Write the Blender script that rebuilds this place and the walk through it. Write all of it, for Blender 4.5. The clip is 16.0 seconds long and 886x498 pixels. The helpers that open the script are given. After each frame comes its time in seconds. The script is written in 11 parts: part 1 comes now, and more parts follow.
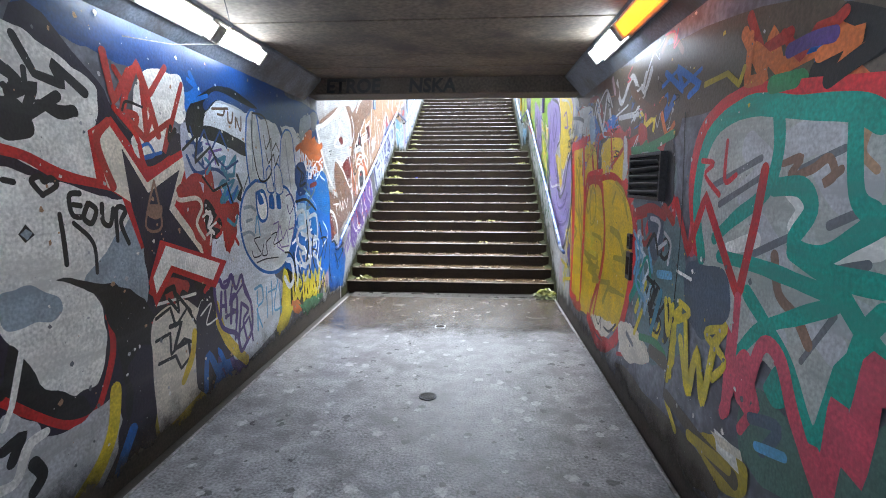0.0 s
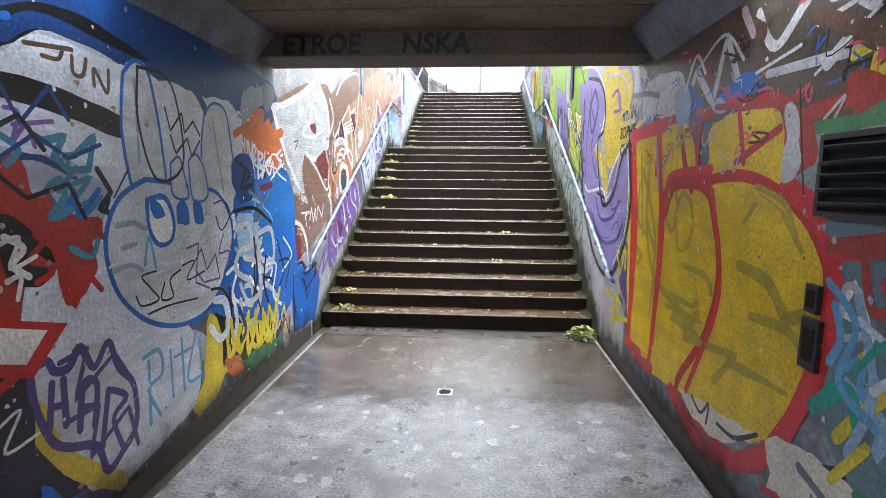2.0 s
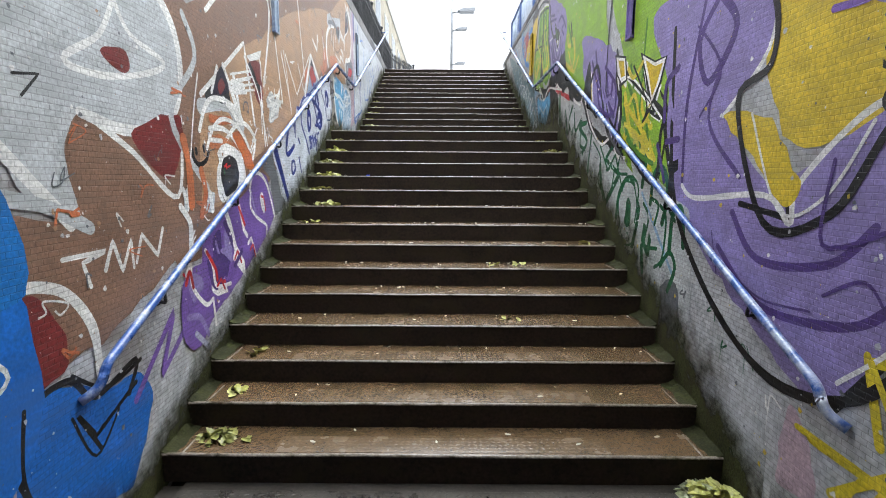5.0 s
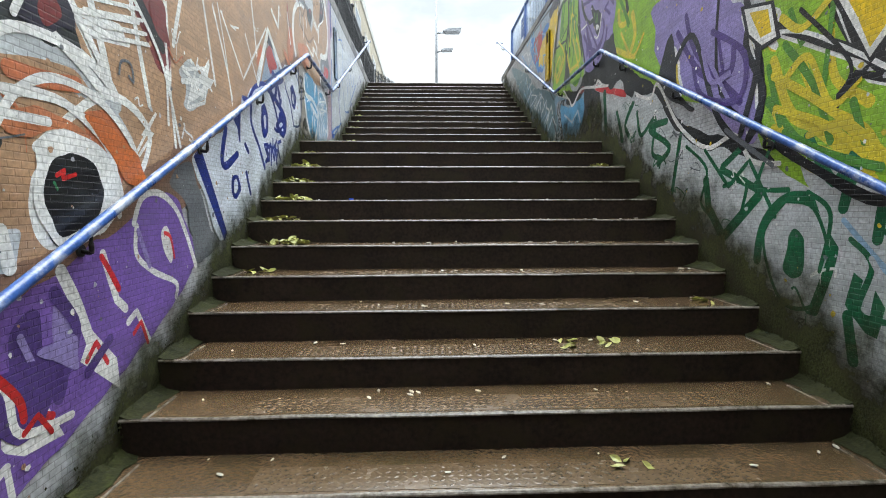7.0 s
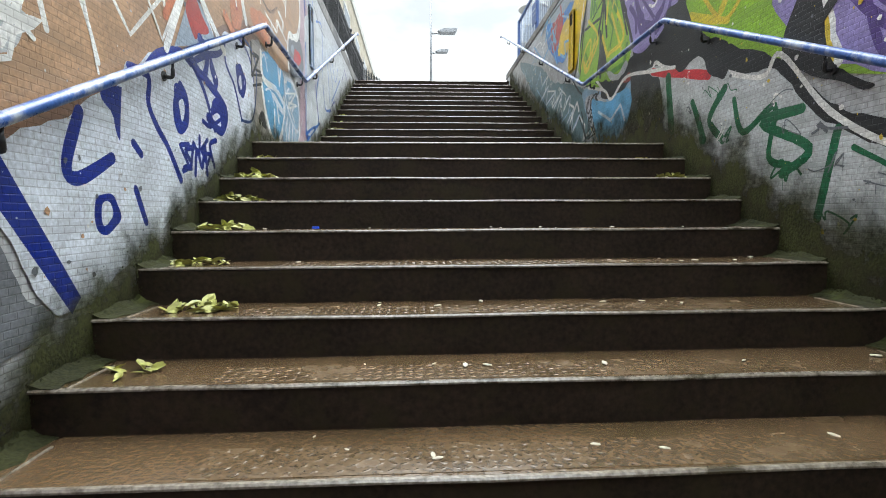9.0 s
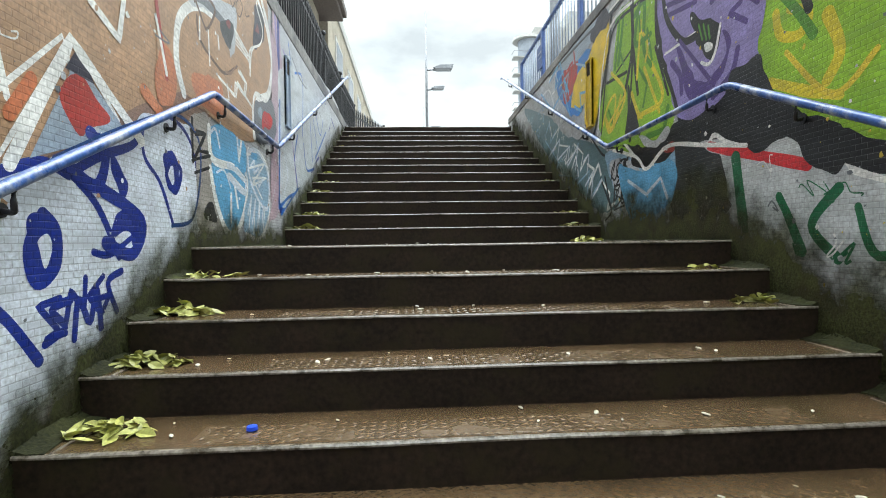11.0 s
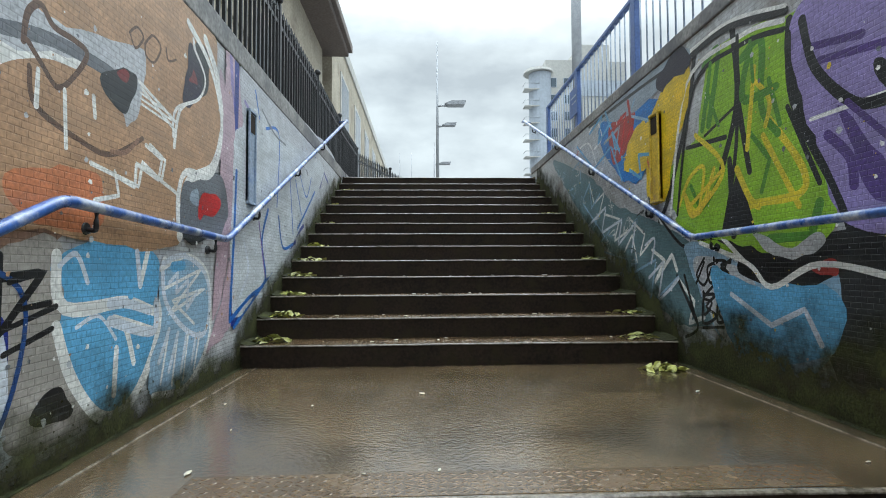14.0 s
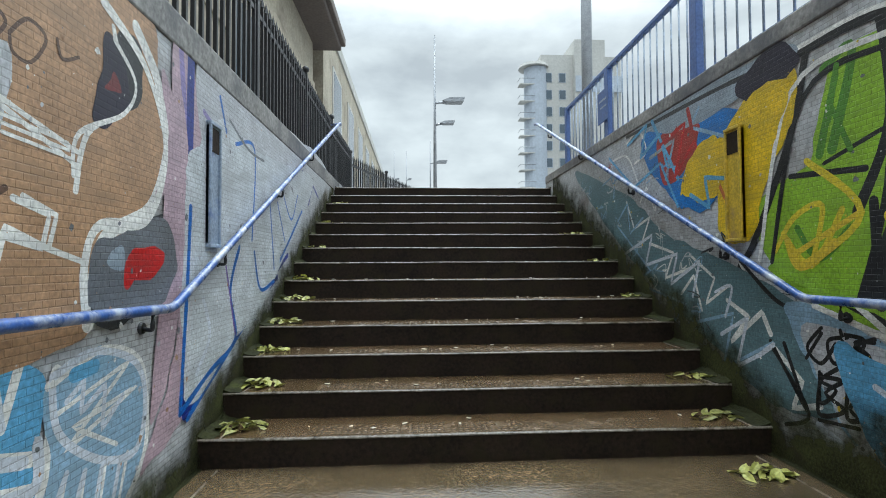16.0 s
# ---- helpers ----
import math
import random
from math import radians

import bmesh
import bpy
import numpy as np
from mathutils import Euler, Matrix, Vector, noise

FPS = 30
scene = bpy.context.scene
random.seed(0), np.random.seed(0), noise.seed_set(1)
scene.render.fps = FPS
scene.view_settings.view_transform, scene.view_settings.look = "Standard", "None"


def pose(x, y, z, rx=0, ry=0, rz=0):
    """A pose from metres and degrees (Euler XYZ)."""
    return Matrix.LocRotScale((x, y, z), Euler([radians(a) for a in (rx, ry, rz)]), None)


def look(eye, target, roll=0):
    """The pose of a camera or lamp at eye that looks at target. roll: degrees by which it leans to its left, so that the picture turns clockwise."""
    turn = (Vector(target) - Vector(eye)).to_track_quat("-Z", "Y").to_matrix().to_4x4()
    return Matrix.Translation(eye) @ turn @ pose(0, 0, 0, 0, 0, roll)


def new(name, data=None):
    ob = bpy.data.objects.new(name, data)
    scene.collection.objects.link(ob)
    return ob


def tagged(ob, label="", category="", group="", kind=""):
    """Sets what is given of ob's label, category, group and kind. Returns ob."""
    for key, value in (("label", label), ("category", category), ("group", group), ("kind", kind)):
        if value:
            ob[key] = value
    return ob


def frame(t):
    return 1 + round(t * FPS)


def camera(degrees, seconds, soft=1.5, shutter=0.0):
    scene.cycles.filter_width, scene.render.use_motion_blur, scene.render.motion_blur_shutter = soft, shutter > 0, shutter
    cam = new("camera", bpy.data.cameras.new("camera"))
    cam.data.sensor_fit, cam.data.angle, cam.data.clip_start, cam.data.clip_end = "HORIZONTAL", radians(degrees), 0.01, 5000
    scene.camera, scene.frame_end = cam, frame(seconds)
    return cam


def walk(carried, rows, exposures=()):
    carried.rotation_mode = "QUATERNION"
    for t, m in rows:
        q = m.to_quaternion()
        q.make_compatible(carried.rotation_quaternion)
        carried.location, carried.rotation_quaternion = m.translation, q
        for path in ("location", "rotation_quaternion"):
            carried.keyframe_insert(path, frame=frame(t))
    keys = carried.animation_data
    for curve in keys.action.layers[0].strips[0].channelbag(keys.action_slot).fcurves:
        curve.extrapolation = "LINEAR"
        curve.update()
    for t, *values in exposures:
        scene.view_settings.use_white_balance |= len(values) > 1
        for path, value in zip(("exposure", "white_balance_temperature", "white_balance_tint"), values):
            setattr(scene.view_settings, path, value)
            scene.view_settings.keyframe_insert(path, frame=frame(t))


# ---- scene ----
cam = camera(83.1, 16.0, soft=1.0)
PATH = [
    (0, (0.422, -0.618, 1.658), (0.281, 1.357, 1.376), 0.0),
    (0.5, (0.394, -0.216, 1.641), (0.255, 1.76, 1.364), 0.2),
    (1, (0.268, 0.199, 1.652), (0.134, 2.176, 1.379), 0.5),
    (1.5, (0.241, 0.639, 1.63), (0.108, 2.616, 1.358), 0.5),
    (2, (0.228, 1.095, 1.643), (0.096, 3.072, 1.369), 0.4),
    (2.5, (0.154, 1.545, 1.651), (0.056, 3.525, 1.386), 0.6),
    (3, (0.164, 1.999, 1.644), (0.1, 3.98, 1.376), 0.4),
    (3.5, (0.15, 2.491, 1.64), (0.094, 4.472, 1.367), 0.5),
    (4, (0.104, 2.969, 1.641), (0.057, 4.95, 1.368), 0.4),
    (4.2, (0.094, 3.173, 1.632), (0.058, 5.153, 1.349), 0.4),
    (6.3, (-0.217, 5.24, 1.648), (-0.173, 7.22, 1.367), 1.0),
    (6.5, (-0.24, 5.389, 1.642), (-0.189, 7.375, 1.412), 1.2),
    (7, (-0.296, 5.783, 1.594), (-0.218, 7.775, 1.427), -0.2),
    (7.5, (-0.319, 6.215, 1.595), (-0.206, 8.206, 1.443), 0.1),
    (8, (-0.333, 6.588, 1.589), (-0.224, 8.581, 1.456), -0.1),
    (10.3, (-0.348, 7.762, 2.124), (-0.232, 9.754, 1.981), -0.7),
    (10.5, (-0.335, 7.863, 2.185), (-0.219, 9.856, 2.063), -0.9),
    (11, (-0.321, 8.07, 2.268), (-0.2, 10.066, 2.237), -0.8),
    (11.5, (-0.311, 8.279, 2.394), (-0.198, 10.275, 2.403), -0.6),
    (12, (-0.225, 8.499, 2.521), (-0.116, 10.495, 2.573), -0.5),
    (12.5, (-0.218, 8.706, 2.563), (-0.123, 10.703, 2.618), -0.7),
    (13, (-0.203, 8.928, 2.694), (-0.122, 10.925, 2.758), -0.3),
    (13.5, (-0.19, 9.169, 2.828), (-0.113, 11.167, 2.897), -0.2),
    (14, (-0.283, 9.382, 2.914), (-0.198, 11.378, 2.994), -0.3),
    (14.5, (-0.338, 9.566, 3.001), (-0.247, 11.562, 3.075), -0.2),
    (15, (-0.325, 9.778, 3.117), (-0.24, 11.775, 3.19), -0.4),
    (15.5, (-0.382, 10.004, 3.189), (-0.293, 12.001, 3.257), -0.6),
    (16, (-0.411, 10.219, 3.287), (-0.298, 12.215, 3.346), -0.3),
]
from mathutils.geometry import delaunay_2d_cdt

# exposure falls as the walk comes out into the daylight
EXPOSURES = [(0.0, 2.6, 5750, 6), (1.5, 2.5, 5850, 8), (2.5, 2.15, 6100, 8), (4.2, 1.65, 6100, 8), (6.5, 1.1, 6000, 2), (8.2, 1.15, 6150, 3), (10.5, 1.0, 6150, 0), (12.0, 0.83, 6050, -1), (14.0, 0.5, 5850, -1), (16.0, 0.4, 5850, -1)]
walk(cam, [(t, look(eye, target, roll)) for t, eye, target, roll in PATH], EXPOSURES)

# ---- plan, in metres ----
HW = 1.523                      # half the clear width
RISE = 0.15
NOSE = [6.525 + 0.3085 * k for k in range(15)] + [12.845 + 0.3345 * k for k in range(14)]
LAND_Z, STREET_Z = 15 * RISE, 29 * RISE
PORTAL0, PORTAL1, SOFFIT, CEIL = 5.0, 5.42, 2.57, 2.74
WALL_END = 17.45

# ---- daylight: overcast sky and a weak, wide sun ----
world = bpy.data.worlds.new("overcast")
scene.world = world
world.use_nodes = True
wn, wl = world.node_tree.nodes, world.node_tree.links
wn.clear()
w_out, w_bg = wn.new("ShaderNodeOutputWorld"), wn.new("ShaderNodeBackground")
w_sky = wn.new("ShaderNodeTexSky")
w_sky.sky_type, w_sky.sun_disc = "NISHITA", False
w_sky.sun_elevation, w_sky.sun_rotation = radians(48), radians(20)
w_sky.dust_density, w_sky.air_density = 4.0, 1.0
w_gain = wn.new("ShaderNodeMix")
w_gain.data_type, w_gain.blend_type = "RGBA", "MULTIPLY"
w_gain.inputs[0].default_value = 1.0
w_gain.inputs[7].default_value = (0.05, 0.05, 0.05, 1)
w_co, w_map = wn.new("ShaderNodeTexCoord"), wn.new("ShaderNodeMapping")
w_map.inputs["Scale"].default_value = (1.0, 1.0, 2.3)
w_noise, w_ramp = wn.new("ShaderNodeTexNoise"), wn.new("ShaderNodeValToRGB")
w_noise.inputs["Scale"].default_value, w_noise.inputs["Detail"].default_value = 4.2, 7.0
w_noise.inputs["Roughness"].default_value = 0.55
w_ramp.color_ramp.elements[0].position, w_ramp.color_ramp.elements[0].color = 0.34, (0.57, 0.58, 0.61, 1)
w_ramp.color_ramp.elements[1].position, w_ramp.color_ramp.elements[1].color = 0.62, (0.89, 0.89, 0.90, 1)
w_mix = wn.new("ShaderNodeMix")
w_mix.data_type = "RGBA"
w_mix.inputs[0].default_value = 0.88
wl.new(w_co.outputs["Generated"], w_map.inputs[0])
wl.new(w_map.outputs[0], w_noise.inputs["Vector"])
wl.new(w_noise.outputs[0], w_ramp.inputs[0])
wl.new(w_sky.outputs[0], w_gain.inputs[6])
wl.new(w_gain.outputs[2], w_mix.inputs[6])
wl.new(w_ramp.outputs[0], w_mix.inputs[7])
# an overcast sky is brighter overhead than near the horizon
w_sep, w_up, w_lift = wn.new("ShaderNodeSeparateXYZ"), wn.new("ShaderNodeMapRange"), wn.new("ShaderNodeVectorMath")
w_up.inputs[1].default_value, w_up.inputs[2].default_value, w_up.inputs[3].default_value, w_up.inputs[4].default_value = 0.40, 0.95, 1.0, 5.1
w_lift.operation = "SCALE"
wl.new(w_co.outputs["Generated"], w_sep.inputs[0])
wl.new(w_sep.outputs[2], w_up.inputs[0])
wl.new(w_mix.outputs[2], w_lift.inputs[0])
wl.new(w_up.outputs[0], w_lift.inputs["Scale"])
wl.new(w_lift.outputs[0], w_bg.inputs[0])
w_bg.inputs[1].default_value = 0.78
wl.new(w_bg.outputs[0], w_out.inputs[0])

sun = new("sun", bpy.data.lights.new("sun", "SUN"))
sun.data.energy, sun.data.angle, sun.data.color = 1.5, radians(50), (1.0, 0.98, 0.95)
sun.matrix_world = look((6, 25, 40), (0, 8, 0))


# ---- materials ----
def mat(name, rgb, rough=0.6, metal=0.0, vary=0.25, scale=6.0, grain=60.0, bump=0.15, dirt=None, dirt_amount=0.35,
        brick=0.0, streak=False, random_piece=0.0, emit=0.0, coat=0.0, dirt_scale=1.3, rough_vary=0.15, spec=0.5, film=None):
    """Base colour with stains at one scale and grain at another, fine relief, and, where asked, brick joints in the relief."""
    m = bpy.data.materials.new(name)
    m.use_nodes = True
    n, l = m.node_tree.nodes, m.node_tree.links
    b = n["Principled BSDF"]
    geo = n.new("ShaderNodeNewGeometry")
    big, fine = n.new("ShaderNodeTexNoise"), n.new("ShaderNodeTexNoise")
    big.inputs["Scale"].default_value, big.inputs["Detail"].default_value = scale, 5
    fine.inputs["Scale"].default_value, fine.inputs["Detail"].default_value = grain, 4
    l.new(geo.outputs["Position"], big.inputs["Vector"])
    l.new(geo.outputs["Position"], fine.inputs["Vector"])
    ramp = n.new("ShaderNodeValToRGB")
    lo, hi = max(0.0, 1 - vary), 1 + vary * 0.6
    ramp.color_ramp.elements[0].position, ramp.color_ramp.elements[0].color = 0.36, (lo, lo, lo, 1)
    ramp.color_ramp.elements[1].position, ramp.color_ramp.elements[1].color = 0.64, (hi, hi, hi, 1)
    add = n.new("ShaderNodeMath")
    add.operation = "ADD"
    half = n.new("ShaderNodeMath")
    half.operation, half.inputs[1].default_value = "MULTIPLY", 0.58
    l.new(fine.outputs[0], half.inputs[0])
    sub = n.new("ShaderNodeMath")
    sub.operation, sub.inputs[1].default_value = "MULTIPLY", 0.42
    l.new(big.outputs[0], sub.inputs[0])
    l.new(half.outputs[0], add.inputs[0])
    l.new(sub.outputs[0], add.inputs[1])
    l.new(add.outputs[0], ramp.inputs[0])
    mul = n.new("ShaderNodeMix")
    mul.data_type, mul.blend_type = "RGBA", "MULTIPLY"
    mul.inputs[0].default_value = 1
    mul.inputs[6].default_value = (*rgb, 1)
    l.new(ramp.outputs[0], mul.inputs[7])
    colour = mul.outputs[2]
    if random_piece:
        info, span = n.new("ShaderNodeObjectInfo"), n.new("ShaderNodeMapRange")
        span.inputs[3].default_value, span.inputs[4].default_value = 1 - random_piece, 1 + random_piece
        l.new(info.outputs["Random"], span.inputs[0])
        mr = n.new("ShaderNodeMix")
        mr.data_type, mr.blend_type = "RGBA", "MULTIPLY"
        mr.inputs[0].default_value = 1
        l.new(colour, mr.inputs[6])
        l.new(span.outputs[0], mr.inputs[7])
        colour = mr.outputs[2]
    if dirt:
        dn, dr = n.new("ShaderNodeTexNoise"), n.new("ShaderNodeValToRGB")
        dn.inputs["Scale"].default_value, dn.inputs["Detail"].default_value, dn.inputs["Roughness"].default_value = dirt_scale, 9, 0.68
        if streak:
            sm = n.new("ShaderNodeMapping")
            sm.inputs["Rotation"].default_value = (0.6, 0, 0)
            sm.inputs["Scale"].default_value = (1.0, 0.45, 2.6)
            l.new(geo.outputs["Position"], sm.inputs[0])
            l.new(sm.outputs[0], dn.inputs["Vector"])
        else:
            l.new(geo.outputs["Position"], dn.inputs["Vector"])
        dr.color_ramp.elements[0].position, dr.color_ramp.elements[1].position = 0.62 - dirt_amount * 0.35, 0.72 - dirt_amount * 0.2
        l.new(dn.outputs[0], dr.inputs[0])
        dm = n.new("ShaderNodeMix")
        dm.data_type = "RGBA"
        dm.inputs[7].default_value = (*dirt, 1)
        l.new(dr.outputs[0], dm.inputs[0])
        l.new(colour, dm.inputs[6])
        colour = dm.outputs[2]
    height = fine.outputs[0]
    if brick:
        # joints of the brick under the paint, in the plane of the wall
        sep, com = n.new("ShaderNodeSeparateXYZ"), n.new("ShaderNodeCombineXYZ")
        l.new(geo.outputs["Position"], sep.inputs[0])
        l.new(sep.outputs[1], com.inputs[0])
        l.new(sep.outputs[2], com.inputs[1])
        bt = n.new("ShaderNodeTexBrick")
        bt.inputs["Color1"].default_value, bt.inputs["Color2"].default_value = (1, 1, 1, 1), (0.80, 0.80, 0.80, 1)
        bt.inputs["Mortar"].default_value = (0.5, 0.48, 0.46, 1)
        bt.inputs["Scale"].default_value = 1.0
        bt.inputs["Mortar Size"].default_value = 0.0022
        bt.inputs["Mortar Smooth"].default_value = 0.3
        bt.inputs["Brick Width"].default_value, bt.inputs["Row Height"].default_value = BRICK_W, BRICK_H
        l.new(com.outputs[0], bt.inputs["Vector"])
        bm_ = n.new("ShaderNodeMix")
        bm_.data_type, bm_.blend_type = "RGBA", "MULTIPLY"
        bm_.inputs[0].default_value = 0.75 * brick
        l.new(colour, bm_.inputs[6])
        l.new(bt.outputs["Color"], bm_.inputs[7])
        colour = bm_.outputs[2]
        sh = n.new("ShaderNodeMath")
        sh.operation = "SUBTRACT"
        fs = n.new("ShaderNodeMath")
        fs.operation, fs.inputs[1].default_value = "MULTIPLY", 0.25
        l.new(fine.outputs[0], fs.inputs[0])
        l.new(fs.outputs[0], sh.inputs[0])
        l.new(bt.outputs["Fac"], sh.inputs[1])
        height = sh.outputs[0]
    l.new(colour, b.inputs["Base Color"])
    rr = n.new("ShaderNodeMapRange")
    rr.inputs[3].default_value, rr.inputs[4].default_value = max(0.05, rough - rough_vary), min(1, rough + rough_vary)
    l.new(big.outputs[0], rr.inputs[0])
    l.new(rr.outputs[0], b.inputs["Roughness"])
    b.inputs["Metallic"].default_value = metal
    b.inputs["Specular IOR Level"].default_value = spec
    b.inputs["Coat Weight"].default_value = coat
    b.inputs["Coat Roughness"].default_value = 0.12
    bp = n.new("ShaderNodeBump")
    bp.inputs["Strength"].default_value, bp.inputs["Distance"].default_value = bump if not brick else 0.55, 0.004
    l.new(height, bp.inputs["Height"])
    l.new(bp.outputs[0], b.inputs["Normal"])
    l.new(bp.outputs[0], b.inputs["Coat Normal"])
    if emit:
        b.inputs["Emission Color"].default_value = (*rgb, 1)
        b.inputs["Emission Strength"].default_value = emit
    if film:
        # a film that frays out towards v = 1 of its own UV map
        start, end, ragged, size = film
        uv, sx, nz = n.new("ShaderNodeUVMap"), n.new("ShaderNodeSeparateXYZ"), n.new("ShaderNodeTexNoise")
        nz.inputs["Scale"].default_value, nz.inputs["Detail"].default_value, nz.inputs["Roughness"].default_value = size, 8, 0.7
        l.new(geo.outputs["Position"], nz.inputs["Vector"])
        l.new(uv.outputs[0], sx.inputs[0])
        fray = n.new("ShaderNodeMath")
        fray.operation, fray.inputs[1].default_value = "MULTIPLY_ADD", ragged
        l.new(nz.outputs[0], fray.inputs[0])
        l.new(sx.outputs[1], fray.inputs[2])
        thin = n.new("ShaderNodeMapRange")
        thin.interpolation_type = "SMOOTHSTEP"
        thin.inputs[1].default_value, thin.inputs[2].default_value = start + ragged * 0.5, end + ragged * 0.5
        l.new(fray.outputs[0], thin.inputs[0])
        clear, mix_out = n.new("ShaderNodeBsdfTransparent"), n.new("ShaderNodeMixShader")
        l.new(thin.outputs[0], mix_out.inputs[0])
        l.new(b.outputs[0], mix_out.inputs[1])
        l.new(clear.outputs[0], mix_out.inputs[2])
        l.new(mix_out.outputs[0], n["Material Output"].inputs[0])
    return m


BRICK_W, BRICK_H = 0.054, 0.0245

CONCRETE = mat("floor_concrete", (0.27, 0.264, 0.28), 0.36, vary=0.7, scale=7, grain=60, bump=0.9, dirt=(0.12, 0.115, 0.12), dirt_amount=0.42, dirt_scale=2.6, rough_vary=0.2)
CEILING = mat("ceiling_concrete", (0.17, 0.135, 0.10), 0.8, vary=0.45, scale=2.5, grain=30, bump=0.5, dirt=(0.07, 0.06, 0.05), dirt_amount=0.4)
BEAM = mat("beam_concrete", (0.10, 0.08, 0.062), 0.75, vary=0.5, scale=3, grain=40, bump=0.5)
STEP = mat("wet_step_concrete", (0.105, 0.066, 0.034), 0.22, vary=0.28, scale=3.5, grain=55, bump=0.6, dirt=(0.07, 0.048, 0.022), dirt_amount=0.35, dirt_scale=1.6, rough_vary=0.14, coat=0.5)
# the pale base puts the sky's glint on the wet edges into the colour
NOSING = mat("worn_nosing_glint", (0.25, 0.215, 0.175), 0.15, vary=0.5, scale=9, grain=70, bump=0.4, coat=0.4, dirt=(0.05, 0.04, 0.025), dirt_amount=0.45, dirt_scale=9)
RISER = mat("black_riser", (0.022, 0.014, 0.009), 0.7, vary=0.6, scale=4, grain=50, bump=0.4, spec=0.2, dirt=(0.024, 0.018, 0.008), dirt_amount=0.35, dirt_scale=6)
GRIP = mat("diamond_grip", (0.11, 0.072, 0.038), 0.24, vary=0.4, scale=8, grain=60, bump=0.2, coat=0.4)
LANDING = mat("wet_landing", (0.13, 0.092, 0.052), 0.12, vary=0.45, scale=2.0, grain=55, bump=0.35, dirt=(0.045, 0.034, 0.02), dirt_amount=0.4, rough_vary=0.1, coat=1.0)
TUNNEL_WALL = mat("tunnel_wall_paint", (0.25, 0.27, 0.33), 0.42, vary=0.5, scale=3.5, grain=28, bump=0.2, dirt=(0.09, 0.09, 0.11), dirt_amount=0.6, dirt_scale=2.4)
STAIR_WALL = mat("painted_brick", (0.52, 0.53, 0.55), 0.4, vary=0.35, scale=3, grain=35, brick=1.0, dirt=(0.25, 0.22, 0.2), dirt_amount=0.35)
COPING = mat("weathered_coping", (0.27, 0.26, 0.25), 0.7, vary=0.5, scale=3, grain=40, bump=0.5, dirt=(0.10, 0.10, 0.11), dirt_amount=0.5)
MOSS = mat("moss", (0.026, 0.027, 0.009), 0.95, vary=0.6, scale=7, grain=90, bump=0.9, dirt=(0.05, 0.056, 0.014), dirt_amount=0.2, dirt_scale=5, spec=0.2)
MOSS_FILM = mat("moss_film", (0.044, 0.046, 0.014), 0.9, vary=0.7, scale=7, grain=80, bump=0.9, dirt=(0.026, 0.020, 0.010), dirt_amount=0.45, dirt_scale=5, spec=0.2, film=(0.30, 0.78, 0.9, 5.0))
GRIME_FILM = mat("grime_film", (0.050, 0.040, 0.030), 0.6, vary=0.6, scale=5, grain=60, bump=0.4, film=(0.1, 0.8, 0.9, 4.0))
BLUE_STEEL = mat("blue_painted_steel", (0.045, 0.11, 0.36), 0.3, vary=0.4, scale=9, grain=60, bump=0.2, dirt=(0.42, 0.45, 0.52), dirt_amount=0.42, dirt_scale=7, coat=0.3)
PALE_STEEL = mat("pale_blue_steel", (0.36, 0.42, 0.52), 0.35, vary=0.3, scale=9, grain=60, bump=0.15)
BLUE_POST = mat("blue_post_paint", (0.09, 0.15, 0.36), 0.45, vary=0.3, scale=6, grain=50, bump=0.2)
BLACK_IRON = mat("black_iron", (0.02, 0.02, 0.023), 0.42, vary=0.3, scale=9, grain=60, bump=0.25)
GALV = mat("galvanised_steel", (0.36, 0.37, 0.39), 0.45, metal=0.6, vary=0.25, scale=5, grain=40, bump=0.1)
DARK_METAL = mat("dark_metal", (0.05, 0.05, 0.055), 0.4, metal=0.5, vary=0.4, scale=9, grain=60, bump=0.3)
WHITE_METAL = mat("lamp_housing", (0.5, 0.48, 0.42), 0.5, vary=0.3, scale=8, grain=50, bump=0.1)
STONE = mat("cream_stone", (0.45, 0.40, 0.31), 0.8, vary=0.3, scale=2, grain=20, bump=0.3, dirt=(0.26, 0.22, 0.17), dirt_amount=0.35)
EAVES = mat("grey_brown_eaves", (0.16, 0.13, 0.115), 0.7, vary=0.3, scale=3, grain=20, bump=0.2)
TOWER = mat("pale_render", (0.50, 0.49, 0.46), 0.8, vary=0.15, scale=0.2, grain=3, bump=0.1)
TOWER_BLUE = mat("blue_grey_cladding", (0.42, 0.46, 0.52), 0.6, vary=0.15, scale=0.3, grain=3, bump=0.1)
GLASS = mat("dark_window_glass", (0.10, 0.13, 0.16), 0.08, vary=0.1, scale=0.5, grain=3, bump=0.0)
STREET = mat("street_paving", (0.16, 0.16, 0.16), 0.6, vary=0.3, scale=1, grain=20, bump=0.3)
LEAF = mat("wilted_leaves", (0.34, 0.34, 0.09), 0.45, vary=0.5, scale=12, grain=60, bump=0.2, random_piece=0.3)
LEAF_PALE = mat("pale_leaves", (0.30, 0.32, 0.18), 0.5, vary=0.5, scale=12, grain=60, bump=0.2)
LITTER = mat("pale_litter", (0.5, 0.47, 0.38), 0.6, vary=0.3, scale=20, grain=60, bump=0.1)
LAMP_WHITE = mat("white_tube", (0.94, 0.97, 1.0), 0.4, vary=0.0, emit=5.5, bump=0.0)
LAMP_AMBER = mat("amber_tube", (1.0, 0.21, 0.010), 0.4, vary=0.0, emit=0.7, bump=0.0)


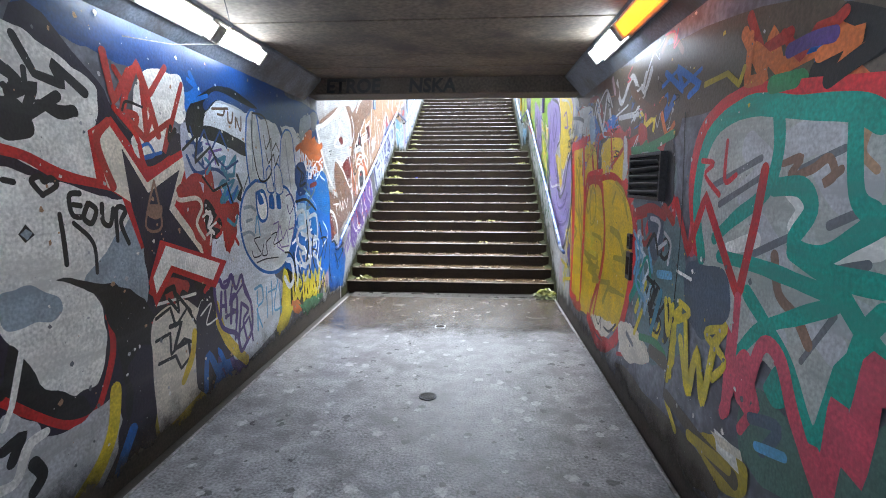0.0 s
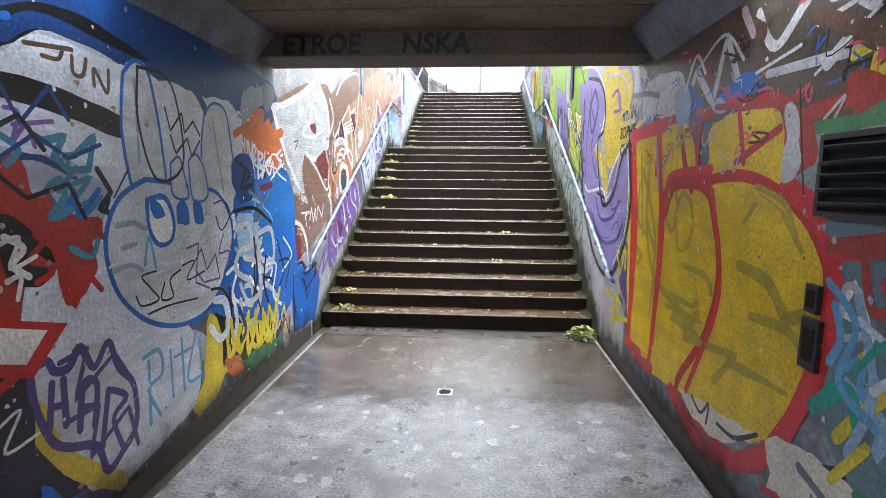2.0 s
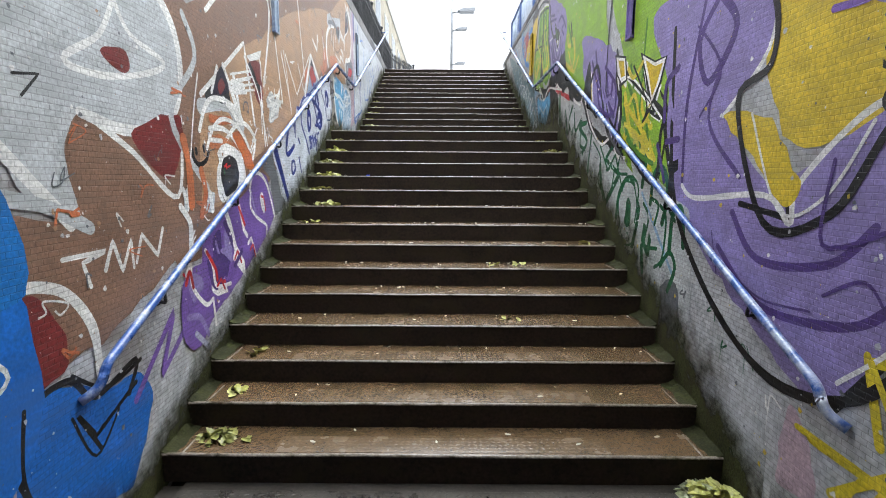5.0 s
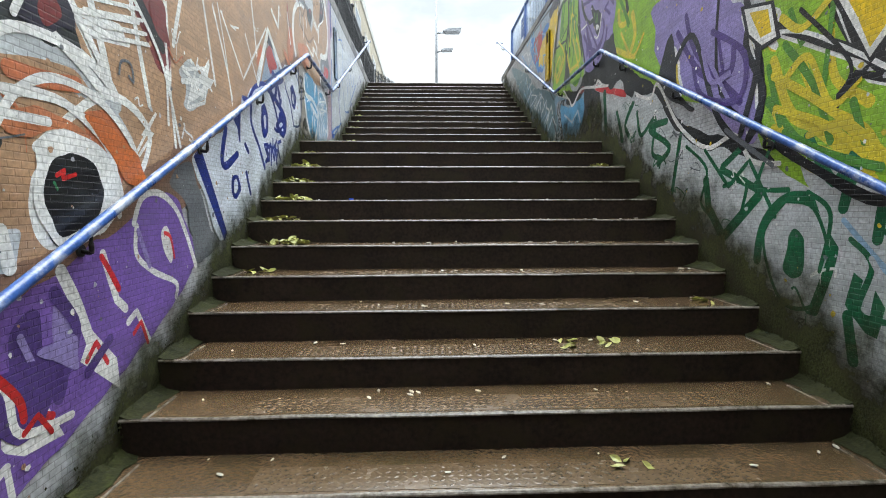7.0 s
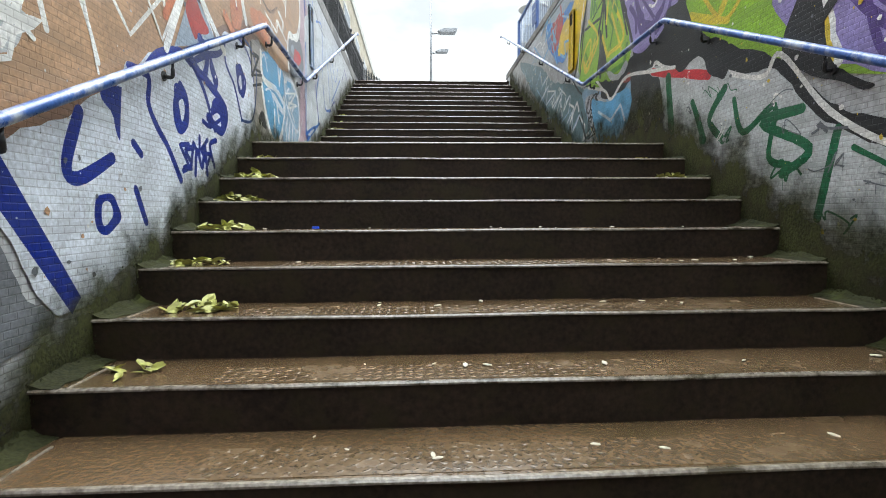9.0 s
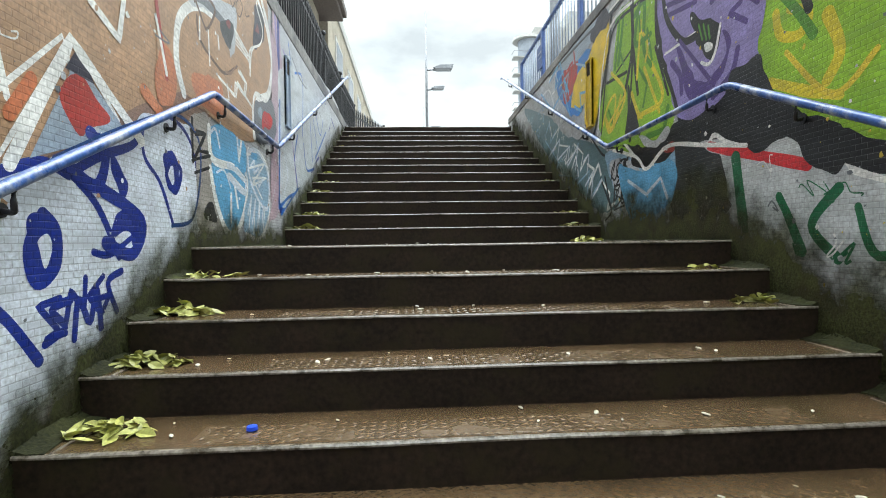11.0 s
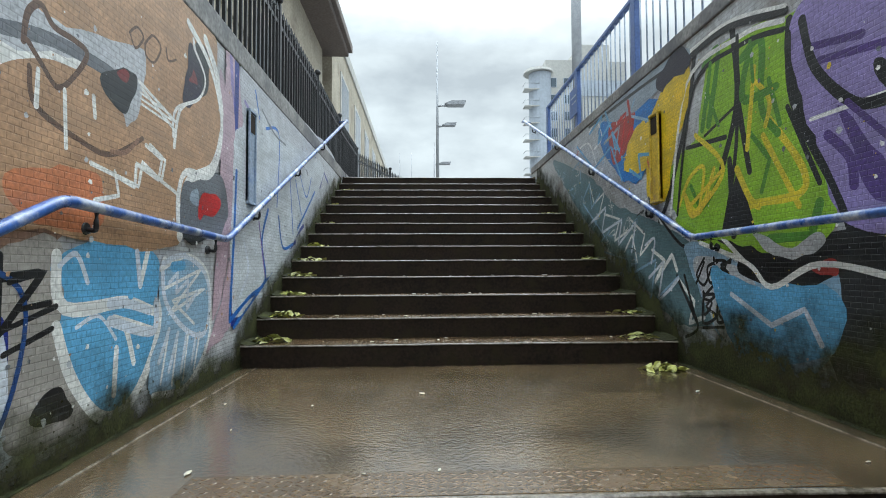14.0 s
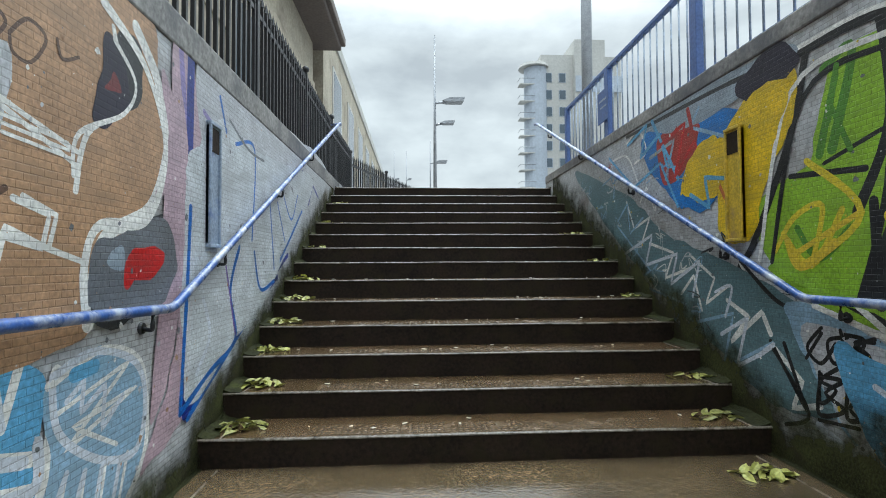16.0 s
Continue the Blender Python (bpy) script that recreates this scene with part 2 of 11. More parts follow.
# ---- builders ----
def part(name, bm, material, parent=None, label=""):
    me = bpy.data.meshes.new(name)
    bm.normal_update()
    bm.to_mesh(me)
    bm.free()
    me.materials.append(material)
    ob = new(name, me)
    if parent is not None:
        ob.parent = parent
        ob.matrix_parent_inverse = parent.matrix_world.inverted() if parent.matrix_world else Matrix()
    if label:
        ob["label"] = label
    return ob


def thing(name, label, category, group="", at=(0, 0, 0), kind=""):
    ob = new(name)
    ob.location = at
    ob.matrix_world = Matrix.Translation(at)
    return tagged(ob, label, category, group, kind)


def box(bm, x0, x1, y0, y1, z0, z1, bevel=0.0, m=None):
    mid = Matrix.Translation(((x0 + x1) / 2, (y0 + y1) / 2, (z0 + z1) / 2)) @ Matrix.Diagonal((x1 - x0, y1 - y0, z1 - z0, 1))
    made = bmesh.ops.create_cube(bm, size=1, matrix=(m @ mid) if m else mid)
    if bevel:
        edges = list({e for v in made["verts"] for e in v.link_edges})
        bmesh.ops.bevel(bm, geom=edges, offset=bevel, segments=2, affect="EDGES", profile=0.5)
    return bm


def boxed(*a, **k):
    return box(bmesh.new(), *a, **k)


def prism(bm, outline, axis, a, b):
    """An outline of two coordinates drawn out along an axis from a to b."""
    def at(p, v):
        return {"x": (v, p[0], p[1]), "y": (p[0], v, p[1]), "z": (p[0], p[1], v)}[axis]
    lo, hi = [bm.verts.new(at(p, a)) for p in outline], [bm.verts.new(at(p, b)) for p in outline]
    bm.faces.new(lo), bm.faces.new(hi[::-1])
    for i in range(len(lo)):
        j = (i + 1) % len(lo)
        bm.faces.new((lo[i], hi[i], hi[j], lo[j]))
    bmesh.ops.recalc_face_normals(bm, faces=bm.faces)
    return bm


def tube(bm, points, r, sides=10, taper=None):
    """A round bar along points; taper gives another radius at the end."""
    pts = [Vector(p) for p in points]
    rings = []
    for i, p in enumerate(pts):
        d = (pts[min(i + 1, len(pts) - 1)] - pts[max(i - 1, 0)]).normalized()
        q = d.to_track_quat("Z", "Y")
        rad = r if taper is None else r + (taper - r) * i / (len(pts) - 1)
        rings.append([bm.verts.new(p + q @ Vector((rad * math.cos(2 * math.pi * k / sides), rad * math.sin(2 * math.pi * k / sides), 0))) for k in range(sides)])
    for a, b in zip(rings, rings[1:]):
        for k in range(sides):
            f = bm.faces.new((a[k], a[(k + 1) % sides], b[(k + 1) % sides], b[k]))
            f.smooth = True
    bm.faces.new(rings[0][::-1]), bm.faces.new(rings[-1])
    return bm


def rounded(points, r=0.06, n=4):
    """A bent bar's line with its corners rounded."""
    pts = [Vector(p) for p in points]
    out = [pts[0]]
    for a, b, c in zip(pts, pts[1:], pts[2:]):
        p, q = b + (a - b).normalized() * r, b + (c - b).normalized() * r
        out += [p.lerp(b, i / n).lerp(b.lerp(q, i / n), i / n) for i in range(n + 1)]
    return out + [pts[-1]]


# ---- structure: subway ----
tagged(part("floor", boxed(-HW + 0.13, HW - 0.06, -12, 6.15, -0.3, 0.0), CONCRETE), "worn grey concrete subway floor with damp patches", "floor", kind="structure")
g = bmesh.new()
box(g, -HW - 0.02, -HW + 0.13, -12, 6.53, -0.3, -0.035)
box(g, HW - 0.06, HW + 0.02, -12, 6.53, -0.3, -0.035)
box(g, -HW + 0.13, HW - 0.06, 6.15, 6.53, -0.3, -0.012)
tagged(part("gutter", g, mat("damp_gutter", (0.05, 0.042, 0.035), 0.4, vary=0.5)), "dark damp drainage channels along the walls", "gutter", kind="structure")
kerb = bmesh.new()
box(kerb, -HW + 0.105, -HW + 0.128, -12, 6.14, -0.03, 0.006, 0.003)
box(kerb, HW - 0.058, HW - 0.036, -12, 6.14, -0.03, 0.006, 0.003)
tagged(part("trim", kerb, mat("pale_edging", (0.30, 0.29, 0.29), 0.35, vary=0.6, scale=5, dirt=(0.07, 0.06, 0.05), dirt_amount=0.4, dirt_scale=5)), "pale worn metal edging strip of the floor", "edging", kind="structure")
tagged(part("wall_west_subway", boxed(-HW - 0.35, -HW, -12, PORTAL1, -0.3, CEIL + 0.3), TUNNEL_WALL), "subway wall under layers of graffiti paint", "wall", kind="structure")
tagged(part("wall_east_subway", boxed(HW, HW + 0.35, -12, PORTAL1, -0.3, CEIL + 0.3), TUNNEL_WALL), "subway wall under layers of graffiti paint", "wall", kind="structure")
# unseen pale wall, added to close a made-up light well
tagged(part("wall_south", boxed(-HW - 0.35, HW + 0.35, -12.3, -12, -0.3, CEIL + 1.6), STAIR_WALL), "unseen pale wall added behind the open end of the subway", "wall", kind="structure")
# ceiling stops short so skylight through an unseen opening brightens the walls
ceil = bmesh.new()
y = -4.5
while y < PORTAL0 - 0.01:
    y1 = min(y + 0.5, PORTAL0)
    dz = random.uniform(-0.006, 0.006)
    box(ceil, -HW - 0.02, HW + 0.02, y + 0.006, y1 - 0.006, CEIL + dz, CEIL + 0.28, 0.004)
    y = y1
box(ceil, -HW, HW, -4.5, PORTAL0, CEIL + 0.03, CEIL + 0.35)
tagged(part("ceiling", ceil, CEILING), "brown-stained board-marked concrete ceiling", "ceiling", kind="structure")
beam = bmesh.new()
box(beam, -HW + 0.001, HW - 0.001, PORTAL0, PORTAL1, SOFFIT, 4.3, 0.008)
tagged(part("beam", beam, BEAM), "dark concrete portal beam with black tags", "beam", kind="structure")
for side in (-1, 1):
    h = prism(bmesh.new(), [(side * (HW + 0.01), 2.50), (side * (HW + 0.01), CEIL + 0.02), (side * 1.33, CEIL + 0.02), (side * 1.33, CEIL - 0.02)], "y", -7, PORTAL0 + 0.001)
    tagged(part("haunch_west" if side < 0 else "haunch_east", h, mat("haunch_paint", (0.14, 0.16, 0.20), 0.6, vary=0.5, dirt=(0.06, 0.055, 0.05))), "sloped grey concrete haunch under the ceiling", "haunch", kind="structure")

# ---- structure: stair walls, coping, street ----
for side, name, top in ((-1, "west", 4.31), (1, "east", 4.45)):
    a, b = sorted((side * HW, side * (HW + 0.35)))
    tagged(part("wall_" + name, boxed(a, b, PORTAL1, WALL_END, -0.3, top), STAIR_WALL), "painted brick stairwell wall covered in graffiti", "wall", kind="structure")
    a, b = sorted((side * (HW - 0.012), side * (HW + 0.36)))
    tagged(part("coping_" + name, boxed(a, b, PORTAL1, WALL_END, top, top + (0.165 if side < 0 else 0.11), 0.012), COPING), "weathered grey concrete coping with moss", "coping", kind="structure")
# no sheet between -12.3 and -4.5, which lets that skylight in
gr = bmesh.new()
for x0, x1, y0, y1 in ((-600, -HW - 0.36, -600, 17.19), (HW + 0.36, 600, -600, 17.19), (-600, 600, 17.5, 600), (-HW - 0.36, HW + 0.36, -4.5, PORTAL0), (-HW - 0.36, HW + 0.36, -600, -12.3)):
    box(gr, x0, x1, y0, y1, STREET_Z - 0.03, STREET_Z - 0.004)
tagged(part("ground", gr, STREET), "grey paved street level", "ground", kind="structure")

# ---- stairs: each step a slab with a nosing, on one flight ----
def step_parts(flight, k, depth):
    z, y0 = RISE * (k + 1), NOSE[k]
    sag = random.uniform(-0.003, 0.003)
    st = part("step", boxed(-HW + 0.002, HW - 0.002, y0 + 0.012, y0 + depth + 0.012, z - 0.0085, z + sag), STEP if depth < 1 else LANDING, flight)
    part("riser", boxed(-HW + 0.002, HW - 0.002, y0 + 0.0035, y0 + 0.06, z - RISE - 0.01, z - 0.0095), RISER, flight, "near-black riser, much darker than the tread")
    nb = bmesh.new()
    cuts = [-HW + 0.004] + [-HW + 0.12 + i * (2 * HW - 0.24) / 9 for i in range(10)] + [HW - 0.004]
    sect = [(-0.003, -0.009), (-0.003, -0.003), (0.002, 0.0025), (0.014, 0.0025), (0.014, -0.009)]
    rows = []
    for x in cuts:
        wob, dip = random.uniform(-0.004, 0.004), random.uniform(-0.002, 0.002)
        rows.append([nb.verts.new((x, y0 + dy + wob, z + dz + sag + dip)) for dy, dz in sect])
    for r0, r1 in zip(rows, rows[1:]):
        for i in range(5):
            nb.faces.new((r0[i], r0[(i + 1) % 5], r1[(i + 1) % 5], r1[i]))
    nb.faces.new(rows[0][::-1]), nb.faces.new(rows[-1])
    bmesh.ops.recalc_face_normals(nb, faces=nb.faces)
    part("nosing", nb, NOSING, flight, "worn wet nosing edge, coloured pale for its sky glint")
    for sx in (-1, 1):
        edge = bmesh.new()
        box(edge, sx * (HW - 0.115) - 0.005, sx * (HW - 0.115) + 0.005, y0 + 0.012, y0 + (depth * 0.8 if depth < 1 else depth - 0.02), z - 0.004, z + sag + 0.004, 0.002)
        part("end_edge", edge, NOSING, flight)
    # raised diamonds, laid in two leanings
    gp = bmesh.new()
    w = 0.95 + random.uniform(-0.08, 0.08)
    box(gp, -w, w, y0 + 0.03, y0 + 0.20, z + sag - 0.002, z + sag + 0.0015)
    for i in range(int(2 * w / 0.034)):
        for j in range(5):
            x, yy = -w + 0.018 + 0.034 * i, y0 + 0.05 + 0.032 * j
            d = Vector((0.013, 0.008 if (i + j) % 2 else -0.008, 0))
            o = Vector((-d.y, d.x, 0)) * 0.45
            c = Vector((x, yy, z + sag + 0.0015))
            ring = [gp.verts.new(p) for p in (c - d, c - o, c + d, c + o)]
            peak = [gp.verts.new(p + Vector((0, 0, 0.0012))) for p in (c - d * 0.6, c + d * 0.6)]
            gp.faces.new((ring[0], ring[1], peak[1], peak[0])), gp.faces.new((ring[1], ring[2], peak[1]))
            gp.faces.new((ring[2], ring[3], peak[0], peak[1])), gp.faces.new((ring[3], ring[0], peak[0]))
    part("grip_strip", gp, GRIP, flight, "raised diamond-pattern grip strip")


lower = thing("lower_stair_flight", "dark wet concrete stair flight with nosings coloured pale for sky glint", "stairs", at=(0, 8.5, 0))
upper = thing("upper_stair_flight", "dark wet concrete stair flight up to the street", "stairs", at=(0, 15, LAND_Z))
for k in range(15):
    step_parts(lower, k, (NOSE[k + 1] - NOSE[k]))
for k in range(15, 29):
    step_parts(upper, k, (NOSE[k + 1] - NOSE[k]) if k < 28 else 0.33)
fill = bmesh.new()
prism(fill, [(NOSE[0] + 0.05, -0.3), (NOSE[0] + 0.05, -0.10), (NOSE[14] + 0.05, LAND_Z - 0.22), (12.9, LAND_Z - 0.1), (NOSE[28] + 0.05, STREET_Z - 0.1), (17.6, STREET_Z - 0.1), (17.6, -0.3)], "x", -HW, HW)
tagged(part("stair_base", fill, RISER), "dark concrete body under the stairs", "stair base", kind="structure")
# ---- handrails ----
def handrail(side, foot, knee, bend, top):
    x = side * 1.465
    r = thing("handrail", "blue painted steel handrail with worn multicoloured drips", "handrail", "stair handrails", (x, foot[0], foot[1]))
    wall_x = side * HW
    line = [(wall_x - side * 0.01, foot[0] - 0.10, foot[1] - 0.12), (x, foot[0] - 0.03, foot[1] - 0.08), (x, foot[0], foot[1]), (x, *knee), (x, *bend), (x, *top), (x - side * 0.0, top[0] + 0.10, top[1] + 0.012)]
    part("rail", tube(bmesh.new(), rounded(line, 0.05), 0.021, 10), BLUE_STEEL, r)
    part("end_return", tube(bmesh.new(), rounded([(x, top[0] + 0.09, top[1] + 0.01), (x + side * 0.14, top[0] + 0.13, top[1] + 0.012)], 0.02), 0.015, 8), BLUE_STEEL, r)
    spots = []
    for (y0, z0), (y1, z1), n in ((foot, knee, 5), (knee, bend, 2), (bend, top, 4)):
        for i in range(n):
            f = (i + 0.5) / n if n > 2 else 0.12 + 0.76 * i
            spots.append((y0 + (y1 - y0) * f, z0 + (z1 - z0) * f))
    for y, z in spots:
        b = bmesh.new()
        tube(b, rounded([(wall_x, y + 0.02, z - 0.075), (wall_x - side * 0.045, y + 0.02, z - 0.085), (x, y, z - 0.07), (x, y, z - 0.015)], 0.018), 0.009, 8)
        br = part("bracket", b, DARK_METAL, r, "bent dark steel bracket")
        c = bmesh.new()
        bmesh.ops.create_cone(c, cap_ends=True, segments=12, radius1=0.026, radius2=0.022, depth=0.012,
                              matrix=Matrix.Translation((wall_x - side * 0.006, y + 0.02, z - 0.075)) @ Euler((0, radians(90), 0)).to_matrix().to_4x4())
        part("rosette", c, DARK_METAL, br)


handrail(-1, (6.09, 0.82), (11.08, 3.15), (12.47, 3.10), (17.3, 5.28))
handrail(1, (5.87, 0.835), (10.79, 3.125), (12.54, 3.11), (17.75, 5.43))


# ---- iron fence above the west wall ----
def fence_panel(a, b, z0, group="iron fence panels"):
    a, b = Vector((*a, z0)), Vector((*b, z0))
    f = thing("iron_fence_panel", "black iron railing panel with spear tops", "fence", group, a)
    n = max(2, int((b - a).length / 0.105))
    q = (b - a).normalized().to_track_quat("X", "Z").to_matrix().to_4x4()
    length = (b - a).length
    m = Matrix.Translation(a) @ q
    part("bottom_rail", boxed(0, length, -0.008, 0.008, 0.07, 0.11, m=m), BLACK_IRON, f)
    part("top_rail", boxed(0, length, -0.008, 0.008, 0.80, 0.84, m=m), BLACK_IRON, f)
    for i in range(n):
        s = bmesh.new()
        x = (i + 0.5) * length / n
        box(s, x - 0.012, x + 0.012, -0.012, 0.012, 0.0, 0.93, m=m)
        t = Matrix.Translation((0, 0, 0))
        bmesh.ops.create_cone(s, cap_ends=True, segments=4, radius1=0.022, radius2=0.001, depth=0.09, matrix=m @ Matrix.Translation((x, 0, 0.975)))
        part("bar", s, BLACK_IRON, f)
    p = boxed(-0.022, 0.022, -0.022, 0.022, 0.0, 1.02, 0.004, m=m)
    bmesh.ops.create_icosphere(p, subdivisions=2, radius=0.042, matrix=m @ Matrix.Translation((0, 0, 1.06)))
    part("post", p, BLACK_IRON, f, "post with a ball finial")


WEST_TOP, EAST_TOP = 4.475, 4.56
for y0 in (7.0, 8.8, 10.6, 12.4, 14.2, 16.0):
    fence_panel((-1.66, y0), (-1.66, y0 + 1.8), WEST_TOP)
fence_panel((-1.66, 17.8), (-1.62, 19.7), WEST_TOP - 0.02)
fence_panel((-1.62, 19.7), (-1.05, 21.6), WEST_TOP - 0.12)
fence_panel((-1.05, 21.6), (-0.2, 24.2), WEST_TOP - 0.16)
tagged(part("fence_plinth", boxed(-1.9, -1.5, WALL_END, 19.8, STREET_Z - 0.1, STREET_Z + 0.12, 0.01), COPING), "low concrete plinth under the iron fence", "plinth", kind="structure")


# ---- blue railing above the east wall ----
def blue_panel(y0, y1, last=False):
    f = thing("blue_railing_panel", "blue painted steel railing panel with thin pale bars", "railing", "blue railing panels", (1.63, y0, EAST_TOP))
    part("top_rail", boxed(1.605, 1.655, y0, y1, 5.315, 5.355, 0.006), BLUE_POST, f)
    part("bottom_rail", boxed(1.615, 1.645, y0, y1, 4.60, 4.625), BLUE_POST, f)
    n = round((y1 - y0) / 0.115)
    for i in range(1, n):
        y = y0 + (y1 - y0) * i / n
        part("bar", tube(bmesh.new(), [(1.63, y, 4.60), (1.63, y, 5.33)], 0.008, 6), PALE_STEEL, f)
    for y in ((y0, y1) if last else (y0,)):
        part("post", boxed(1.60, 1.66, y - 0.045, y + 0.045, EAST_TOP, 5.35, 0.005), BLUE_POST, f, "flat blue steel post")


for y0 in (7.06, 8.72, 10.38, 12.04, 13.68, 15.32):
    blue_panel(y0, y0 + (1.66 if y0 < 12.1 else 1.64) if y0 < 15 else 16.72, y0 > 15)
pl = thing("railing_sign", "small blue sign plate on the railing", "sign", at=(1.60, 15.3, 4.9))
part("plate", boxed(1.585, 1.595, 15.22, 15.52, 4.78, 5.12, 0.003), BLUE_POST, pl)
part("writing_bar", boxed(1.582, 1.5845, 15.27, 15.47, 5.0, 5.02), PALE_STEEL, pl)
part("writing_bar", boxed(1.582, 1.5845, 15.27, 15.44, 4.93, 4.945), PALE_STEEL, pl)


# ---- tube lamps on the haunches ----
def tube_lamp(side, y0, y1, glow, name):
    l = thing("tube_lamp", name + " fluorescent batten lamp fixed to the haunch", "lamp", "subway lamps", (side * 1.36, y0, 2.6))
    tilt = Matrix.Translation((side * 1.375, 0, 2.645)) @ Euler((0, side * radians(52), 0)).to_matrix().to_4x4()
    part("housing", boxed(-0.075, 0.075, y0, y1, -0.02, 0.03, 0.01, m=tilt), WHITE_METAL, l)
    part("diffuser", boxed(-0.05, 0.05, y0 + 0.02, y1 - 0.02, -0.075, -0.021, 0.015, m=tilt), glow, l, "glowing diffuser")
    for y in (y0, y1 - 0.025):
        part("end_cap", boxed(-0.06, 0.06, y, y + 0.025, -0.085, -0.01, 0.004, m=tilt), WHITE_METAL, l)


tube_lamp(-1, 1.95, 2.72, LAMP_WHITE, "white")
tube_lamp(-1, 2.78, 3.46, LAMP_WHITE, "white")
# unseen lamps added on both sides to brighten the near subway walls
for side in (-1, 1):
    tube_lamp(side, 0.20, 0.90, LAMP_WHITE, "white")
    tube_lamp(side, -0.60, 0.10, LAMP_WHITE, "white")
tube_lamp(1, 2.10, 2.88, LAMP_AMBER, "amber")
tube_lamp(1, 2.92, 3.62, LAMP_WHITE, "white")
cable = thing("hanging_wire", "thin loose wires hanging from the lamp", "wire", at=(-1.3, 2.5, 2.6))
part("strand", tube(bmesh.new(), [(-1.28, 3.0, 2.58), (-1.2, 2.7, 2.64), (-1.05, 2.3, 2.73)], 0.003, 5), DARK_METAL, cable)
part("strand", tube(bmesh.new(), [(-1.32, 2.8, 2.55), (-1.42, 2.4, 2.45), (-1.52, 2.1, 2.42)], 0.003, 5), WHITE_METAL, cable)

# ---- vent, lock plates and floor fittings ----
v = thing("wall_vent", "black louvred steel vent with bent slats", "vent", at=(HW, 2.7, 1.67))
part("backing", boxed(HW - 0.018, HW - 0.001, 2.44, 3.04, 1.53, 1.80), mat("vent_black", (0.006, 0.006, 0.007), 0.8), v)
fr = bmesh.new()
for a in ((2.43, 3.05, 1.795, 1.815), (2.43, 3.05, 1.52, 1.54), (2.43, 2.45, 1.54, 1.795), (3.03, 3.05, 1.54, 1.795)):
    box(fr, HW - 0.045, HW - 0.001, *a)
part("frame", fr, DARK_METAL, v)
for i in range(5):
    z = 1.565 + 0.048 * i
    m = Matrix.Translation((HW - 0.036, 2.74, z)) @ Euler((random.uniform(-0.03, 0.03), radians(38), 0)).to_matrix().to_4x4()
    part("slat", boxed(-0.022, 0.022, -0.29, 0.29, -0.002, 0.002, m=m), DARK_METAL, v)


def lock_plate(y, z, w, h):
    p = thing("lock_plate", "dark steel lock plate set in the yellow painted wall", "plate", at=(HW, y, z))
    part("plate", boxed(HW - 0.026, HW - 0.001, y - w / 2, y + w / 2, z - h / 2, z + h / 2, 0.003), DARK_METAL, p)
    # no cut in the plate: a black piece gives the recess its shade
    part("recess_shade", boxed(HW - 0.0285, HW - 0.0255, y - w * 0.3, y + w * 0.3, z - h * 0.32, z + h * 0.32), RISER, p)


lock_plate(3.04, 1.205, 0.07, 0.11)
lock_plate(3.03, 1.03, 0.10, 0.20)


def drain(x, y, r, square):
    d = thing("floor_drain", "small dark metal floor drain grate", "drain", "floor drains", (x, y, 0))
    b = bmesh.new()
    if square:
        box(b, x - r, x + r, y - r, y + r, -0.01, 0.005, 0.002)
    else:
        bmesh.ops.create_cone(b, cap_ends=True, segments=24, radius1=r, radius2=r * 0.96, depth=0.014, matrix=Matrix.Translation((x, y, 0.0)))
    part("cover", b, GALV if square else DARK_METAL, d)
    # black bars on the cover stand in for the shade down its slots
    for i in range(-2, 3):
        w = r * 0.8 * math.sqrt(max(0.1, 1 - (i / 3) ** 2))
        part("slot_shade", boxed(x - w, x + w, y + i * r * 0.3 - r * 0.07, y + i * r * 0.3 + r * 0.07, 0.0055, 0.0085), RISER, d)


drain(0.047, 2.99, 0.07, False)
drain(0.004, 4.80, 0.06, True)
mats = thing("foot_plate", "dark grey studded metal threshold plates", "threshold plate", at=(0, 6.3, 0))
for x0, x1 in ((-HW + 0.14, 0.02), (0.03, HW - 0.08)):
    b = boxed(x0, x1, 6.17, 6.44, -0.012, 0.002, 0.002)
    i = 0
    yy = 6.19
    while yy < 6.43:
        x = x0 + 0.03 + (0.02 if i % 2 else 0)
        while x < x1 - 0.03:
            s = 0.012 if int((x - x0) / 0.04) % 2 else -0.012
            vs = [b.verts.new(p) for p in ((x - 0.013, yy - s * 0.6, 0.0025), (x, yy - 0.006, 0.0065), (x + 0.013, yy + s * 0.6, 0.0025), (x, yy + 0.006, 0.0065))]
            b.faces.new(vs)
            x += 0.04
        yy += 0.03
        i += 1
    part("plate", b, mat("threshold_metal", (0.085, 0.075, 0.065), 0.3, metal=0.5, vary=0.4, scale=6), mats)


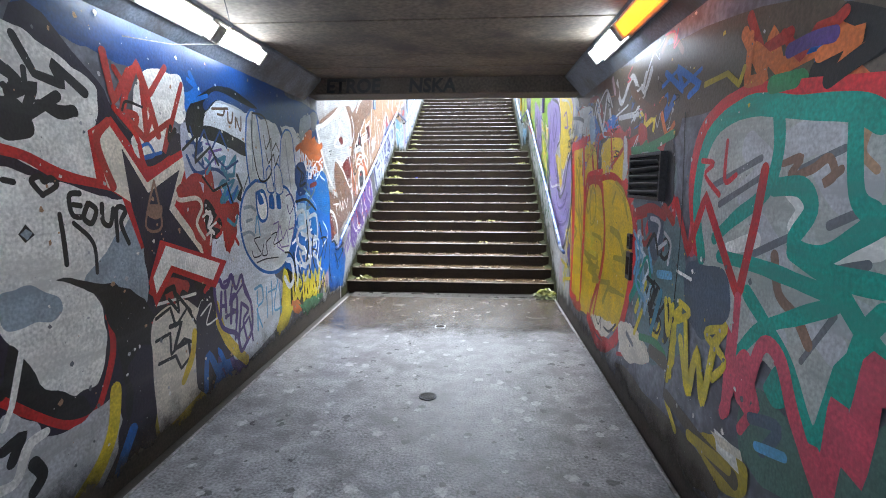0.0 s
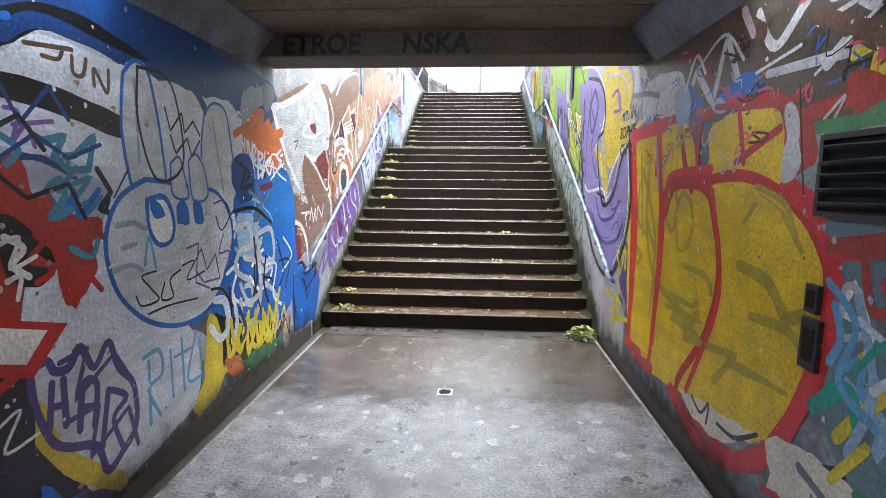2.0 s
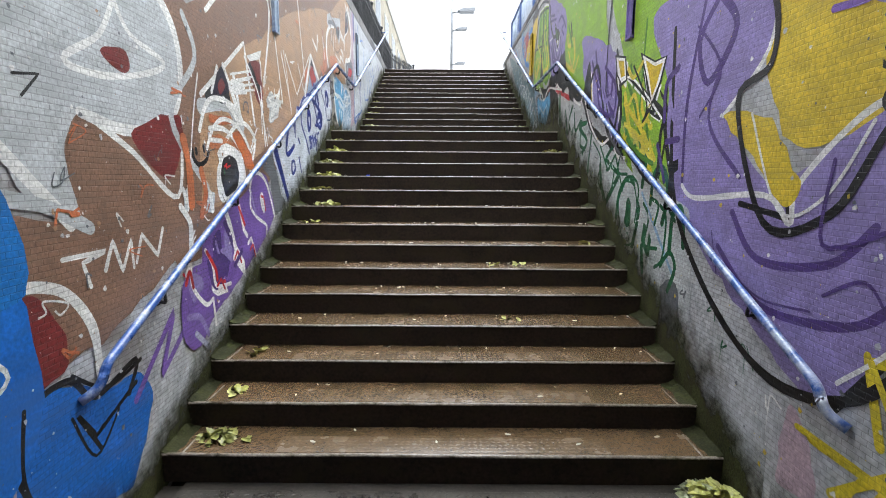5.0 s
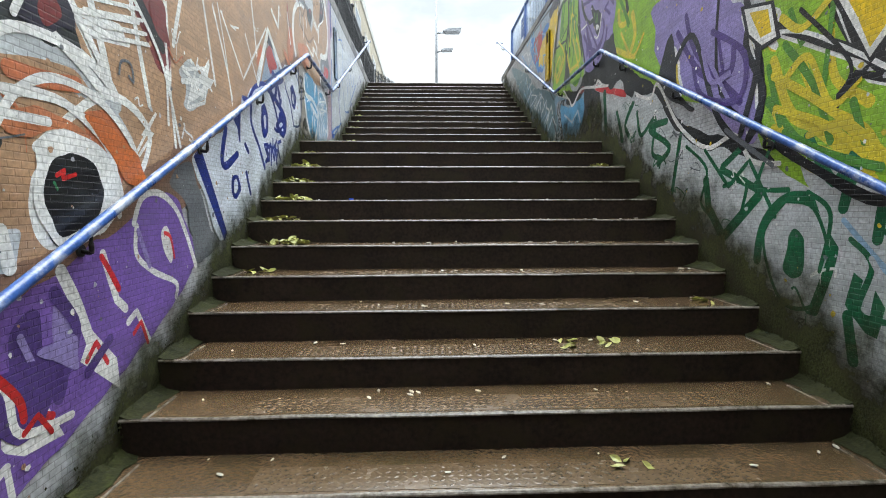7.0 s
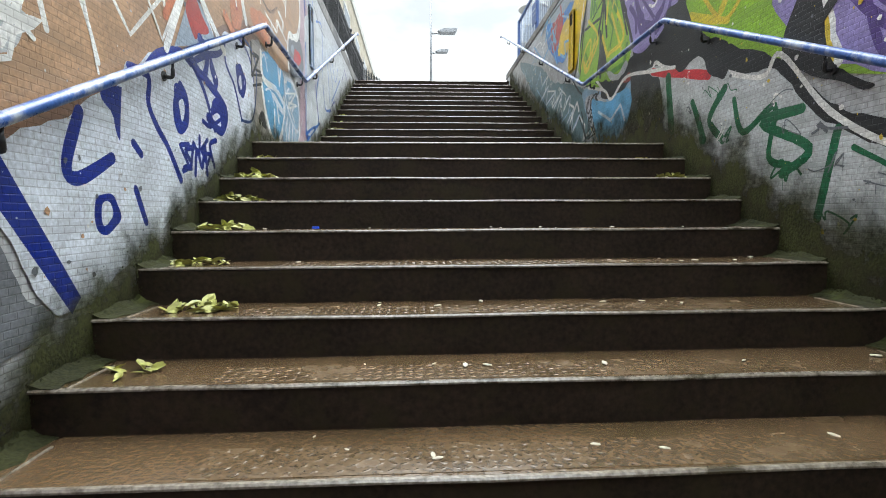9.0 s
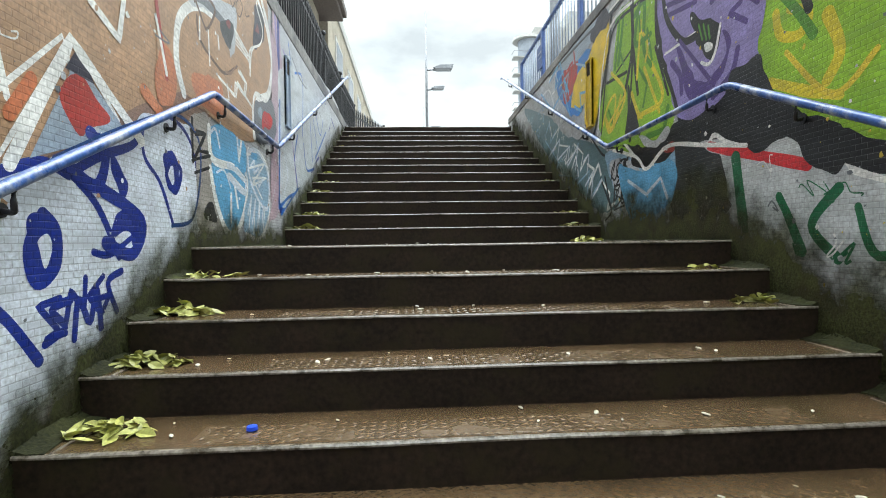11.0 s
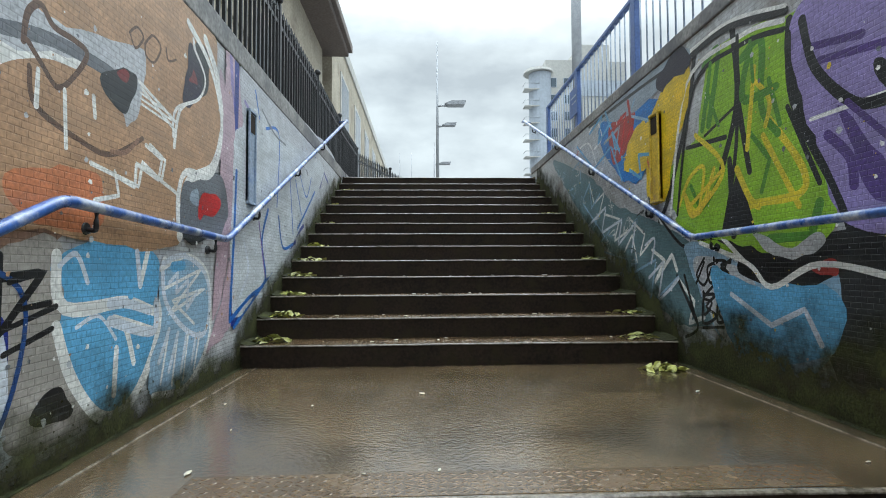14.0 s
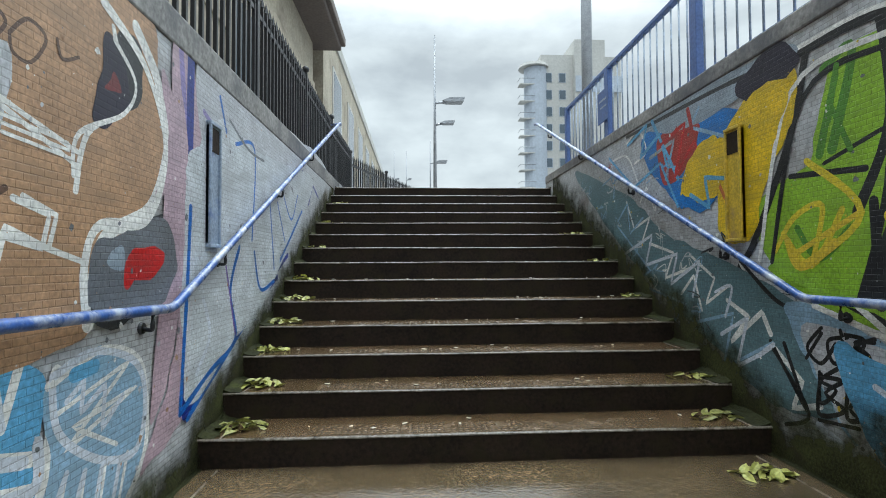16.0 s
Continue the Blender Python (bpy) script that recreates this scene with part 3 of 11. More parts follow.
# ---- old vertical lamp casings on the stair walls ----
def casing(side, y, z0, z1, w, paint, label):
    x = side * HW
    c = thing("lamp_casing", label, "casing", "old lamp casings", (x, y, z0))
    def b(d0, d1, *a, bev=0.0):
        p, q = sorted((x - side * d0, x - side * d1))
        return boxed(p, q, *a, bev)
    part("back", b(0.001, 0.022, y - w / 2, y + w / 2, z0, z1), paint, c)
    for a in (y - w / 2, y + w / 2 - 0.018):
        part("side_rib", b(0.001, 0.034, a, a + 0.018, z0, z1, bev=0.004), paint, c)
    part("top_cap", b(0.001, 0.036, y - w / 2, y + w / 2, z1, z1 + 0.02, bev=0.004), paint, c)
    part("bottom_cap", b(0.001, 0.036, y - w / 2, y + w / 2, z0 - 0.02, z0, bev=0.004), paint, c)
    # black sheet over the back, for the shade in the casing's hollow top
    part("hollow_shade", b(0.0225, 0.026, y - w / 2 + 0.02, y + w / 2 - 0.02, z1 - 0.14, z1 - 0.01), RISER, c)


CASE_BLUE = mat("casing_pale_blue", (0.30, 0.36, 0.46), 0.45, vary=0.4, dirt=(0.10, 0.16, 0.36), dirt_amount=0.2, dirt_scale=4)
CASE_YELLOW = mat("casing_yellow", (0.60, 0.42, 0.04), 0.45, vary=0.4, dirt=(0.3, 0.2, 0.1), dirt_amount=0.3, dirt_scale=5)
casing(-1, 13.0, 3.40, 4.04, 0.15, CASE_BLUE, "narrow upright lamp casing painted pale blue")
casing(1, 13.1, 3.43, 4.08, 0.15, CASE_YELLOW, "narrow upright lamp casing painted yellow")
casing(-1, 8.7, 2.92, 3.62, 0.12, CASE_BLUE, "narrow upright lamp casing painted pale blue")
casing(1, 8.3, 2.78, 3.5, 0.12, mat("casing_violet", (0.16, 0.12, 0.32), 0.45, vary=0.4), "narrow upright lamp casing painted violet")


# ---- leaves and litter ----
def leaf_heap(at, rx, ry, n, size, material, label):
    bm = bmesh.new()
    rnd = random.Random(int(at[0] * 1000 + at[1] * 77))
    for i in range(n):
        a, d = rnd.uniform(0, 6.28), rnd.random() ** 0.6
        h = (1 - d) * 0.05 * (n / 40) ** 0.5
        c = Vector((at[0] + rx * d * math.cos(a), at[1] + ry * d * math.sin(a), at[2] + 0.006 + rnd.uniform(0, h)))
        s = size * rnd.uniform(0.5, 1.1)
        q = Euler((rnd.uniform(-0.7, 0.7), rnd.uniform(-0.7, 0.7), rnd.uniform(0, 6.28))).to_matrix()
        ring = [(-1, 0, 0), (-0.5, 0.42, 0.1), (0.1, 0.5, 0.12), (0.6, 0.3, 0.05), (1.1, 0, -0.15), (0.6, -0.3, 0.05), (0.1, -0.5, 0.12), (-0.5, -0.42, 0.1)]
        vs = [bm.verts.new(c + q @ (Vector(p) * s)) for p in ring]
        mid = bm.verts.new(c + q @ Vector((0, 0, -0.06 * s)))
        for j in range(8):
            bm.faces.new((vs[j], vs[(j + 1) % 8], mid))
    for vtx in bm.verts:
        vtx.co.z = max(vtx.co.z, at[2] + 0.003)
        vtx.co.x = min(max(vtx.co.x, -HW + 0.006), HW - 0.006)
    return tagged(part("leaf_heap", bm, material), label, "leaves", "fallen leaves", "stuff")


leaf_heap((1.37, 6.32, 0), 0.15, 0.22, 170, 0.05, LEAF_PALE, "heap of wilted green leaves in the corner")
leaf_heap((1.38, 6.30, 0.05), 0.12, 0.16, 90, 0.05, LEAF, "heap of wilted green leaves in the corner")
for k, x, n in ((0, -1.25, 26), (1, -1.3, 8), (2, -1.28, 6), (7, -1.3, 6), (8, -1.2, 22), (9, -1.3, 16), (10, -1.32, 28), (11, -1.36, 34), (12, -1.36, 38), (13, -1.34, 14),
                (12, 1.34, 16), (13, 1.25, 7), (5, 0.42, 5), (5, 0.65, 4), (6, 1.3, 6), (3, 0.5, 3), (15, -1.36, 26), (16, -1.36, 20), (17, -1.4, 18), (18, -1.4, 18), (19, -1.38, 14), (20, -1.4, 16), (22, -1.42, 10), (24, -1.4, 10), (26, -1.4, 18),
                (15, 1.3, 14), (14, 1.28, 26), (21, 1.38, 12), (23, 1.36, 14), (25, 1.4, 9), (19, 1.4, 8), (16, 1.36, 9)):
    y = NOSE[k] + 0.17
    if k == 14:
        y = 12.6
    leaf_heap((x, y, RISE * (k + 1)), 0.15 if n > 8 else 0.07, 0.085, int(n * 1.5), 0.042, LEAF, "scatter of yellow-green leaves on a step")
rl = random.Random(5)
for k in range(0, 22):
    b = bmesh.new()
    for i in range(9):
        x, yy = rl.uniform(-1.3, 1.4), NOSE[k] + (rl.uniform(0.1, 0.28) if k != 14 else rl.uniform(0.1, 1.9))
        s = rl.uniform(0.006, 0.017)
        bmesh.ops.create_icosphere(b, subdivisions=1, radius=s, matrix=Matrix.Translation((x, yy, RISE * (k + 1) + 0.005)) @ Euler((0, 0, rl.uniform(0, 3))).to_matrix().to_4x4() @ Matrix.Diagonal((1.4, 0.6, 0.25, 1)))
    tagged(part("litter", b, LITTER), "pale chewing gum and litter flecks on a step", "litter", "step litter", "stuff")
cap = bmesh.new()
bmesh.ops.create_cone(cap, cap_ends=True, segments=20, radius1=0.019, radius2=0.017, depth=0.012, matrix=Matrix.Translation((-0.86, NOSE[10] + 0.14, RISE * 11 + 0.01)))
tagged(part("bottle_cap", cap, mat("blue_plastic", (0.02, 0.07, 0.6), 0.35)), "blue plastic bottle cap on a step", "bottle cap")

# ---- damp film at the foot of the stairs ----
def film_strip(name, rows, material, label, category):
    """A thin ragged film between two lines, given as pairs of points from its thick edge to its thin one."""
    bm = bmesh.new()
    layer = bm.loops.layers.uv.new("film")
    made = [[bm.verts.new(a), bm.verts.new(b)] for a, b in rows]
    for i in range(len(made) - 1):
        f = bm.faces.new((made[i][0], made[i + 1][0], made[i + 1][1], made[i][1]))
        for lp, uv in zip(f.loops, ((i, 0), (i + 1, 0), (i + 1, 1), (i, 1))):
            lp[layer].uv = (uv[0] * 0.05, uv[1])
    return tagged(part(name, bm, material), label, category, kind="stuff")


DAMP = mat("damp_concrete", (0.060, 0.044, 0.030), 0.2, vary=0.6, scale=6, grain=70, bump=0.5, coat=0.6, rough_vary=0.2, dirt=(0.11, 0.09, 0.07), dirt_amount=0.35, dirt_scale=4, film=(0.55, 0.95, 0.8, 2.2))
film_strip("damp_patch", [((x, 6.145, 0.0035), (x, 4.2, 0.0035)) for x in (1.46, 0.8, 0.2, -0.4, -0.9, -1.39)], DAMP, "thin wet film on the concrete before the stairs", "puddle")

# ---- moss along the foot of the stair walls ----
def stair_line(y):
    if y < NOSE[14]:
        return max(0.0, (y - NOSE[0]) / 0.3085 * RISE + RISE * 0.6)
    return LAND_Z if y < 12.75 else LAND_Z + (y - 12.845) / 0.3345 * RISE + RISE * 0.6


def moss_band(side, y0=6.45, y1=17.1, count=16000):
    """Tufts of moss on the wall's foot, over a film that thins upwards."""
    rnd = random.Random(11 + side)
    x = side * (HW - 0.012)
    verts, faces = [], []
    for i in range(count):
        y = rnd.uniform(y0, y1)
        z = stair_line(y) - 0.10 + 0.16 * abs(rnd.gauss(0, 0.5))
        r, a, k, depth = rnd.uniform(0.003, 0.007), rnd.uniform(0, 6.3), len(verts), side * rnd.uniform(-0.012, 0.002)
        for j in range(4):
            verts.append((x + depth, y + r * rnd.uniform(0.6, 1.4) * math.cos(a + j * 1.57), z + r * rnd.uniform(0.6, 1.4) * math.sin(a + j * 1.57)))
        faces.append(tuple(range(k, k + 4)))
    me = bpy.data.meshes.new("moss")
    me.from_pydata(verts, [], faces)
    me.materials.append(MOSS)
    tagged(new("moss", me), "dark green moss along the foot of the wall", "moss", kind="stuff")
    rows, y = [], 6.2
    while y < y1:
        reach = (0.58 if side > 0 else 0.42) + 0.16 * noise.noise((y * 1.1, side * 3.1, 0)) + (0.14 if side > 0 and 6.6 < y < 12.4 else 0)
        rows.append(((side * (HW - 0.0088), y, stair_line(y) - 0.16), (side * (HW - 0.0088), y, stair_line(y) + reach)))
        y += 0.06
    film_strip("moss_stain", rows, MOSS_FILM, "green and brown moss stain creeping up the wall", "moss")


for side in (-1, 1):
    moss_band(side)
    film_strip("grime", [((side * (HW - 0.0088), 0.4 + 0.25 * i, -0.03), (side * (HW - 0.0088), 0.4 + 0.25 * i, 0.42)) for i in range(24)], GRIME_FILM, "dark brown splashed grime along the foot of the wall", "grime")

def moss_wedges(side):
    """Silt and moss in the corner between each tread and the wall."""
    rnd = random.Random(40 + side)
    bm = bmesh.new()
    for k in range(29):
        z, y0 = RISE * (k + 1), NOSE[k]
        depth = NOSE[k + 1] - y0 if k < 28 else 0.3
        n = max(6, int(depth / 0.05))
        rows = []
        for i in range(n + 1):
            y = y0 + 0.004 + (depth - 0.002) * i / n
            low = 0.35 if k == 14 else 1.0
            w, h = rnd.uniform(0.075, 0.105) * low, rnd.uniform(0.02, 0.045) * low
            grow = min(1.0, 0.35 + i / n)
            rows.append([bm.verts.new((side * (HW - d), y, z + e)) for d, e in ((0.0, h * grow + 0.01), (w * 0.45, h * 0.45 * grow), (w, 0.004), (w, -0.03), (0.0, -0.03))])
        for a, b in zip(rows, rows[1:]):
            for i in range(5):
                bm.faces.new((a[i], a[(i + 1) % 5], b[(i + 1) % 5], b[i]))
        bm.faces.new(rows[0]), bm.faces.new(rows[-1][::-1])
    bmesh.ops.recalc_face_normals(bm, faces=bm.faces)
    return tagged(part("moss_silt", bm, MOSS), "mossy silt in the corners between treads and wall", "moss", kind="stuff")


moss_wedges(-1), moss_wedges(1)


def floor_spots(material, n, largest, seed, label):
    """Worn spots and trodden gum on the subway floor."""
    rnd = random.Random(seed)
    verts, faces = [], []
    for i in range(n):
        x, y, r, a = rnd.uniform(-1.3, 1.4), rnd.uniform(0.4, 6.0), 0.004 + largest * rnd.random() ** 5, rnd.uniform(0, 6)
        k = len(verts)
        for j in range(9):
            q = r * rnd.uniform(0.55, 1.3)
            verts.append((x + q * math.cos(a + j * 0.698), y + q * math.sin(a + j * 0.698), 0.0012 + 0.0004 * (i % 5)))
        faces.append(tuple(range(k, k + 9)))
    me = bpy.data.meshes.new("floor_spots")
    me.from_pydata(verts, [], faces)
    me.materials.append(material)
    return tagged(new("floor_spots", me), label, "stain", kind="stuff")


floor_spots(mat("pale_worn_spot", (0.40, 0.39, 0.41), 0.35, vary=0.5, scale=20), 700, 0.045, 3, "pale worn spots on the concrete floor")
floor_spots(mat("dark_gum_spot", (0.10, 0.095, 0.10), 0.45, vary=0.5, scale=20), 500, 0.03, 4, "dark trodden gum spots on the concrete floor")

# ---- street lamps and distance ----
def street_lamp(x, y, h, r, heads, label):
    s = thing("street_lamp", label, "street lamp", "street lamps", (x, y, STREET_Z))
    part("mast", tube(bmesh.new(), [(x, y, STREET_Z - 0.01), (x, y, STREET_Z + h * 0.55), (x, y, STREET_Z + h)], r, 12, r * 0.25), GALV, s)
    for z, reach, size in heads:
        b = bmesh.new()
        tube(b, [(x, y, STREET_Z + z - 0.05), (x + reach * 0.4, y, STREET_Z + z)], r * 0.5, 6)
        part("arm", b, GALV, s)
        hd = prism(bmesh.new(), [(x + reach * 0.25, STREET_Z + z), (x + reach * 0.5, STREET_Z + z + size * 0.22), (x + reach, STREET_Z + z + size * 0.25), (x + reach * 0.93, STREET_Z + z - size * 0.05), (x + reach * 0.4, STREET_Z + z - size * 0.06)], "y", y - size * 0.4, y + size * 0.4)
        part("lamp_head", hd, GALV, s, "flat wing-shaped lamp head")


street_lamp(0.31, 27.6, 7.0, 0.075, ((4.62, 1.05, 0.5), (3.85, 0.7, 0.35)), "tall grey street lamp with two wing-shaped heads")
street_lamp(0.37, 34.6, 5.0, 0.06, ((3.9, 0.85, 0.4),), "distant grey street lamp")
street_lamp(-1.6, 39.6, 5.6, 0.05, ((3.9, 0.3, 0.3),), "distant grey street lamp")
street_lamp(-0.88, 39.6, 5.6, 0.05, ((3.9, 0.3, 0.3),), "distant grey street lamp")
bp = thing("lamp_column", "thick grey steel lighting column", "column", at=(3.6, 21.5, STREET_Z))
part("shaft", tube(bmesh.new(), [(3.6, 21.5, STREET_Z - 0.02), (3.6, 21.5, STREET_Z + 5), (3.6, 21.5, STREET_Z + 10)], 0.13, 16, 0.11), GALV, bp)
part("base_collar", tube(bmesh.new(), [(3.6, 21.5, STREET_Z), (3.6, 21.5, STREET_Z + 0.5)], 0.17, 16), GALV, bp)

# stone house beside the fence
hs = thing("stone_house", "cream stone building with deep brown eaves", "building", at=(-4, 20, STREET_Z))
part("wall", boxed(-9.0, -2.75, 8.0, 21.8, STREET_Z - 0.1, 8.4), STONE, hs)
for z, d in ((7.15, 0.10), (7.35, 0.05), (6.2, 0.04)):
    part("string_course", boxed(-2.75, -2.75 + d, 8.0, 21.8, z, z + 0.12, 0.01), STONE, hs)
part("roof", boxed(-9.2, -2.15, 7.6, 22.2, 8.4, 8.75, 0.03), EAVES, hs, "deep grey-brown eaves")
part("gutter", boxed(-2.17, -2.05, 7.6, 22.2, 8.5, 8.7, 0.02), EAVES, hs)
for y in (9.5, 12.0, 14.5, 17.0, 19.5):
    w = part("window", boxed(-2.752, -2.70, y - 0.5, y + 0.5, 5.0, 6.9), STONE, hs, "stone window surround")
    part("pane", boxed(-2.70, -2.695, y - 0.38, y + 0.38, 5.12, 6.78), GLASS, w)
bl = thing("long_block", "long low cream block with glass parapet", "building", at=(-5, 40, STREET_Z))
part("wall", boxed(-9, -2.6, 22.3, 60, STREET_Z - 0.1, 9.3), STONE, bl)
part("parapet", boxed(-9, -2.55, 22.3, 60, 9.3, 9.65, 0.02), TOWER, bl)
for i in range(12):
    w = part("window", boxed(-2.6, -2.57, 23.6 + 3 * i, 25.2 + 3 * i, 5.2, 8.6), TOWER, bl)
    part("pane", boxed(-2.57, -2.565, 23.75 + 3 * i, 25.05 + 3 * i, 5.3, 8.5), GLASS, w)

# apartment tower
tw = thing("apartment_tower", "pale rendered apartment tower with stacked balconies", "building", at=(24, 90, STREET_Z))
part("core", boxed(20.3, 25.6, 90, 100, STREET_Z - 0.1, 37.4), TOWER, tw)
part("wing", boxed(25.6, 30.6, 89, 99, STREET_Z - 0.1, 39.6), TOWER, tw)
part("low_wing", boxed(30.6, 33.4, 89.5, 99, STREET_Z - 0.1, 37.0), TOWER, tw)
part("cladding", boxed(25.7, 33.3, 88.8, 89, 31.0, 33.6), TOWER_BLUE, tw, "blue-grey cladding band")
bay = bmesh.new()
bmesh.ops.create_cone(bay, cap_ends=True, segments=24, radius1=1.9, radius2=1.9, depth=31, matrix=Matrix.Translation((19.6, 91, STREET_Z + 15.4)))
part("bay", bay, TOWER_BLUE, tw, "rounded glazed corner bay")
cap = bmesh.new()
bmesh.ops.create_cone(cap, cap_ends=True, segments=24, radius1=2.5, radius2=2.3, depth=0.5, matrix=Matrix.Translation((19.3, 91, 35.6)))
part("bay_roof", cap, TOWER, tw)
for i in range(10):
    z = 7 + 2.8 * i
    bal = part("balcony", boxed(16.6, 19.6, 89.2, 91, z, z + 0.16), TOWER, tw)
    part("balustrade", tube(bmesh.new(), [(16.65, 91, z + 1.0), (16.65, 89.2, z + 1.0), (19.4, 89.2, z + 1.0)], 0.05, 6), GALV, bal)
    for x in (21.5, 23.8):
        w = part("window", boxed(x - 0.6, x + 0.6, 89.9, 90, z + 0.6, z + 2.2), TOWER_BLUE, tw)
        part("pane", boxed(x - 0.5, x + 0.5, 89.86, 89.9, z + 0.7, z + 2.1), GLASS, w)

# ---- graffiti: thin coats of paint on the walls, drawn in (along, up) metres ----
PAINTS = {
    "white": (0.84, 0.83, 0.80), "whiteb": (0.68, 0.72, 0.80), "cream": (0.74, 0.68, 0.58), "palegrey": (0.60, 0.63, 0.66), "greyp": (0.52, 0.53, 0.56),
    "greyb": (0.32, 0.38, 0.45), "greym": (0.46, 0.48, 0.46), "greyv": (0.44, 0.46, 0.58), "greyd": (0.16, 0.17, 0.19), "silver": (0.55, 0.57, 0.58), "slate": (0.08, 0.11, 0.16),
    "black": (0.012, 0.012, 0.014), "blackp": (0.020, 0.016, 0.035), "blackg": (0.03, 0.032, 0.035), "brown": (0.26, 0.15, 0.10), "brownd": (0.13, 0.075, 0.05), "darkbrown": (0.10, 0.08, 0.06),
    "tan": (0.46, 0.28, 0.16), "rust": (0.55, 0.17, 0.07), "orangeb": (0.55, 0.20, 0.09), "orange": (0.60, 0.16, 0.04), "maroon": (0.20, 0.03, 0.03), "red": (0.52, 0.02, 0.02), "redd": (0.40, 0.04, 0.03),
    "redb": (0.66, 0.03, 0.04), "pink": (0.62, 0.08, 0.13), "pinkg": (0.52, 0.38, 0.44), "yellow": (0.72, 0.58, 0.03), "yellowd": (0.72, 0.53, 0.04), "yellowo": (0.78, 0.54, 0.01),
    "ochre": (0.44, 0.34, 0.03), "limeg": (0.30, 0.52, 0.03), "limed": (0.10, 0.27, 0.03), "green": (0.05, 0.25, 0.10), "green2": (0.015, 0.14, 0.055), "greend": (0.09, 0.17, 0.14),
    "teal": (0.06, 0.25, 0.38), "teal2": (0.02, 0.36, 0.28), "tealg": (0.13, 0.22, 0.25), "tealgp": (0.25, 0.33, 0.34), "navy": (0.015, 0.06, 0.22), "blue": (0.02, 0.15, 0.55), "blued": (0.02, 0.18, 0.55),
    "blue2": (0.012, 0.03, 0.26), "lblue": (0.30, 0.46, 0.64), "sky": (0.14, 0.40, 0.66), "skyp": (0.30, 0.46, 0.62), "violet": (0.20, 0.11, 0.42), "violetd": (0.09, 0.05, 0.22), "lilac": (0.30, 0.24, 0.52),
    "brickgrey": (0.36, 0.33, 0.30),
}
PAINT_MATS = {}


def paint(name, on_brick):
    key = (name, on_brick)
    if key not in PAINT_MATS:
        c = PAINTS[name]
        under = tuple(0.70 * v + 0.06 * g for v, g in zip(c, (0.30, 0.33, 0.30)))
        PAINT_MATS[key] = mat("paint_" + name + ("_brick" if on_brick else ""), c, 0.36, vary=0.36, scale=6, grain=60, bump=0.3, dirt=under, dirt_amount=0.34,
                              dirt_scale=4.0 if on_brick else 3.0, streak=True, brick=0.7 if on_brick else 0.0, rough_vary=0.14)
    return PAINT_MATS[key]


COATS = {-1: [], 1: []}          # extents of the coats so far, to lay each one over those that it covers


def mural(side, label):
    m = thing("graffiti", label, "graffiti", "wall graffiti", (side * HW, 5.4, 0))
    m["side"] = side
    return m


def curve_through(pts, closed, n=6):
    """A smooth line through the points."""
    out, c = [], len(pts)
    for i in range(c if closed else c - 1):
        p0, p1, p2, p3 = (Vector(pts[(i + k) % c] if closed else pts[min(max(i + k, 0), c - 1)]) for k in (-1, 0, 1, 2))
        for j in range(n):
            t = j / n
            out.append(0.5 * (2 * p1 + (p2 - p0) * t + (2 * p0 - 5 * p1 + 4 * p2 - p3) * t * t + (3 * p1 - p0 - 3 * p2 + p3) * t ** 3))
    if not closed:
        out.append(Vector(pts[-1]))
    return out


def coat_depth(side, pts):
    y0, y1, z0, z1 = min(p[0] for p in pts), max(p[0] for p in pts), min(p[1] for p in pts), max(p[1] for p in pts)
    n = 1 + max((c[4] for c in COATS[side] if c[0] < y1 and c[1] > y0 and c[2] < z1 and c[3] > z0), default=0)
    COATS[side].append((y0, y1, z0, z1, n))
    return 0.002 + 0.00006 * n


def coat(m, name, colour, polys):
    side = m["side"]
    x = side * (HW - coat_depth(side, [p for poly in polys for p in poly]))
    bm = bmesh.new()
    mean = sum(p[0] for poly in polys for p in poly) / sum(len(poly) for poly in polys)
    for poly in polys:
        x -= side * 1.2e-6
        vs = [bm.verts.new((x, p[0], max(p[1], -0.03))) for p in poly]
        try:
            bm.faces.new(vs)
        except ValueError:
            pass
    bmesh.ops.triangulate(bm, faces=[f for f in bm.faces if len(f.verts) > 4])
    for f in bm.faces:
        f.normal_update()
        if f.normal.x * side > 0:
            f.normal_flip()
    return part(name, bm, paint(colour, mean > PORTAL1), m)


def wobbled(pts, amount):
    return [Vector((p[0] + amount * noise.noise((p[0] * 9, p[1] * 9, 1)), p[1] + amount * noise.noise((p[0] * 9, p[1] * 9, 7)))) for p in pts]


def flat_fill(m, colour, outline):
    """One flat coat inside an outline, which may cross itself."""
    side = m["side"]
    x = side * (HW - coat_depth(side, outline))
    n = len(outline)
    verts, _, faces, *_ = delaunay_2d_cdt([Vector((p[0], max(p[1], -0.03))) for p in outline], [(i, (i + 1) % n) for i in range(n)], [], 1, 1e-5)
    bm = bmesh.new()
    vs = [bm.verts.new((x, v[0], v[1])) for v in verts]
    for f in faces:
        face = bm.faces.new([vs[k] for k in (f if side < 0 else f[::-1])])
    return part("fill", bm, paint(colour, sum(p[0] for p in outline) / n > PORTAL1), m)


def fill_shape(m, colour, pts):
    flat_fill(m, colour, wobbled(curve_through(pts, True, 7), 0.03))


def poly_shape(m, colour, pts):
    flat_fill(m, colour, [Vector(p) for p in pts])


def rounded_ends(line, width):
    """The line, a little longer at both ends, with points close enough there to round it off."""
    line = list(line)
    a, b = (line[0] - line[1]).normalized(), (line[-1] - line[-2]).normalized()
    h = width * 0.5
    return [line[0] + a * h * f for f in (1, 0.85, 0.5)] + line + [line[-1] + b * h * f for f in (0.5, 0.85, 1)]


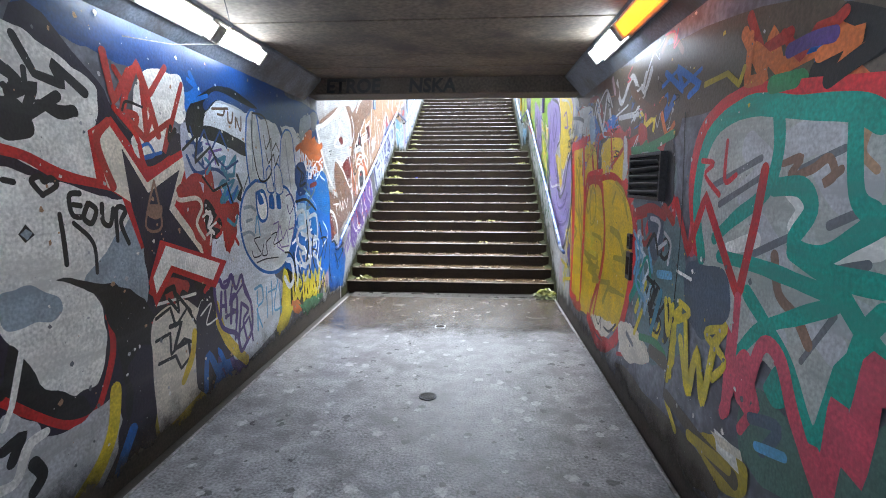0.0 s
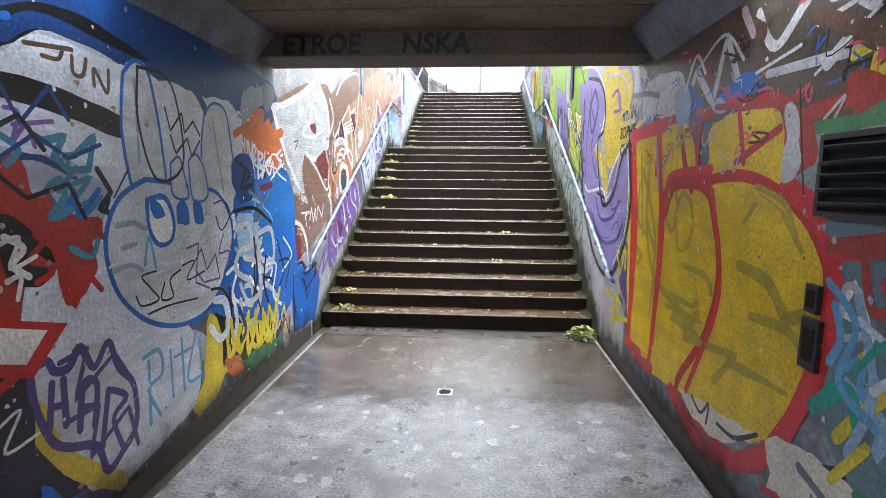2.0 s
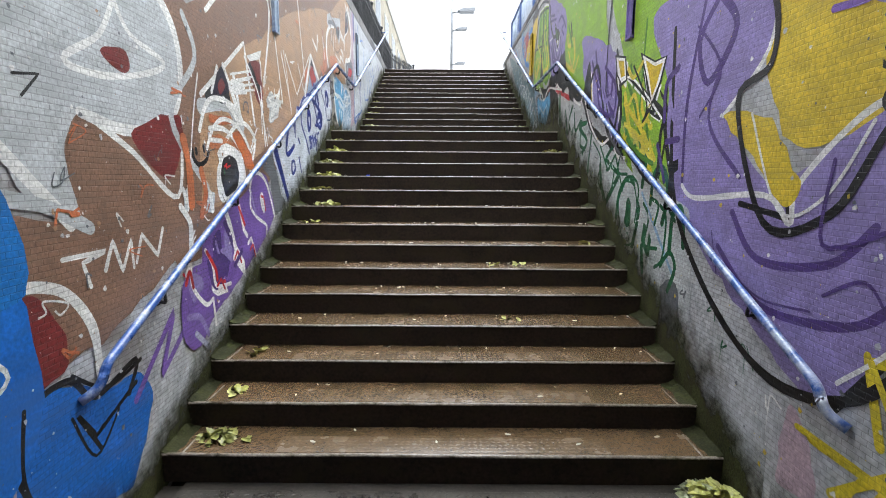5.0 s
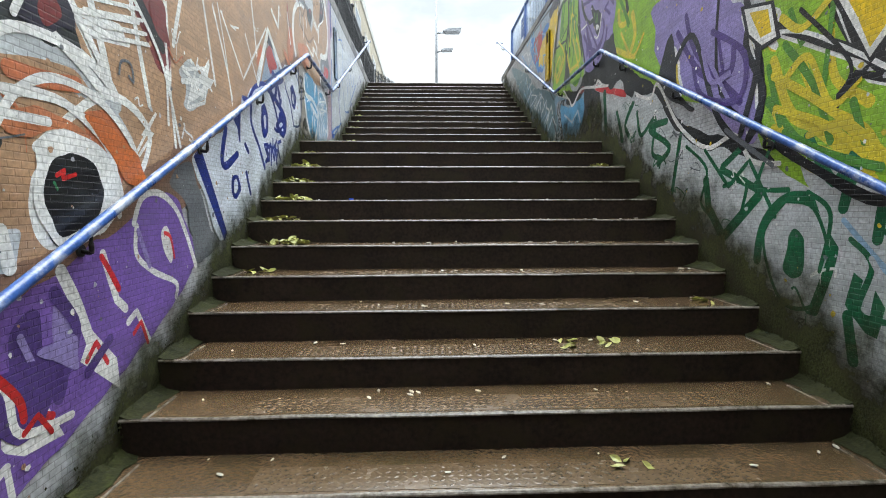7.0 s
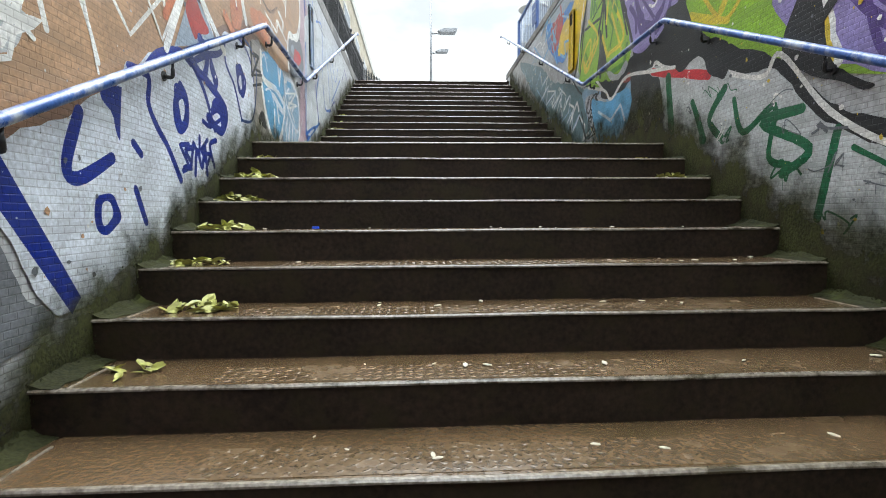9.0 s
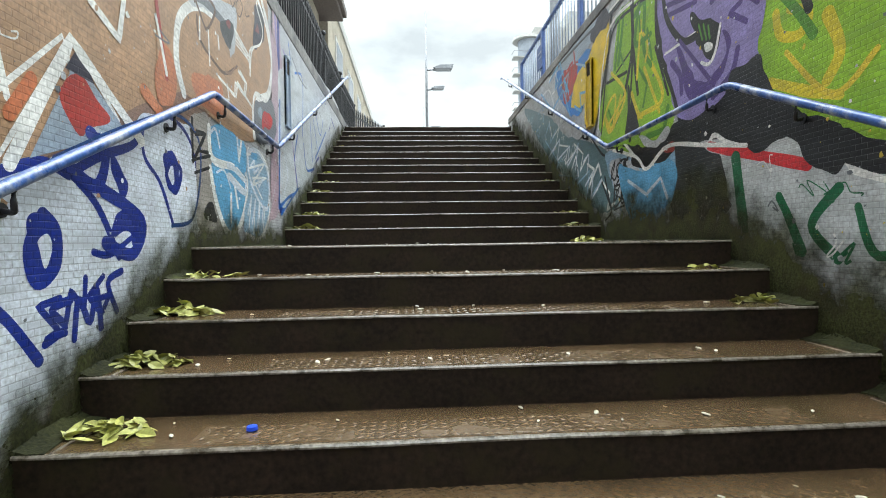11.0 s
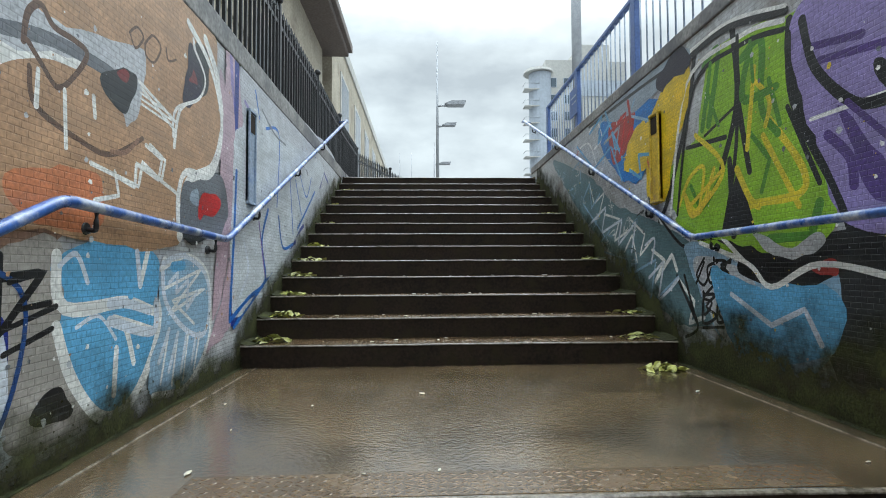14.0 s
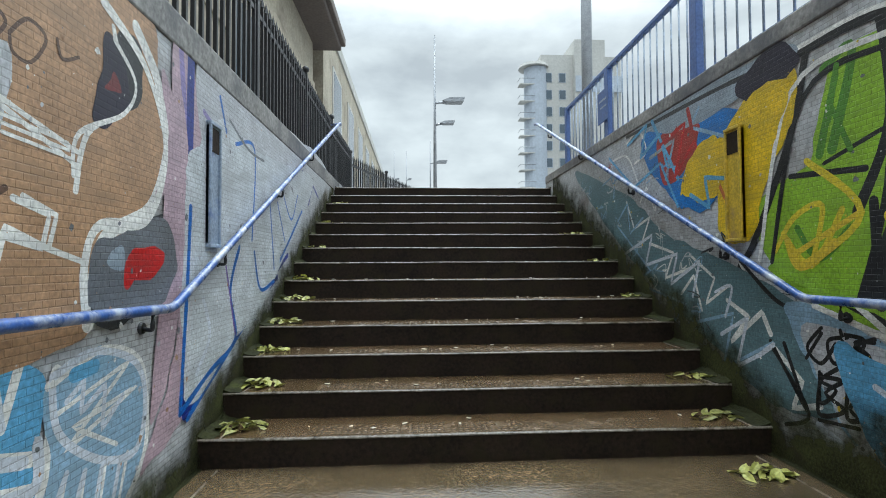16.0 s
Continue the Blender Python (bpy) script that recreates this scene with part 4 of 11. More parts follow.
def strip(m, colour, left, right):
    """One ribbon of paint; it rises by a hair from start to end, where it may cross itself."""
    side = m["side"]
    n = len(left)
    x = HW - coat_depth(side, left + right)
    verts = [(side * (x - 0.00004 * i / n), p[0], max(p[1], -0.03)) for i in range(n) for p in (left[i], right[i])]
    me_faces = [(2 * i, 2 * i + 2, 2 * i + 3, 2 * i + 1) if side > 0 else (2 * i, 2 * i + 1, 2 * i + 3, 2 * i + 2) for i in range(n - 1)]
    bm = bmesh.new()
    vs = [bm.verts.new(v) for v in verts]
    for f in me_faces:
        bm.faces.new([vs[k] for k in f])
    return part("stroke", bm, paint(colour, sum(p[0] for p in left) / n > PORTAL1), m)


def stroke(m, colour, width, line):
    left, right = [], []
    line = rounded_ends(line, width)
    n = len(line)
    reach = [min(1.0, math.sqrt(max(0.0, 1 - (1 - min((line[i] - line[0]).length, (line[i] - line[-1]).length) / (width * 0.5)) ** 2)) if min((line[i] - line[0]).length, (line[i] - line[-1]).length) < width * 0.5 else 1.0) for i in range(n)]
    for i, p in enumerate(line):
        d = (line[min(i + 1, n - 1)] - line[max(i - 1, 0)])
        d = d.normalized() if d.length > 1e-6 else Vector((1, 0))
        w = width * 0.5 * (1 + 0.22 * noise.noise((p[0] * 6, p[1] * 6, width * 50))) * max(0.12, reach[i])
        s = Vector((-d[1], d[0])) * w
        left.append(p + s), right.append(p - s)
    strip(m, colour, left, right)


def line_stroke(m, colour, width, pts):
    stroke(m, colour, width, curve_through(pts, False, 6))


def zig_stroke(m, colour, width, pts):
    line = []
    for a, b in zip(pts, pts[1:]):
        a, b = Vector(a), Vector(b)
        line += [a, a.lerp(b, 0.12), a.lerp(b, 0.5), a.lerp(b, 0.88)]
    stroke(m, colour, width, line + [Vector(pts[-1])])


m = mural(-1, "broad dark blue sprayed band along the top of the subway wall")
fill_shape(m, "navy", [(1.5, 2.41), (2.4, 2.7), (2.8, 2.58), (4.36, 2.49), (5.39, 2.42), (5.27, 2.09), (3.92, 2.17), (3.21, 2.19), (2.69, 2.27), (2.19, 2.27), (1.83, 2.3), (1.55, 2.33)])
fill_shape(m, "navy", [(2.61, 2.26), (2.82, 2.38), (3.7, 2.69), (4.17, 2.63), (4.42, 2.49), (4.14, 2.32), (3.66, 2.33), (3.04, 2.22), (2.78, 2.08), (2.67, 2.1)])
line_stroke(m, "blue", 0.07, [(2.6, 2.193), (2.693, 2.185), (2.835, 2.258), (2.672, 2.124)])
line_stroke(m, "blue", 0.04, [(2.733, 2.351), (2.821, 2.237), (2.739, 2.131)])
m = mural(-1, "black and violet sprayed ground behind the letters")
fill_shape(m, "blackp", [(1.38, 2.28), (1.85, 2.17), (2.1, 1.92), (2.64, 1.9), (3.27, 1.18), (2.93, 0.62), (2.43, 0.21), (2.21, -0.07), (1.71, -0.1), (1.12, 0.32)])
fill_shape(m, "blackp", [(2.43, 1.95), (2.56, 1.82), (2.8, 1.67), (2.88, 1.13), (2.99, 0.7), (3.43, 0.1), (3.03, -0.09), (2.48, 0.23), (2.25, 0.44)])
fill_shape(m, "violetd", [(2.97, 0.55), (3.27, 0.25), (3.36, 0.02), (2.91, 0.02), (2.7, 0.19), (2.7, 0.48)])
m = mural(-1, "white letters with black shadow strokes and red edge")
fill_shape(m, "white", [(1.29, 2.27), (1.54, 2.26), (1.74, 2.18), (1.88, 2.1), (1.84, 1.87), (1.9, 1.7), (1.78, 1.64), (1.52, 1.69), (1.32, 1.78), (1.23, 1.8)])
zig_stroke(m, "black", 0.05, [(1.339, 2.117), (1.432, 2.069), (1.37, 1.991), (1.512, 2.061), (1.437, 1.908), (1.626, 2.031)])
zig_stroke(m, "black", 0.045, [(1.43, 2.25), (1.518, 2.109), (1.665, 2.088), (1.614, 2.178), (1.798, 2.071)])
fill_shape(m, "black", [(1.51, 2.01), (1.72, 1.98), (1.73, 1.93), (1.57, 1.94)])
fill_shape(m, "black", [(1.29, 1.96), (1.42, 1.98), (1.49, 1.87), (1.37, 1.81), (1.28, 1.87)])
zig_stroke(m, "white", 0.035, [(1.534, 1.907), (1.585, 1.836), (1.79, 1.727)])
line_stroke(m, "red", 0.05, [(1.226, 1.788), (1.416, 1.753), (1.611, 1.67), (1.932, 1.612)])
m = mural(-1, "large white bubble letter with grey shading")
fill_shape(m, "white", [(1.18, 1.75), (1.31, 1.71), (1.54, 1.64), (1.92, 1.55), (2.09, 1.49), (2.09, 1.26), (1.98, 1.11), (1.73, 1.13), (1.78, 0.97), (1.77, 0.76), (1.69, 0.61), (1.54, 0.61), (1.4, 0.73), (1.3, 0.88), (1.22, 1.03), (1.1, 1.13)])
fill_shape(m, "greyb", [(1.24, 1.19), (1.4, 1.18), (1.53, 1.07), (1.46, 1.01), (1.32, 1.02), (1.23, 1.07)])
fill_shape(m, "greyb", [(1.68, 1.14), (2.09, 1.45), (2.12, 1.28), (2.12, 0.92), (1.87, 1.1)])
fill_shape(m, "black", [(1.5, 1.19), (1.71, 1.14), (2.08, 0.99), (2.18, 0.76), (2.04, 0.67), (1.88, 0.88), (1.74, 1.07)])
fill_shape(m, "black", [(1.26, 0.97), (1.4, 0.73), (1.6, 0.57), (1.64, 0.45), (1.49, 0.48), (1.32, 0.62), (1.21, 0.77)])
line_stroke(m, "red", 0.045, [(1.183, 0.754), (1.323, 0.622), (1.49, 0.491), (1.645, 0.462), (1.735, 0.559), (1.82, 0.744), (1.821, 0.915)])
line_stroke(m, "red", 0.04, [(1.804, 0.935), (2.007, 0.812), (2.153, 0.784)])
poly_shape(m, "black", [(1.35, 1.42), (1.39, 1.46), (1.43, 1.41), (1.38, 1.38)])
poly_shape(m, "greyb", [(1.36, 1.42), (1.39, 1.44), (1.42, 1.42), (1.39, 1.39)])
line_stroke(m, "black", 0.03, [(1.492, 1.582), (1.443, 1.645), (1.488, 1.665), (1.508, 1.64), (1.546, 1.657), (1.573, 1.624), (1.492, 1.582)])
line_stroke(m, "black", 0.028, [(1.571, 1.488), (1.579, 1.381), (1.582, 1.252)])
line_stroke(m, "black", 0.024, [(1.647, 1.442), (1.757, 1.331), (1.764, 1.179)])
line_stroke(m, "black", 0.03, [(1.313, 1.65), (1.355, 1.641)])
line_stroke(m, "black", 0.028, [(1.7, 1.583), (1.637, 1.575), (1.645, 1.483), (1.706, 1.467)])
line_stroke(m, "black", 0.026, [(1.652, 1.531), (1.699, 1.523)])
line_stroke(m, "black", 0.028, [(1.746, 1.532), (1.712, 1.464), (1.759, 1.432), (1.797, 1.495), (1.754, 1.531)])
line_stroke(m, "black", 0.03, [(1.839, 1.521), (1.836, 1.434), (1.885, 1.411), (1.916, 1.493)])
line_stroke(m, "black", 0.03, [(1.929, 1.325), (1.941, 1.492), (2.01, 1.481), (1.966, 1.413), (2.013, 1.298)])
m = mural(-1, "pale grey letter with yellow edges near the floor")
fill_shape(m, "greyp", [(1.17, 0.68), (1.32, 0.6), (1.39, 0.49), (1.59, 0.47), (1.79, 0.5), (1.83, 0.29), (1.7, 0.1), (1.53, 0.02), (1.12, 0.32)])
line_stroke(m, "yellow", 0.09, [(1.813, 0.524), (1.766, 0.322), (1.645, 0.168), (1.469, 0.071)])
line_stroke(m, "black", 0.06, [(1.295, 0.412), (1.329, 0.337), (1.279, 0.287)])
zig_stroke(m, "black", 0.05, [(1.167, 0.54), (1.26, 0.564), (1.196, 0.472)])
line_stroke(m, "white", 0.05, [(1.368, 0.519), (1.279, 0.501), (1.21, 0.386), (1.134, 0.385)])
fill_shape(m, "greyp", [(2.2, 0.72), (2.46, 0.44), (2.61, 0.55), (2.67, 0.15), (2.27, -0.06), (2.13, -0.02), (2.13, 0.38)])
line_stroke(m, "yellow", 0.07, [(2.13, 0.599), (2.163, -0.001), (2.477, 0.027), (2.65, 0.155)])
poly_shape(m, "blue", [(1.89, 0.26), (1.9, 0.01), (1.7, 0), (1.81, 0.17)])
zig_stroke(m, "blue", 0.05, [(2.839, 0.557), (2.76, 0.238), (2.968, 0.245), (2.907, 0.447), (3.082, 0.06)])
m = mural(-1, "black star with white border and red outline")
poly_shape(m, "red", [(1.79, 1.89), (1.96, 1.98), (2.23, 1.71), (2.74, 1.9), (2.52, 1.49), (3.07, 0.93), (2.91, 0.87), (2.36, 1.11), (2.21, 0.93), (2.14, 0.98), (2.3, 1.27), (2.11, 1.25), (1.99, 1.55), (1.82, 1.64)])
poly_shape(m, "cream", [(1.82, 1.89), (1.93, 1.95), (2.21, 1.63), (2.67, 1.83), (2.46, 1.48), (2.99, 0.96), (2.87, 0.91), (2.31, 1.15), (2.2, 0.96), (2.16, 1.04), (2.31, 1.25), (2.17, 1.21), (2.06, 1.52), (1.89, 1.61)])
poly_shape(m, "blackp", [(2.02, 1.82), (2.21, 1.57), (2.54, 1.71), (2.4, 1.46), (2.83, 1.03), (2.54, 1.08), (2.33, 1.23), (2.16, 1.18), (2.06, 1.5)])
line_stroke(m, "brown", 0.018, [(2.272, 1.64), (2.167, 1.378), (2.313, 1.365), (2.272, 1.64)])
fill_shape(m, "brown", [(2.2, 1.49), (2.32, 1.49), (2.31, 1.42), (2.19, 1.43)])
line_stroke(m, "cream", 0.02, [(2.602, 1.564), (2.823, 1.55), (2.852, 1.427), (2.753, 1.342), (2.859, 1.23)])
m = mural(-1, "red sprayed letters on white and blue ground")
fill_shape(m, "white", [(2.24, 2.27), (2.51, 2.31), (2.64, 2.26), (2.63, 2.03), (2.47, 1.99), (2.36, 1.81), (2.13, 1.8), (2.15, 2.08)])
zig_stroke(m, "redd", 0.05, [(1.94, 2.305), (1.989, 2.058), (2.146, 2.264), (2.046, 2.007), (2.24, 1.87), (2.235, 2.22), (2.349, 1.912)])
zig_stroke(m, "redd", 0.04, [(2.214, 2.247), (2.312, 2.04), (2.214, 1.868), (2.474, 2.009), (2.392, 1.813), (2.625, 2.258)])
line_stroke(m, "blue", 0.02, [(2.16, 1.827), (2.248, 1.855), (2.291, 1.791), (2.177, 1.77), (2.364, 1.811)])
m = mural(-1, "pale violet grey patch with blue scrawls")
fill_shape(m, "greyv", [(2.58, 1.99), (2.83, 1.97), (3.45, 1.87), (3.6, 1.68), (3.41, 1.49), (3.53, 1.07), (3.45, 0.88), (4.14, 0.62), (3.78, 0.24), (3.28, 0.38), (2.89, 0.96), (2.92, 1.18), (2.64, 1.59)])
fill_shape(m, "redd", [(2.48, 1.59), (2.73, 1.64), (2.88, 1.51), (3.16, 1.5), (3.39, 1.36), (3.25, 1.05), (2.92, 1.21), (2.86, 1.02), (2.61, 1.36)])
zig_stroke(m, "navy", 0.03, [(2.645, 1.893), (2.826, 1.905), (2.721, 1.809), (2.892, 1.888), (2.808, 1.742), (2.962, 1.883), (2.912, 1.76), (3.036, 1.864)])
line_stroke(m, "navy", 0.03, [(2.634, 1.801), (2.738, 1.689), (2.982, 1.724), (3.179, 1.645)])
zig_stroke(m, "teal", 0.03, [(3.047, 1.782), (3.138, 1.674), (3.198, 1.821), (3.323, 1.678), (3.365, 1.834), (3.086, 1.587)])
zig_stroke(m, "teal", 0.025, [(3.086, 1.587), (3.271, 1.646), (3.118, 1.5), (3.335, 1.553), (3.204, 1.466)])
line_stroke(m, "redd", 0.05, [(2.556, 1.593), (2.705, 1.664), (2.86, 1.616), (2.814, 1.513)])
line_stroke(m, "cream", 0.03, [(2.476, 1.561), (2.52, 1.515), (2.718, 1.518), (2.774, 1.452), (2.698, 1.346), (2.782, 1.231)])
zig_stroke(m, "white", 0.018, [(2.797, 1.359), (2.854, 1.406), (2.856, 1.272), (2.926, 1.4), (2.874, 1.27)])
zig_stroke(m, "redd", 0.03, [(2.935, 1.316), (3.038, 1.158), (3.136, 1.261), (3.184, 1.069), (3.322, 1.204)])
zig_stroke(m, "navy", 0.03, [(2.907, 0.899), (3.053, 0.916), (3.079, 0.755), (3.28, 0.82), (3.244, 0.732), (3.428, 0.673)])
zig_stroke(m, "violetd", 0.03, [(2.879, 0.822), (2.982, 0.667), (2.959, 0.825), (3.084, 0.596), (3.076, 0.725), (3.234, 0.402), (3.136, 0.64), (3.329, 0.289)])
zig_stroke(m, "violetd", 0.025, [(2.979, 0.638), (3.27, 0.247), (3.406, 0.468), (3.255, 0.595)])
m = mural(-1, "stacked black tags over red paint")
fill_shape(m, "redd", [(2.32, 1.02), (2.56, 0.95), (2.44, 0.81), (2.3, 0.84)])
zig_stroke(m, "black", 0.04, [(2.288, 0.956), (2.381, 0.967), (2.415, 0.839), (2.475, 0.91), (2.538, 0.863), (2.434, 0.783)])
zig_stroke(m, "black", 0.045, [(2.29, 0.78), (2.386, 0.804), (2.421, 0.67), (2.508, 0.726), (2.566, 0.726), (2.437, 0.588)])
zig_stroke(m, "black", 0.04, [(2.272, 0.541), (2.363, 0.605), (2.397, 0.465), (2.457, 0.528), (2.518, 0.57), (2.469, 0.395)])
zig_stroke(m, "black", 0.035, [(2.574, 1.072), (2.655, 0.898), (2.813, 0.988), (2.64, 0.78), (2.919, 0.882), (2.849, 0.64)])
zig_stroke(m, "black", 0.03, [(2.185, 0.828), (2.329, 0.861), (2.364, 0.665), (2.568, 0.759), (2.48, 0.588), (2.631, 0.702)])
zig_stroke(m, "black", 0.03, [(2.159, 0.624), (2.359, 0.628), (2.284, 0.505), (2.578, 0.556), (2.525, 0.413), (2.476, 0.551)])
zig_stroke(m, "white", 0.02, [(2.594, 0.714), (2.699, 0.803), (2.717, 0.661), (2.791, 0.852), (2.821, 0.644)])
poly_shape(m, "blue", [(2.7, 0.48), (2.8, 0.48), (2.86, 0.27), (2.96, 0.12), (2.92, 0.08), (2.7, 0.25)])
zig_stroke(m, "blue", 0.05, [(2.784, 0.475), (2.703, 0.39), (2.826, 0.351), (2.72, 0.237), (2.92, 0.112)])
m = mural(-1, "white arched stroke edged in black")
line_stroke(m, "black", 0.2, [(2.746, 2.025), (2.923, 2.158), (3.159, 2.239), (3.485, 2.223), (3.708, 2.168)])
fill_shape(m, "greyp", [(2.9, 2.13), (3.08, 2.22), (3.29, 2.24), (3.59, 2.18), (4.29, 2.11), (4.27, 1.9), (3.69, 1.96), (3.41, 1.98), (3.09, 2.02), (2.93, 2.06)])
line_stroke(m, "black", 0.06, [(2.838, 2.005), (3.087, 1.965), (3.503, 1.893)])
zig_stroke(m, "black", 0.018, [(2.993, 2.148), (3.084, 2.114), (3.022, 2.075), (3.234, 2.143), (3.16, 2.059)])
zig_stroke(m, "black", 0.018, [(3.827, 2.083), (4.113, 2.027), (3.881, 1.947), (4.185, 1.937), (3.942, 1.841)])
m = mural(-1, "pale grey cartoon rabbit head with blue eyes and long ears")
fill_shape(m, "palegrey", [(3.49, 2), (3.54, 2.14), (3.64, 2.21), (3.74, 2.18), (3.8, 2.04), (3.81, 1.76), (3.81, 1.54), (3.64, 1.53), (3.47, 1.58)])
fill_shape(m, "palegrey", [(4.21, 1.82), (4.26, 2.04), (4.4, 2.12), (4.54, 2.05), (4.6, 1.8), (4.59, 1.53), (4.4, 1.36), (4.23, 1.53)])
fill_shape(m, "palegrey", [(3.34, 1.36), (3.38, 1.54), (3.53, 1.62), (3.71, 1.62), (3.87, 1.52), (4.05, 1.77), (4.19, 1.53), (4.46, 1.48), (4.5, 1.17), (4.35, 0.92), (4.15, 0.78), (3.87, 0.77), (3.6, 0.87), (3.41, 1.06)])
line_stroke(m, "blue", 0.022, [(3.65, 1.623), (3.414, 1.568), (3.343, 1.394), (3.361, 1.182), (3.518, 0.965), (3.761, 0.798), (4.065, 0.755), (4.348, 0.875), (4.493, 1.123)])
line_stroke(m, "blue", 0.02, [(3.671, 1.528), (3.635, 1.371), (3.674, 1.261), (3.826, 1.281), (3.884, 1.428), (3.802, 1.524), (3.673, 1.546)])
fill_shape(m, "blue", [(3.67, 1.53), (3.78, 1.5), (3.74, 1.43), (3.67, 1.43)])
fill_shape(m, "blue", [(3.89, 1.5), (4, 1.49), (3.97, 1.35), (3.86, 1.37)])
fill_shape(m, "blue", [(4.06, 1.5), (4.19, 1.48), (4.16, 1.33), (4.06, 1.35)])
line_stroke(m, "blackp", 0.012, [(3.872, 1.727), (3.931, 1.878), (4.04, 1.694), (4.14, 1.894), (4.174, 1.656)])
zig_stroke(m, "blackp", 0.013, [(3.533, 1.103), (3.728, 1.144), (3.555, 1.028), (3.823, 1.054), (3.638, 0.921), (4.014, 1.062), (3.955, 0.871)])
zig_stroke(m, "violet", 0.012, [(3.999, 1.303), (4.062, 1.136), (4.209, 1.326), (4.006, 0.982), (4.302, 1.362), (4.387, 1.269), (4.083, 0.927)])
line_stroke(m, "yellowd", 0.03, [(3.314, 1.042), (3.511, 0.896), (3.753, 0.723), (3.565, 0.829)])
m = mural(-1, "saturated blue and grey tangle of tags")
fill_shape(m, "blued", [(4.64, 1.67), (4.76, 1.83), (5.39, 1.82), (5.37, 1.59), (5.47, 0.93), (5.43, 0.51), (5.02, 0.4), (4.69, 0.56), (4.38, 0.71), (4.26, 0.67), (4.2, 0.96), (4.44, 0.97), (4.56, 1.24)])
fill_shape(m, "navy", [(4.51, 1.05), (4.76, 1.2), (5.03, 0.97), (5.09, 0.63), (4.76, 0.53), (4.53, 0.69)])
fill_shape(m, "orange", [(4.68, 1.99), (4.91, 2.1), (5.21, 2.1), (5.47, 2.02), (5.58, 1.86), (5.28, 1.81), (4.92, 1.84), (4.69, 1.8)])
fill_shape(m, "maroon", [(5.23, 1.78), (5.55, 1.59), (5.54, 1.52), (5.24, 1.47), (5.06, 1.59)])
fill_shape(m, "black", [(4.17, 0.67), (4.32, 0.73), (4.77, 0.58), (5.02, 0.4), (5.24, 0.51), (5.4, 0.3), (4.8, 0.17), (4.39, 0.32)])
line_stroke(m, "greyp", 0.05, [(4.591, 1.231), (4.848, 1.268), (4.941, 1.167), (4.866, 1.067), (4.675, 1.084), (4.562, 0.985), (4.642, 0.801), (4.88, 0.83)])
line_stroke(m, "greyp", 0.06, [(4.347, 0.911), (4.495, 0.956), (4.608, 0.813), (4.466, 0.716), (4.336, 0.822), (4.466, 0.965)])
line_stroke(m, "greyp", 0.05, [(4.665, 0.846), (4.771, 0.95), (4.88, 0.83), (4.939, 0.566), (4.757, 0.498), (4.59, 0.66)])
line_stroke(m, "white", 0.045, [(4.202, 0.943), (4.36, 1.023), (4.432, 0.928), (4.33, 0.777)])
line_stroke(m, "lblue", 0.05, [(4.894, 0.944), (5.094, 1.077), (5.202, 1.119), (5.372, 1.123), (5.467, 0.857), (5.377, 0.633), (5.143, 0.613)])
zig_stroke(m, "lblue", 0.03, [(4.976, 1.278), (5.119, 1.29), (5.039, 1.027), (5.27, 1.238), (5.173, 0.867), (5.36, 1.022)])
line_stroke(m, "white", 0.028, [(4.774, 1.915), (4.811, 1.856), (4.827, 1.74)])
line_stroke(m, "white", 0.028, [(4.848, 1.924), (4.896, 1.837), (4.925, 1.745)])
line_stroke(m, "white", 0.026, [(4.944, 1.909), (4.955, 1.65), (5.062, 1.622), (5.119, 1.711), (4.968, 1.761), (5.092, 1.883), (4.943, 1.895)])
line_stroke(m, "white", 0.024, [(5.143, 1.711), (5.234, 1.852), (5.27, 1.716)])
line_stroke(m, "white", 0.024, [(5.396, 1.849), (5.283, 1.825), (5.294, 1.685), (5.414, 1.753), (5.345, 1.654)])
line_stroke(m, "white", 0.024, [(5.548, 1.86), (5.449, 1.804), (5.536, 1.758), (5.464, 1.672), (5.597, 1.726)])
zig_stroke(m, "white", 0.02, [(4.635, 2.118), (4.694, 2.084), (4.732, 2.127), (4.779, 2.101), (4.839, 2.159), (4.896, 2.163), (4.906, 2.088), (4.691, 2.06)])
zig_stroke(m, "black", 0.025, [(4.786, 1.557), (4.848, 1.595), (4.787, 1.411), (4.945, 1.566), (4.864, 1.404), (5.007, 1.536), (4.97, 1.409), (5.143, 1.501)])
zig_stroke(m, "greyd", 0.04, [(4.745, 1.363), (4.874, 1.486), (4.983, 1.336), (5.136, 1.441), (5.231, 1.371)])
m = mural(-1, "purple and white scrawl low on the rabbit")
zig_stroke(m, "violet", 0.03, [(4.215, 1.047), (4.25, 0.947), (4.313, 1.06), (4.316, 0.876), (4.224, 0.935)])
zig_stroke(m, "blackp", 0.02, [(4.304, 1.391), (4.38, 1.404), (4.334, 1.234), (4.471, 1.486), (4.517, 1.388), (4.379, 1.179)])
m = mural(-1, "bright yellow sprayed letters")
line_stroke(m, "yellow", 0.06, [(4.169, 0.674), (4.192, 0.479), (4.292, 0.462), (4.236, 0.637)])
zig_stroke(m, "yellow", 0.05, [(4.412, 0.641), (4.417, 0.306), (4.597, 0.576), (4.469, 0.483), (4.589, 0.36)])
zig_stroke(m, "yellow", 0.05, [(4.609, 0.376), (4.708, 0.579), (4.712, 0.287), (4.939, 0.566), (4.945, 0.215), (5.046, 0.225)])
line_stroke(m, "yellow", 0.045, [(4.935, 0.537), (5.147, 0.171), (5.299, 0.484)])
line_stroke(m, "yellow", 0.04, [(5.265, 0.705), (5.28, 0.422)])
line_stroke(m, "yellow", 0.04, [(5.166, 0.571), (5.382, 0.56)])
